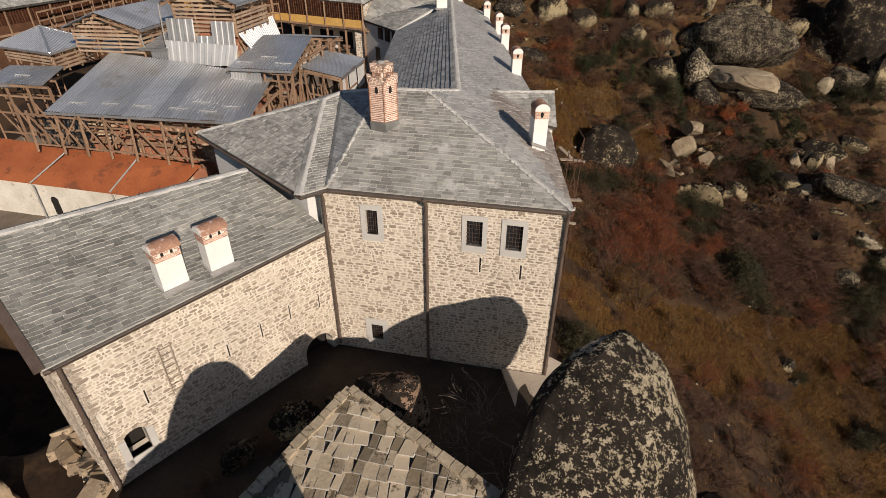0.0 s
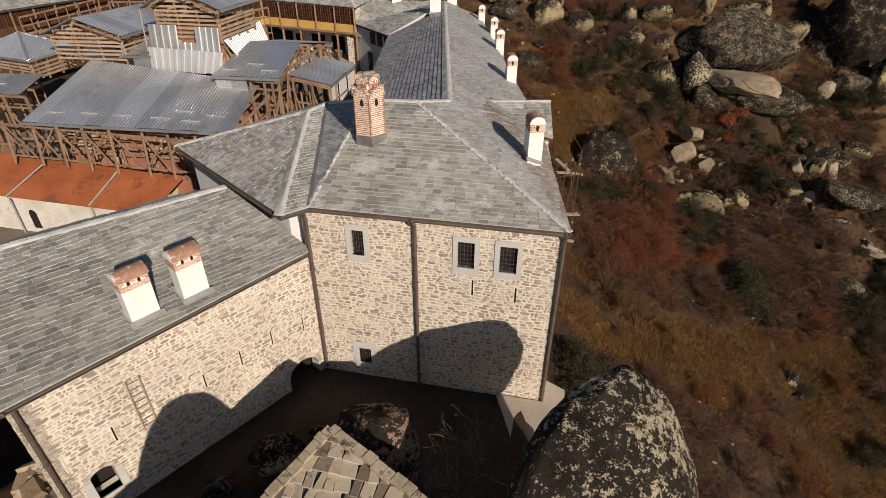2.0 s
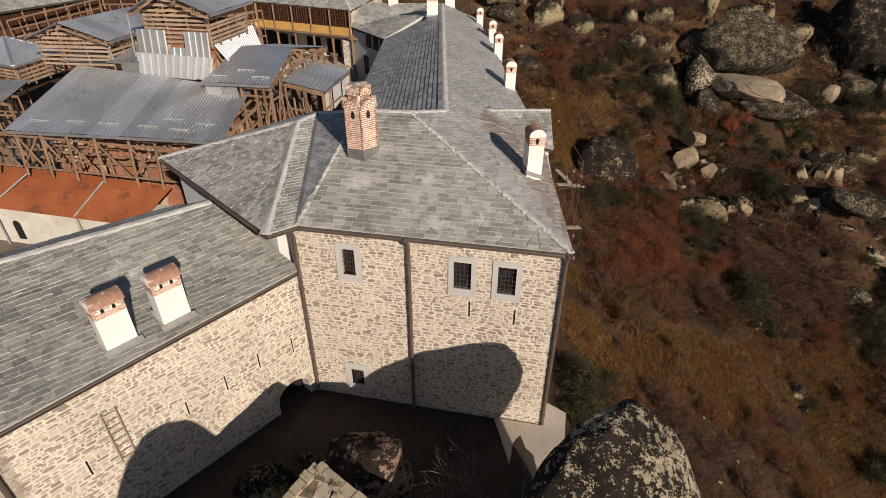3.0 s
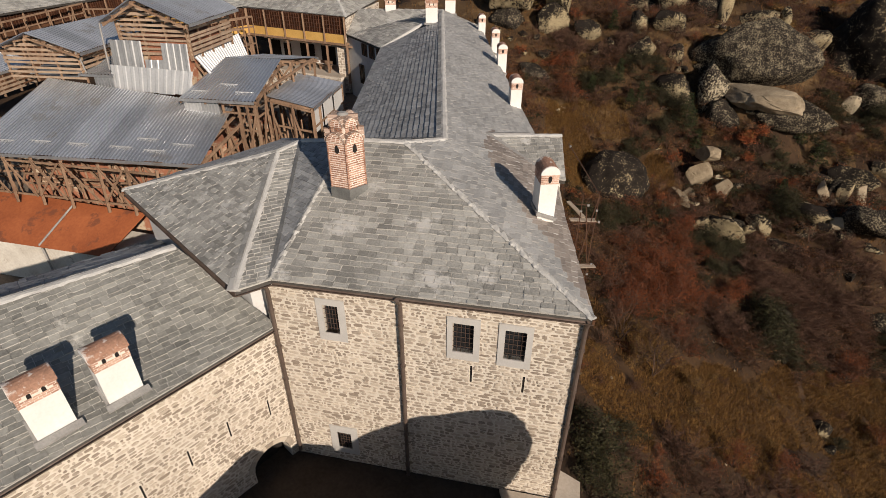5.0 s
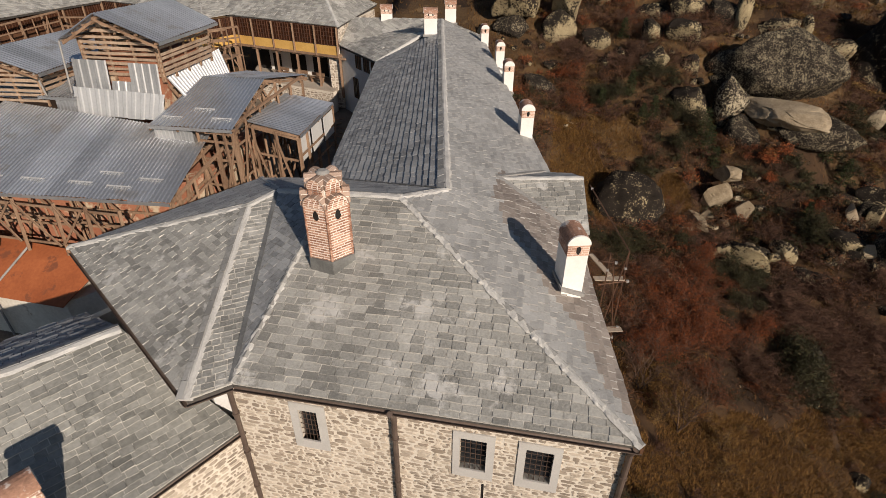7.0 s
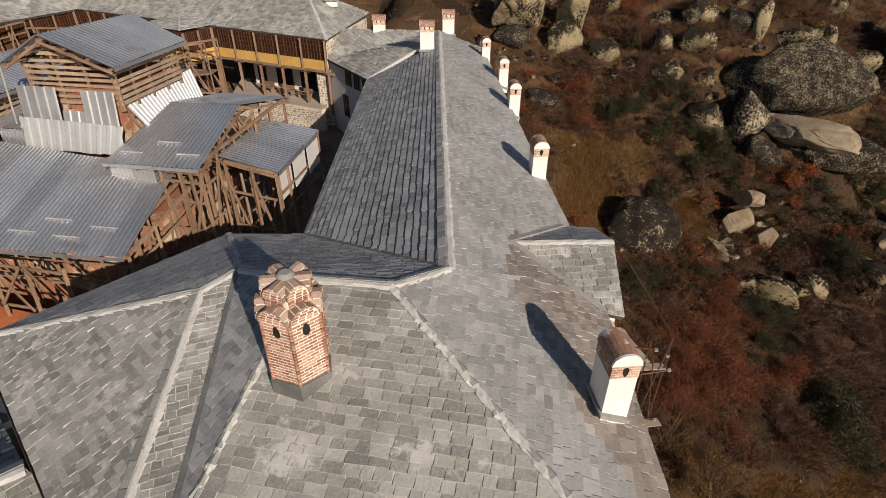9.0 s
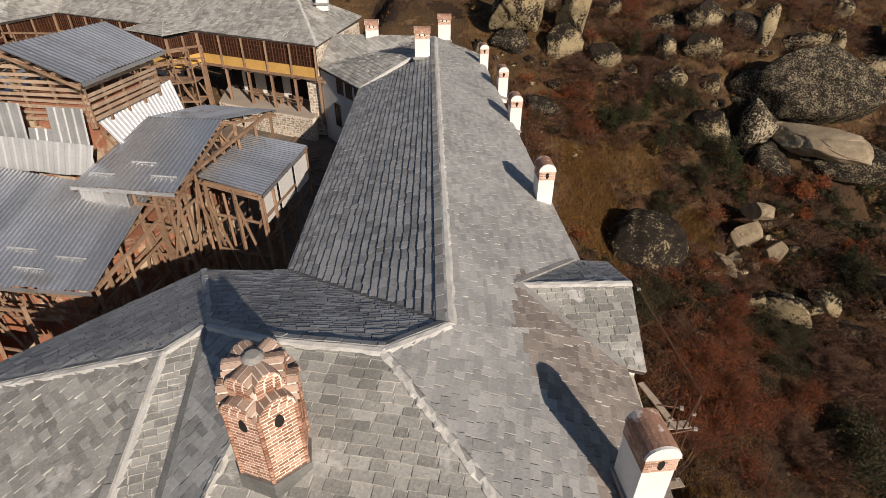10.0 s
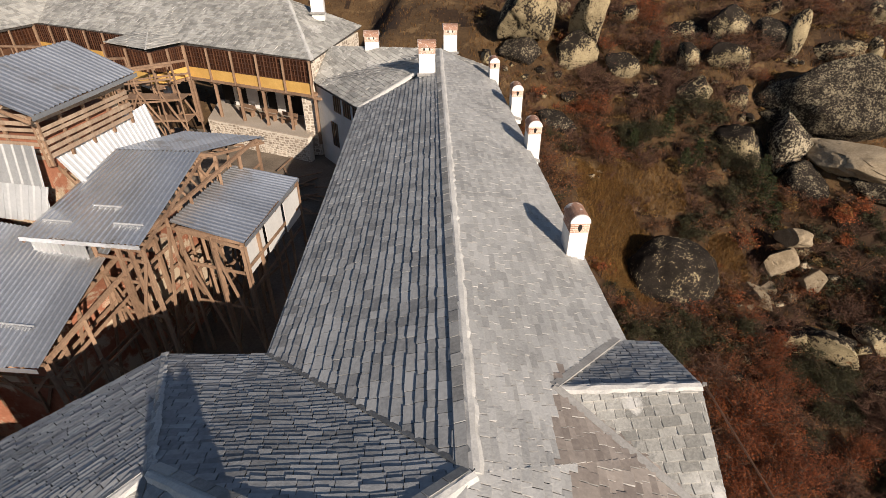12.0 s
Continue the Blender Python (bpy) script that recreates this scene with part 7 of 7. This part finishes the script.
# where the slope is golden grass, russet thicket, leafless brown thicket or dark evergreen scrub
GOLD = [(9.7, 31.6, 2.6), (11.8, 30.3, 2.6), (10.7, 27.8, 2.6), (16.1, 31.5, 3), (19.8, 33.6, 3), (24.3, 34.7, 3), (28.6, 36.5, 2.5), (24.1, 27.2, 4), (28.5, 28.1, 4), (27.7, 32.7, 3.5), (15.3, 29.1, 3), (4.4, 56.7, 2.4), (6.9, 56.6, 2.2), (3.5, 53, 2.6), (4.2, 51.3, 2.6), (2.1, 43.2, 1.8), (2.6, 49.9, 2.6), (12.1, 52.4, 1.6), (0.9, 56, 2), (7.0, 25.5, 2.4), (5.6, 27.5, 2.4), (5.4, 32.5, 1.6), (6.4, 48.6, 1.4)]
RUSSET = [(11.8, 34.2, 1.8), (8.2, 34.4, 1.4), (10.6, 40.1, 3), (13.3, 42.9, 2.2), (12.5, 38.5, 2.5), (9.5, 37.4, 2.4), (17.2, 40.3, 1.8), (26, 38.7, 2), (12.5, 47.5, 1.8), (12.5, 43.7, 2), (13.6, 45.5, 2), (2.6, 63, 2), (2.6, 58.8, 2), (15.4, 66, 1.5), (6.7, 73.1, 2.5), (18.4, 28.2, 1.6), (19.3, 26.3, 1.6), (14.5, 26.2, 1.8), (21.5, 24.0, 2.0)]
DARK = [(15.5, 44.4, 1.8), (17, 44.1, 1.6), (19.5, 38.5, 2.4), (13.8, 58.8, 2), (12.1, 56.2, 2), (22.4, 50.1, 2.2), (25.1, 58.8, 2.5), (28.5, 62, 2), (33.5, 62.6, 2.5), (36.3, 63.9, 2.5), (30.5, 40.9, 2.5), (32.9, 42.8, 2.5), (11.9, 46.4, 1.8), (23.6, 55.6, 2.2), (4.4, 60.5, 1.6), (6.6, 60.8, 1.6), (12.1, 59.4, 1.8), (10.2, 62.7, 2), (9.1, 53.5, 1.6), (6.7, 44, 1.8), (8.6, 45.5, 1.6), (14.2, 44, 1.6), (15.9, 43.5, 1.6), (-1.5, 58.4, 1.5), (5.2, 20, 2.2)]
HAZE = [(19, 42.8, 3), (22.3, 44.7, 2.8), (26.3, 46, 2.5), (20.9, 41.9, 3), (25.6, 42.1, 3), (23.3, 40.1, 2.5), (15.4, 37.6, 2.5), (28.1, 44.6, 2.5), (1.5, 66, 2.5), (8, 64, 2.5), (7, 70, 3), (11.5, 22.5, 2.2), (16.0, 22.0, 2.4), (12.6, 18.4, 2.4)]


def belt(x, y):
    """What grows here: g golden grass, r russet, h leafless thicket, d dark scrub, or nothing special."""
    wob = 1 + 0.55 * noise.noise(Vector((x * 0.3, y * 0.3, 60.0)))
    for mark, blobs in (("g", GOLD), ("r", RUSSET), ("d", DARK), ("h", HAZE)):
        for a, b, c in blobs:
            if (x - a) ** 2 + (y - b) ** 2 < (c * wob) ** 2:
                return mark
    return ""


# dry turf under the golden grass and over the upper slope
for f in ground.data.polygons:
    x, y, z = f.center
    if f.material_index == 0 and 14 < y < 130 and -60 < x < 60 and (belt(x, y) == "g" or (y > 57 and noise.noise(Vector((x * 0.25, y * 0.25, 9.0))) > -0.3)):
        f.material_index = 3 if y > 45 else 4


def on_rock(x, y):
    return any((x - a) ** 2 + ((y - b) / 0.6) ** 2 < (0.9 * c) ** 2 for a, b, z, c, d, m in HILL_ROCKS)


def free_spot(x, y, off=1.6):
    edge = 3.4 - 0.2455 * max(0.0, y - 16)
    return x > edge + off and (y < 57 or x > -12 + 0.0 * y) and not (x < -3.5 and y < 60)


rng = random.Random(21)
# loose belts of different growth along the slope; the nearest three hundred are single plants
MIXES = {"g": (4, 5, 0, 10), "r": (2, 3, 2, 3, 0, 1, 10), "h": (10, 11, 10, 11, 0), "d": (6, 7, 6, 7, 0), "": (0, 1, 10, 11, 0, 1, 4, 2, 6, 7)}
KEEP = {"g": 0.22, "r": 0.95, "h": 0.95, "d": 0.95, "": 0.85}
spots = []
while len(spots) < 2500:
    x, y = rng.uniform(-14, 46), rng.uniform(13, 96)
    if rng.random() < 0.6:
        x, y = rng.uniform(-4, 36), rng.uniform(32, 76)
    if not free_spot(x, y) or on_rock(x, y) or (x - 5.2) ** 2 + (y - 7.3) ** 2 < 36:
        continue
    mark = belt(x, y)
    thin = 0.5 if noise.noise(Vector((x * 0.10, y * 0.10, 5.0))) < -0.22 else 1.0
    if rng.random() > KEEP[mark] * thin * (0.8 if y < 34 else 1.0):
        continue
    kind = rng.choice(MIXES[mark] if mark or y < 58 else (0, 1, 4, 5, 10, 11, 10, 11, 2))
    if kind in (2, 3) and y > 48 and rng.random() < 0.5:
        kind = rng.choice((0, 1, 4))
    spots.append((kind, x, y, rng.uniform(0.5, 1.35) * (0.7 if kind in (6, 7) else 0.6 if mark == "g" else 1.0), rng.uniform(0, 6.28)))
# low yellow tufts in the grass
while len(spots) < 2800:
    x, y = rng.uniform(2, 40), rng.uniform(16, 60)
    if free_spot(x, y) and not on_rock(x, y):
        spots.append((rng.choice((4, 5, 4, 3, 0)), x, y, rng.uniform(0.25, 0.55), rng.uniform(0, 6.28)))
spots.sort(key=lambda q: q[2])
for q in spots[:215]:
    plant(*q)
rest = {}
for kind, x, y, sc2, turn in spots[215:]:
    nm, lb, (pair,), mat = KINDS[kind]
    if y > 44:
        pair = FAR_KINDS[kind]
    m = np.array(Matrix.Translation((x, y, ground_z(x, y))) @ Matrix.Rotation(turn, 4, "Z") @ Matrix.Diagonal((sc2, sc2, sc2 * 0.95, 1)))
    for key, me in (("twig_haze" if mat == "twig_haze" else "twig", pair[0]), (mat, pair[1])):
        co = np.empty(len(me.vertices) * 3)
        me.vertices.foreach_get("co", co)
        co = co.reshape(-1, 3) @ m[:3, :3].T + m[:3, 3]
        acc = rest.setdefault(key, [[], [], 0])
        acc[0].append(co)
        acc[1].extend([[i + acc[2] for i in p.vertices] for p in me.polygons])
        acc[2] += len(co)
for key, (cos, faces, total) in rest.items():
    me = bpy.data.meshes.new("undergrowth")
    me.from_pydata(np.concatenate(cos).tolist(), [], faces)
    me.materials.append(M[key])
    tagged(new("undergrowth", me), "dense autumn thicket on the far slope", "undergrowth", kind="stuff")
for kind, x, y, s in ((6, 4.9, 17.6, 0.9), (7, 5.7, 19.4, 1.1), (6, 5.0, 21.6, 0.9), (7, 6.4, 17.6, 1.0), (6, 4.6, 36.5, 0.8), (10, -8.2, 8.4, 0.55), (0, -7.6, 9.3, 0.6), (11, -9.3, 7.2, 0.5), (0, -8.9, 9.0, 0.45), (10, -7.0, 11.6, 0.4), (0, -10.0, 6.2, 0.5)):
    plant(kind, x, y, s, x * 3)
for kind, x, y, s in ((2, 10.6, 40.0, 1.3), (3, 12.4, 41.2, 1.4), (2, 17.0, 40.3, 1.2), (8, 17.8, 41.0, 0.6), (3, 11.6, 38.6, 1.1), (2, 9.4, 38.4, 1.0), (4, 8.8, 33.0, 1.0), (8, 10.0, 36.4, 0.6), (5, 5.2, 33.0, 1.1), (2, 8.4, 30.6, 0.9), (3, 11.2, 31.6, 0.8), (5, 12.4, 28.6, 0.9)):
    plant(kind, x, y, s, x * 5)
# the tall bushes that stand out of each belt
for mark, blobs, share in ((12, RUSSET, 0.40), (16, DARK, 0.50), (18, HAZE, 0.36)):
    for k, (x, y, c) in enumerate(blobs):
        if not on_rock(x, y) and free_spot(x, y, 1.2):
            plant(mark + k % 2, x, y, share * c, x * 7 + k)
# the dark bushes near (27.5, 29) are added to stand in for a shadow
for kind, x, y, s in ((12, 10.2, 35.4, 1.0), (13, 11.8, 36.6, 1.15), (12, 13.4, 37.6, 0.9), (13, 8.8, 34.2, 0.8), (14, 8.6, 29.8, 0.9), (15, 10.6, 31.0, 1.0), (14, 12.6, 30.2, 0.7), (17, 19.2, 36.8, 1.3), (16, 19.0, 39.2, 1.2), (16, 27.5, 29.0, 0.9), (17, 29.4, 29.6, 1.1), (13, 27.0, 33.8, 0.7), (19, 29.6, 34.4, 0.9), (16, 22.8, 49.7, 1.1), (17, 24.0, 32.6, 0.5), (14, 24.0, 24.6, 0.6), (19, 26.2, 25.4, 0.7), (12, 22.0, 26.8, 0.5), (18, 20.0, 22.6, 0.6), (14, 29.5, 26.0, 0.6)):
    plant(kind, x, y, s, x * 5)
for x, y, s in ((19.8, 55.6, 1.3), (20.9, 56.2, 1.1), (20.0, 54.6, 0.9)):
    plant(8, x, y, s, x)


def young_pine(x, y, h, seed):
    """A small conifer: a thin trunk with whorls of drooping boughs set with short needles."""
    rng = random.Random(seed)
    ob = thing("young_pine", (x, y, ground_z(x, y) - 0.05), "small dark green conifer among the brush", "tree", "young conifers")
    tr, nd = MB(), MB()
    tr.tube([(0, 0, -0.1), (0.02 * h, 0, h * 0.5), (0, 0, h)], [0.05, 0.035, 0.01], 6)
    z = 0.12 * h
    while z < h:
        reach = 0.30 * h * (1 - z / h) ** 0.8 + 0.06
        a0 = rng.uniform(0, 6.28)
        for k in range(7):
            a = a0 + k * 0.9 + rng.uniform(-0.25, 0.25)
            l = reach * rng.uniform(0.7, 1.2)
            p0, p1 = Vector((0, 0, z)), Vector((math.cos(a) * l, math.sin(a) * l, z + l * rng.uniform(-0.1, 0.35)))
            tr.tube([p0, p1], [0.014, 0.004], 3, caps=False)
            for j in range(34):
                q = p0.lerp(p1, rng.uniform(0.2, 1.05))
                u = (p1 - p0).normalized() * rng.uniform(0, 0.8) + Vector((rng.gauss(0, 0.6), rng.gauss(0, 0.6), rng.gauss(0.25, 0.5)))
                u = u.normalized() * rng.uniform(0.08, 0.17)
                w = u.cross(Vector((rng.gauss(0, 1), rng.gauss(0, 1), rng.gauss(0, 1)))).normalized() * 0.025
                nd.add([q - w, q + w, q + u], [(0, 1, 2)])
        z += h * 0.075
    for nm, mb, mt in (("trunk", tr, "twig"), ("crown", nd, "pine")):
        part_local(nm, mb, M[mt], ob)


for k, (x, y, h) in enumerate(((8.9, 58.2, 2.2), (9.9, 58.8, 2.6), (14.7, 56.4, 3.4), (14.3, 57.4, 3.8), (15.4, 55.8, 2.2), (7.0, 68.0, 2.2), (7.8, 61.2, 2.6), (5.2, 59.8, 2.0), (22.3, 51.2, 2.6), (26.5, 56.4, 2.8), (25.0, 57.6, 2.2))):
    young_pine(x, y, h, 80 + k)

gr, gold = MB(), MB()
rng = random.Random(33)
n = 0
while n < 140000:
    near = n > 66000
    x, y = rng.uniform(-18, 42), rng.uniform(12, 92)
    if n < 9000:
        x, y = rng.uniform(6, 30), rng.uniform(12, 28)
    if near:
        x, y = rng.uniform(1, 33), rng.uniform(15, 60)
        if belt(x, y) != "g" or not free_spot(x, y + 0.6, 0.4):
            continue
    elif rng.random() < 0.12 and n > 9000:
        x, y = rng.uniform(-60, -4), rng.uniform(61, 110)
    elif rng.random() > 1.3 - (y - 12) / 110 or not free_spot(x, y + 0.6, 0.4):
        continue
    p = Vector((x, y, ground_z(x, y) - 0.03))
    if noise.noise(Vector((x * 0.2, y * 0.2, 2.0))) < -0.28 and rng.random() < 0.6:
        continue
    h = rng.uniform(0.10, 0.36) * (0.8 + min(1.0, max(0.0, (y - 25) / 30)) * 0.7)
    a = rng.uniform(0, 6.28)
    mark = belt(x, y)
    if mark == "d" and rng.random() < 0.6:
        continue
    for j in range(3):
        a2 = a + rng.uniform(-1.4, 1.4)
        d = Vector((math.cos(a2), math.sin(a2), 0))
        w = Vector((-d.y, d.x, 0)) * rng.uniform(0.007, 0.014 if near else 0.024)
        (gold if mark == "g" else gr).add([p - w, p + w, p + d * h * rng.uniform(0.3, 0.9) + Vector((0, 0, h))], [(0, 1, 2)])
    n += 1
tagged(new("dry_grass", gr.mesh("dry_grass", [M["grass"]])), "dry golden-brown grass tufts over the slope", "grass", kind="stuff")

tagged(new("dry_grass", gold.mesh("dry_grass", [M["grass_gold"]])), "bright golden dry grass in the clearings", "grass", kind="stuff")


def bare_tree(at, h, seed, label, bark="twig"):
    ob = thing("bare_tree", at, label, "tree")
    rng = random.Random(seed)
    trunk, twigs = MB(), MB()

    def grow(p, d, l, r, lev):
        q = p + d * l
        m = p.lerp(q, 0.5) + Vector((rng.gauss(0, 0.05), rng.gauss(0, 0.05), 0)) * l
        (trunk if lev < 2 else twigs).tube([p, m, q], [r, r * 0.85, r * 0.65], 5 if lev < 2 else 3, caps=False)
        if lev >= 5:
            return
        for k in range(rng.choice((2, 3, 3)) if lev < 4 else 3):
            n2 = (d + Vector((rng.gauss(0, 0.5), rng.gauss(0, 0.5), rng.gauss(0.12, 0.25)))).normalized()
            grow(p.lerp(q, rng.uniform(0.55, 1.0)), n2, l * rng.uniform(0.6, 0.85), r * 0.6, lev + 1)

    for k in range(4):
        a = k * 1.6 + rng.uniform(-0.3, 0.3)
        grow(Vector((0, 0, -0.1)), Vector((math.cos(a) * 0.45, math.sin(a) * 0.45, 1)).normalized(), h * 0.3, 0.045, 0)
    for nm, mb in (("trunk", trunk), ("branchwork", twigs)):
        o2 = new(nm, mb.mesh(nm, [M[bark]]))
        o2.parent = ob
    return ob


bare_tree((2.3, 9.4, 0.0), 7.0, 5, "small leafless tree with pale twigs in the yard", "twig_pale")
bare_tree((9.7, 29.7, ground_z(9.7, 29.7)), 5.4, 6, "leafless hillside tree with fine twigs")
bare_tree((7.6, 31.4, ground_z(7.6, 31.4)), 4.4, 7, "leafless hillside tree with fine twigs")

# ---- tube scaffold on the east wall ----
ts = thing("tube_scaffold", (3.2, 24, -1), "rusty steel tube scaffold with planks against the wall", "scaffold")
M["tube"] = surf("tube", (0.06, 0.032, 0.022), (0.15, 0.08, 0.05), 4, 20, 0.6, 0.1, metal=0.4, rand=0.2)
for p, q in [((3.25, 24.3, -2), (3.25, 24.3, 8.9)), ((3.95, 24.7, -2), (3.95, 24.7, 8.8)), ((3.95, 24.7, 8.8), (3.45, 24.4, 5.2)), ((3.45, 24.4, 8.3), (4.05, 24.7, 4.4)), ((2.9, 24.6, 8.3), (3.6, 24.6, 8.3)), ((3.95, 24.7, 8.8), (2.5, 28.4, 9.6)), ((3.0, 24.2, 5.3), (4.2, 24.6, 5.3)), ((3.0, 24.2, 7.5), (4.2, 24.7, 7.5)), ((3.5, 20.4, -2), (3.5, 20.4, 6.4)), ((3.25, 24.3, 4.6), (3.5, 20.4, 6.2))]:
    mb = MB()
    mb.tube([p, q], 0.024, 6)
    pipe = part("tube", mb, M["tube"], ts)
    mb = MB()
    c = Vector(p).lerp(Vector(q), 0.93)
    mb.box(c, (0.09, 0.09, 0.08))
    part("coupler", mb, M["cement"], pipe)
for p, q, w in [((2.85, 24.4, 7.62), (3.98, 24.8, 7.50), 0.26), ((2.75, 25.9, 7.75), (3.45, 24.75, 7.60), 0.2), ((3.3, 24.15, 5.36), (4.27, 24.56, 5.26), 0.3), ((3.3, 20.5, 6.0), (3.9, 20.4, 6.0), 0.2)]:
    mb = MB()
    mb.beam(p, q, w, 0.04)
    part("plank", mb, M["plank"], ts, "weathered scaffold plank")
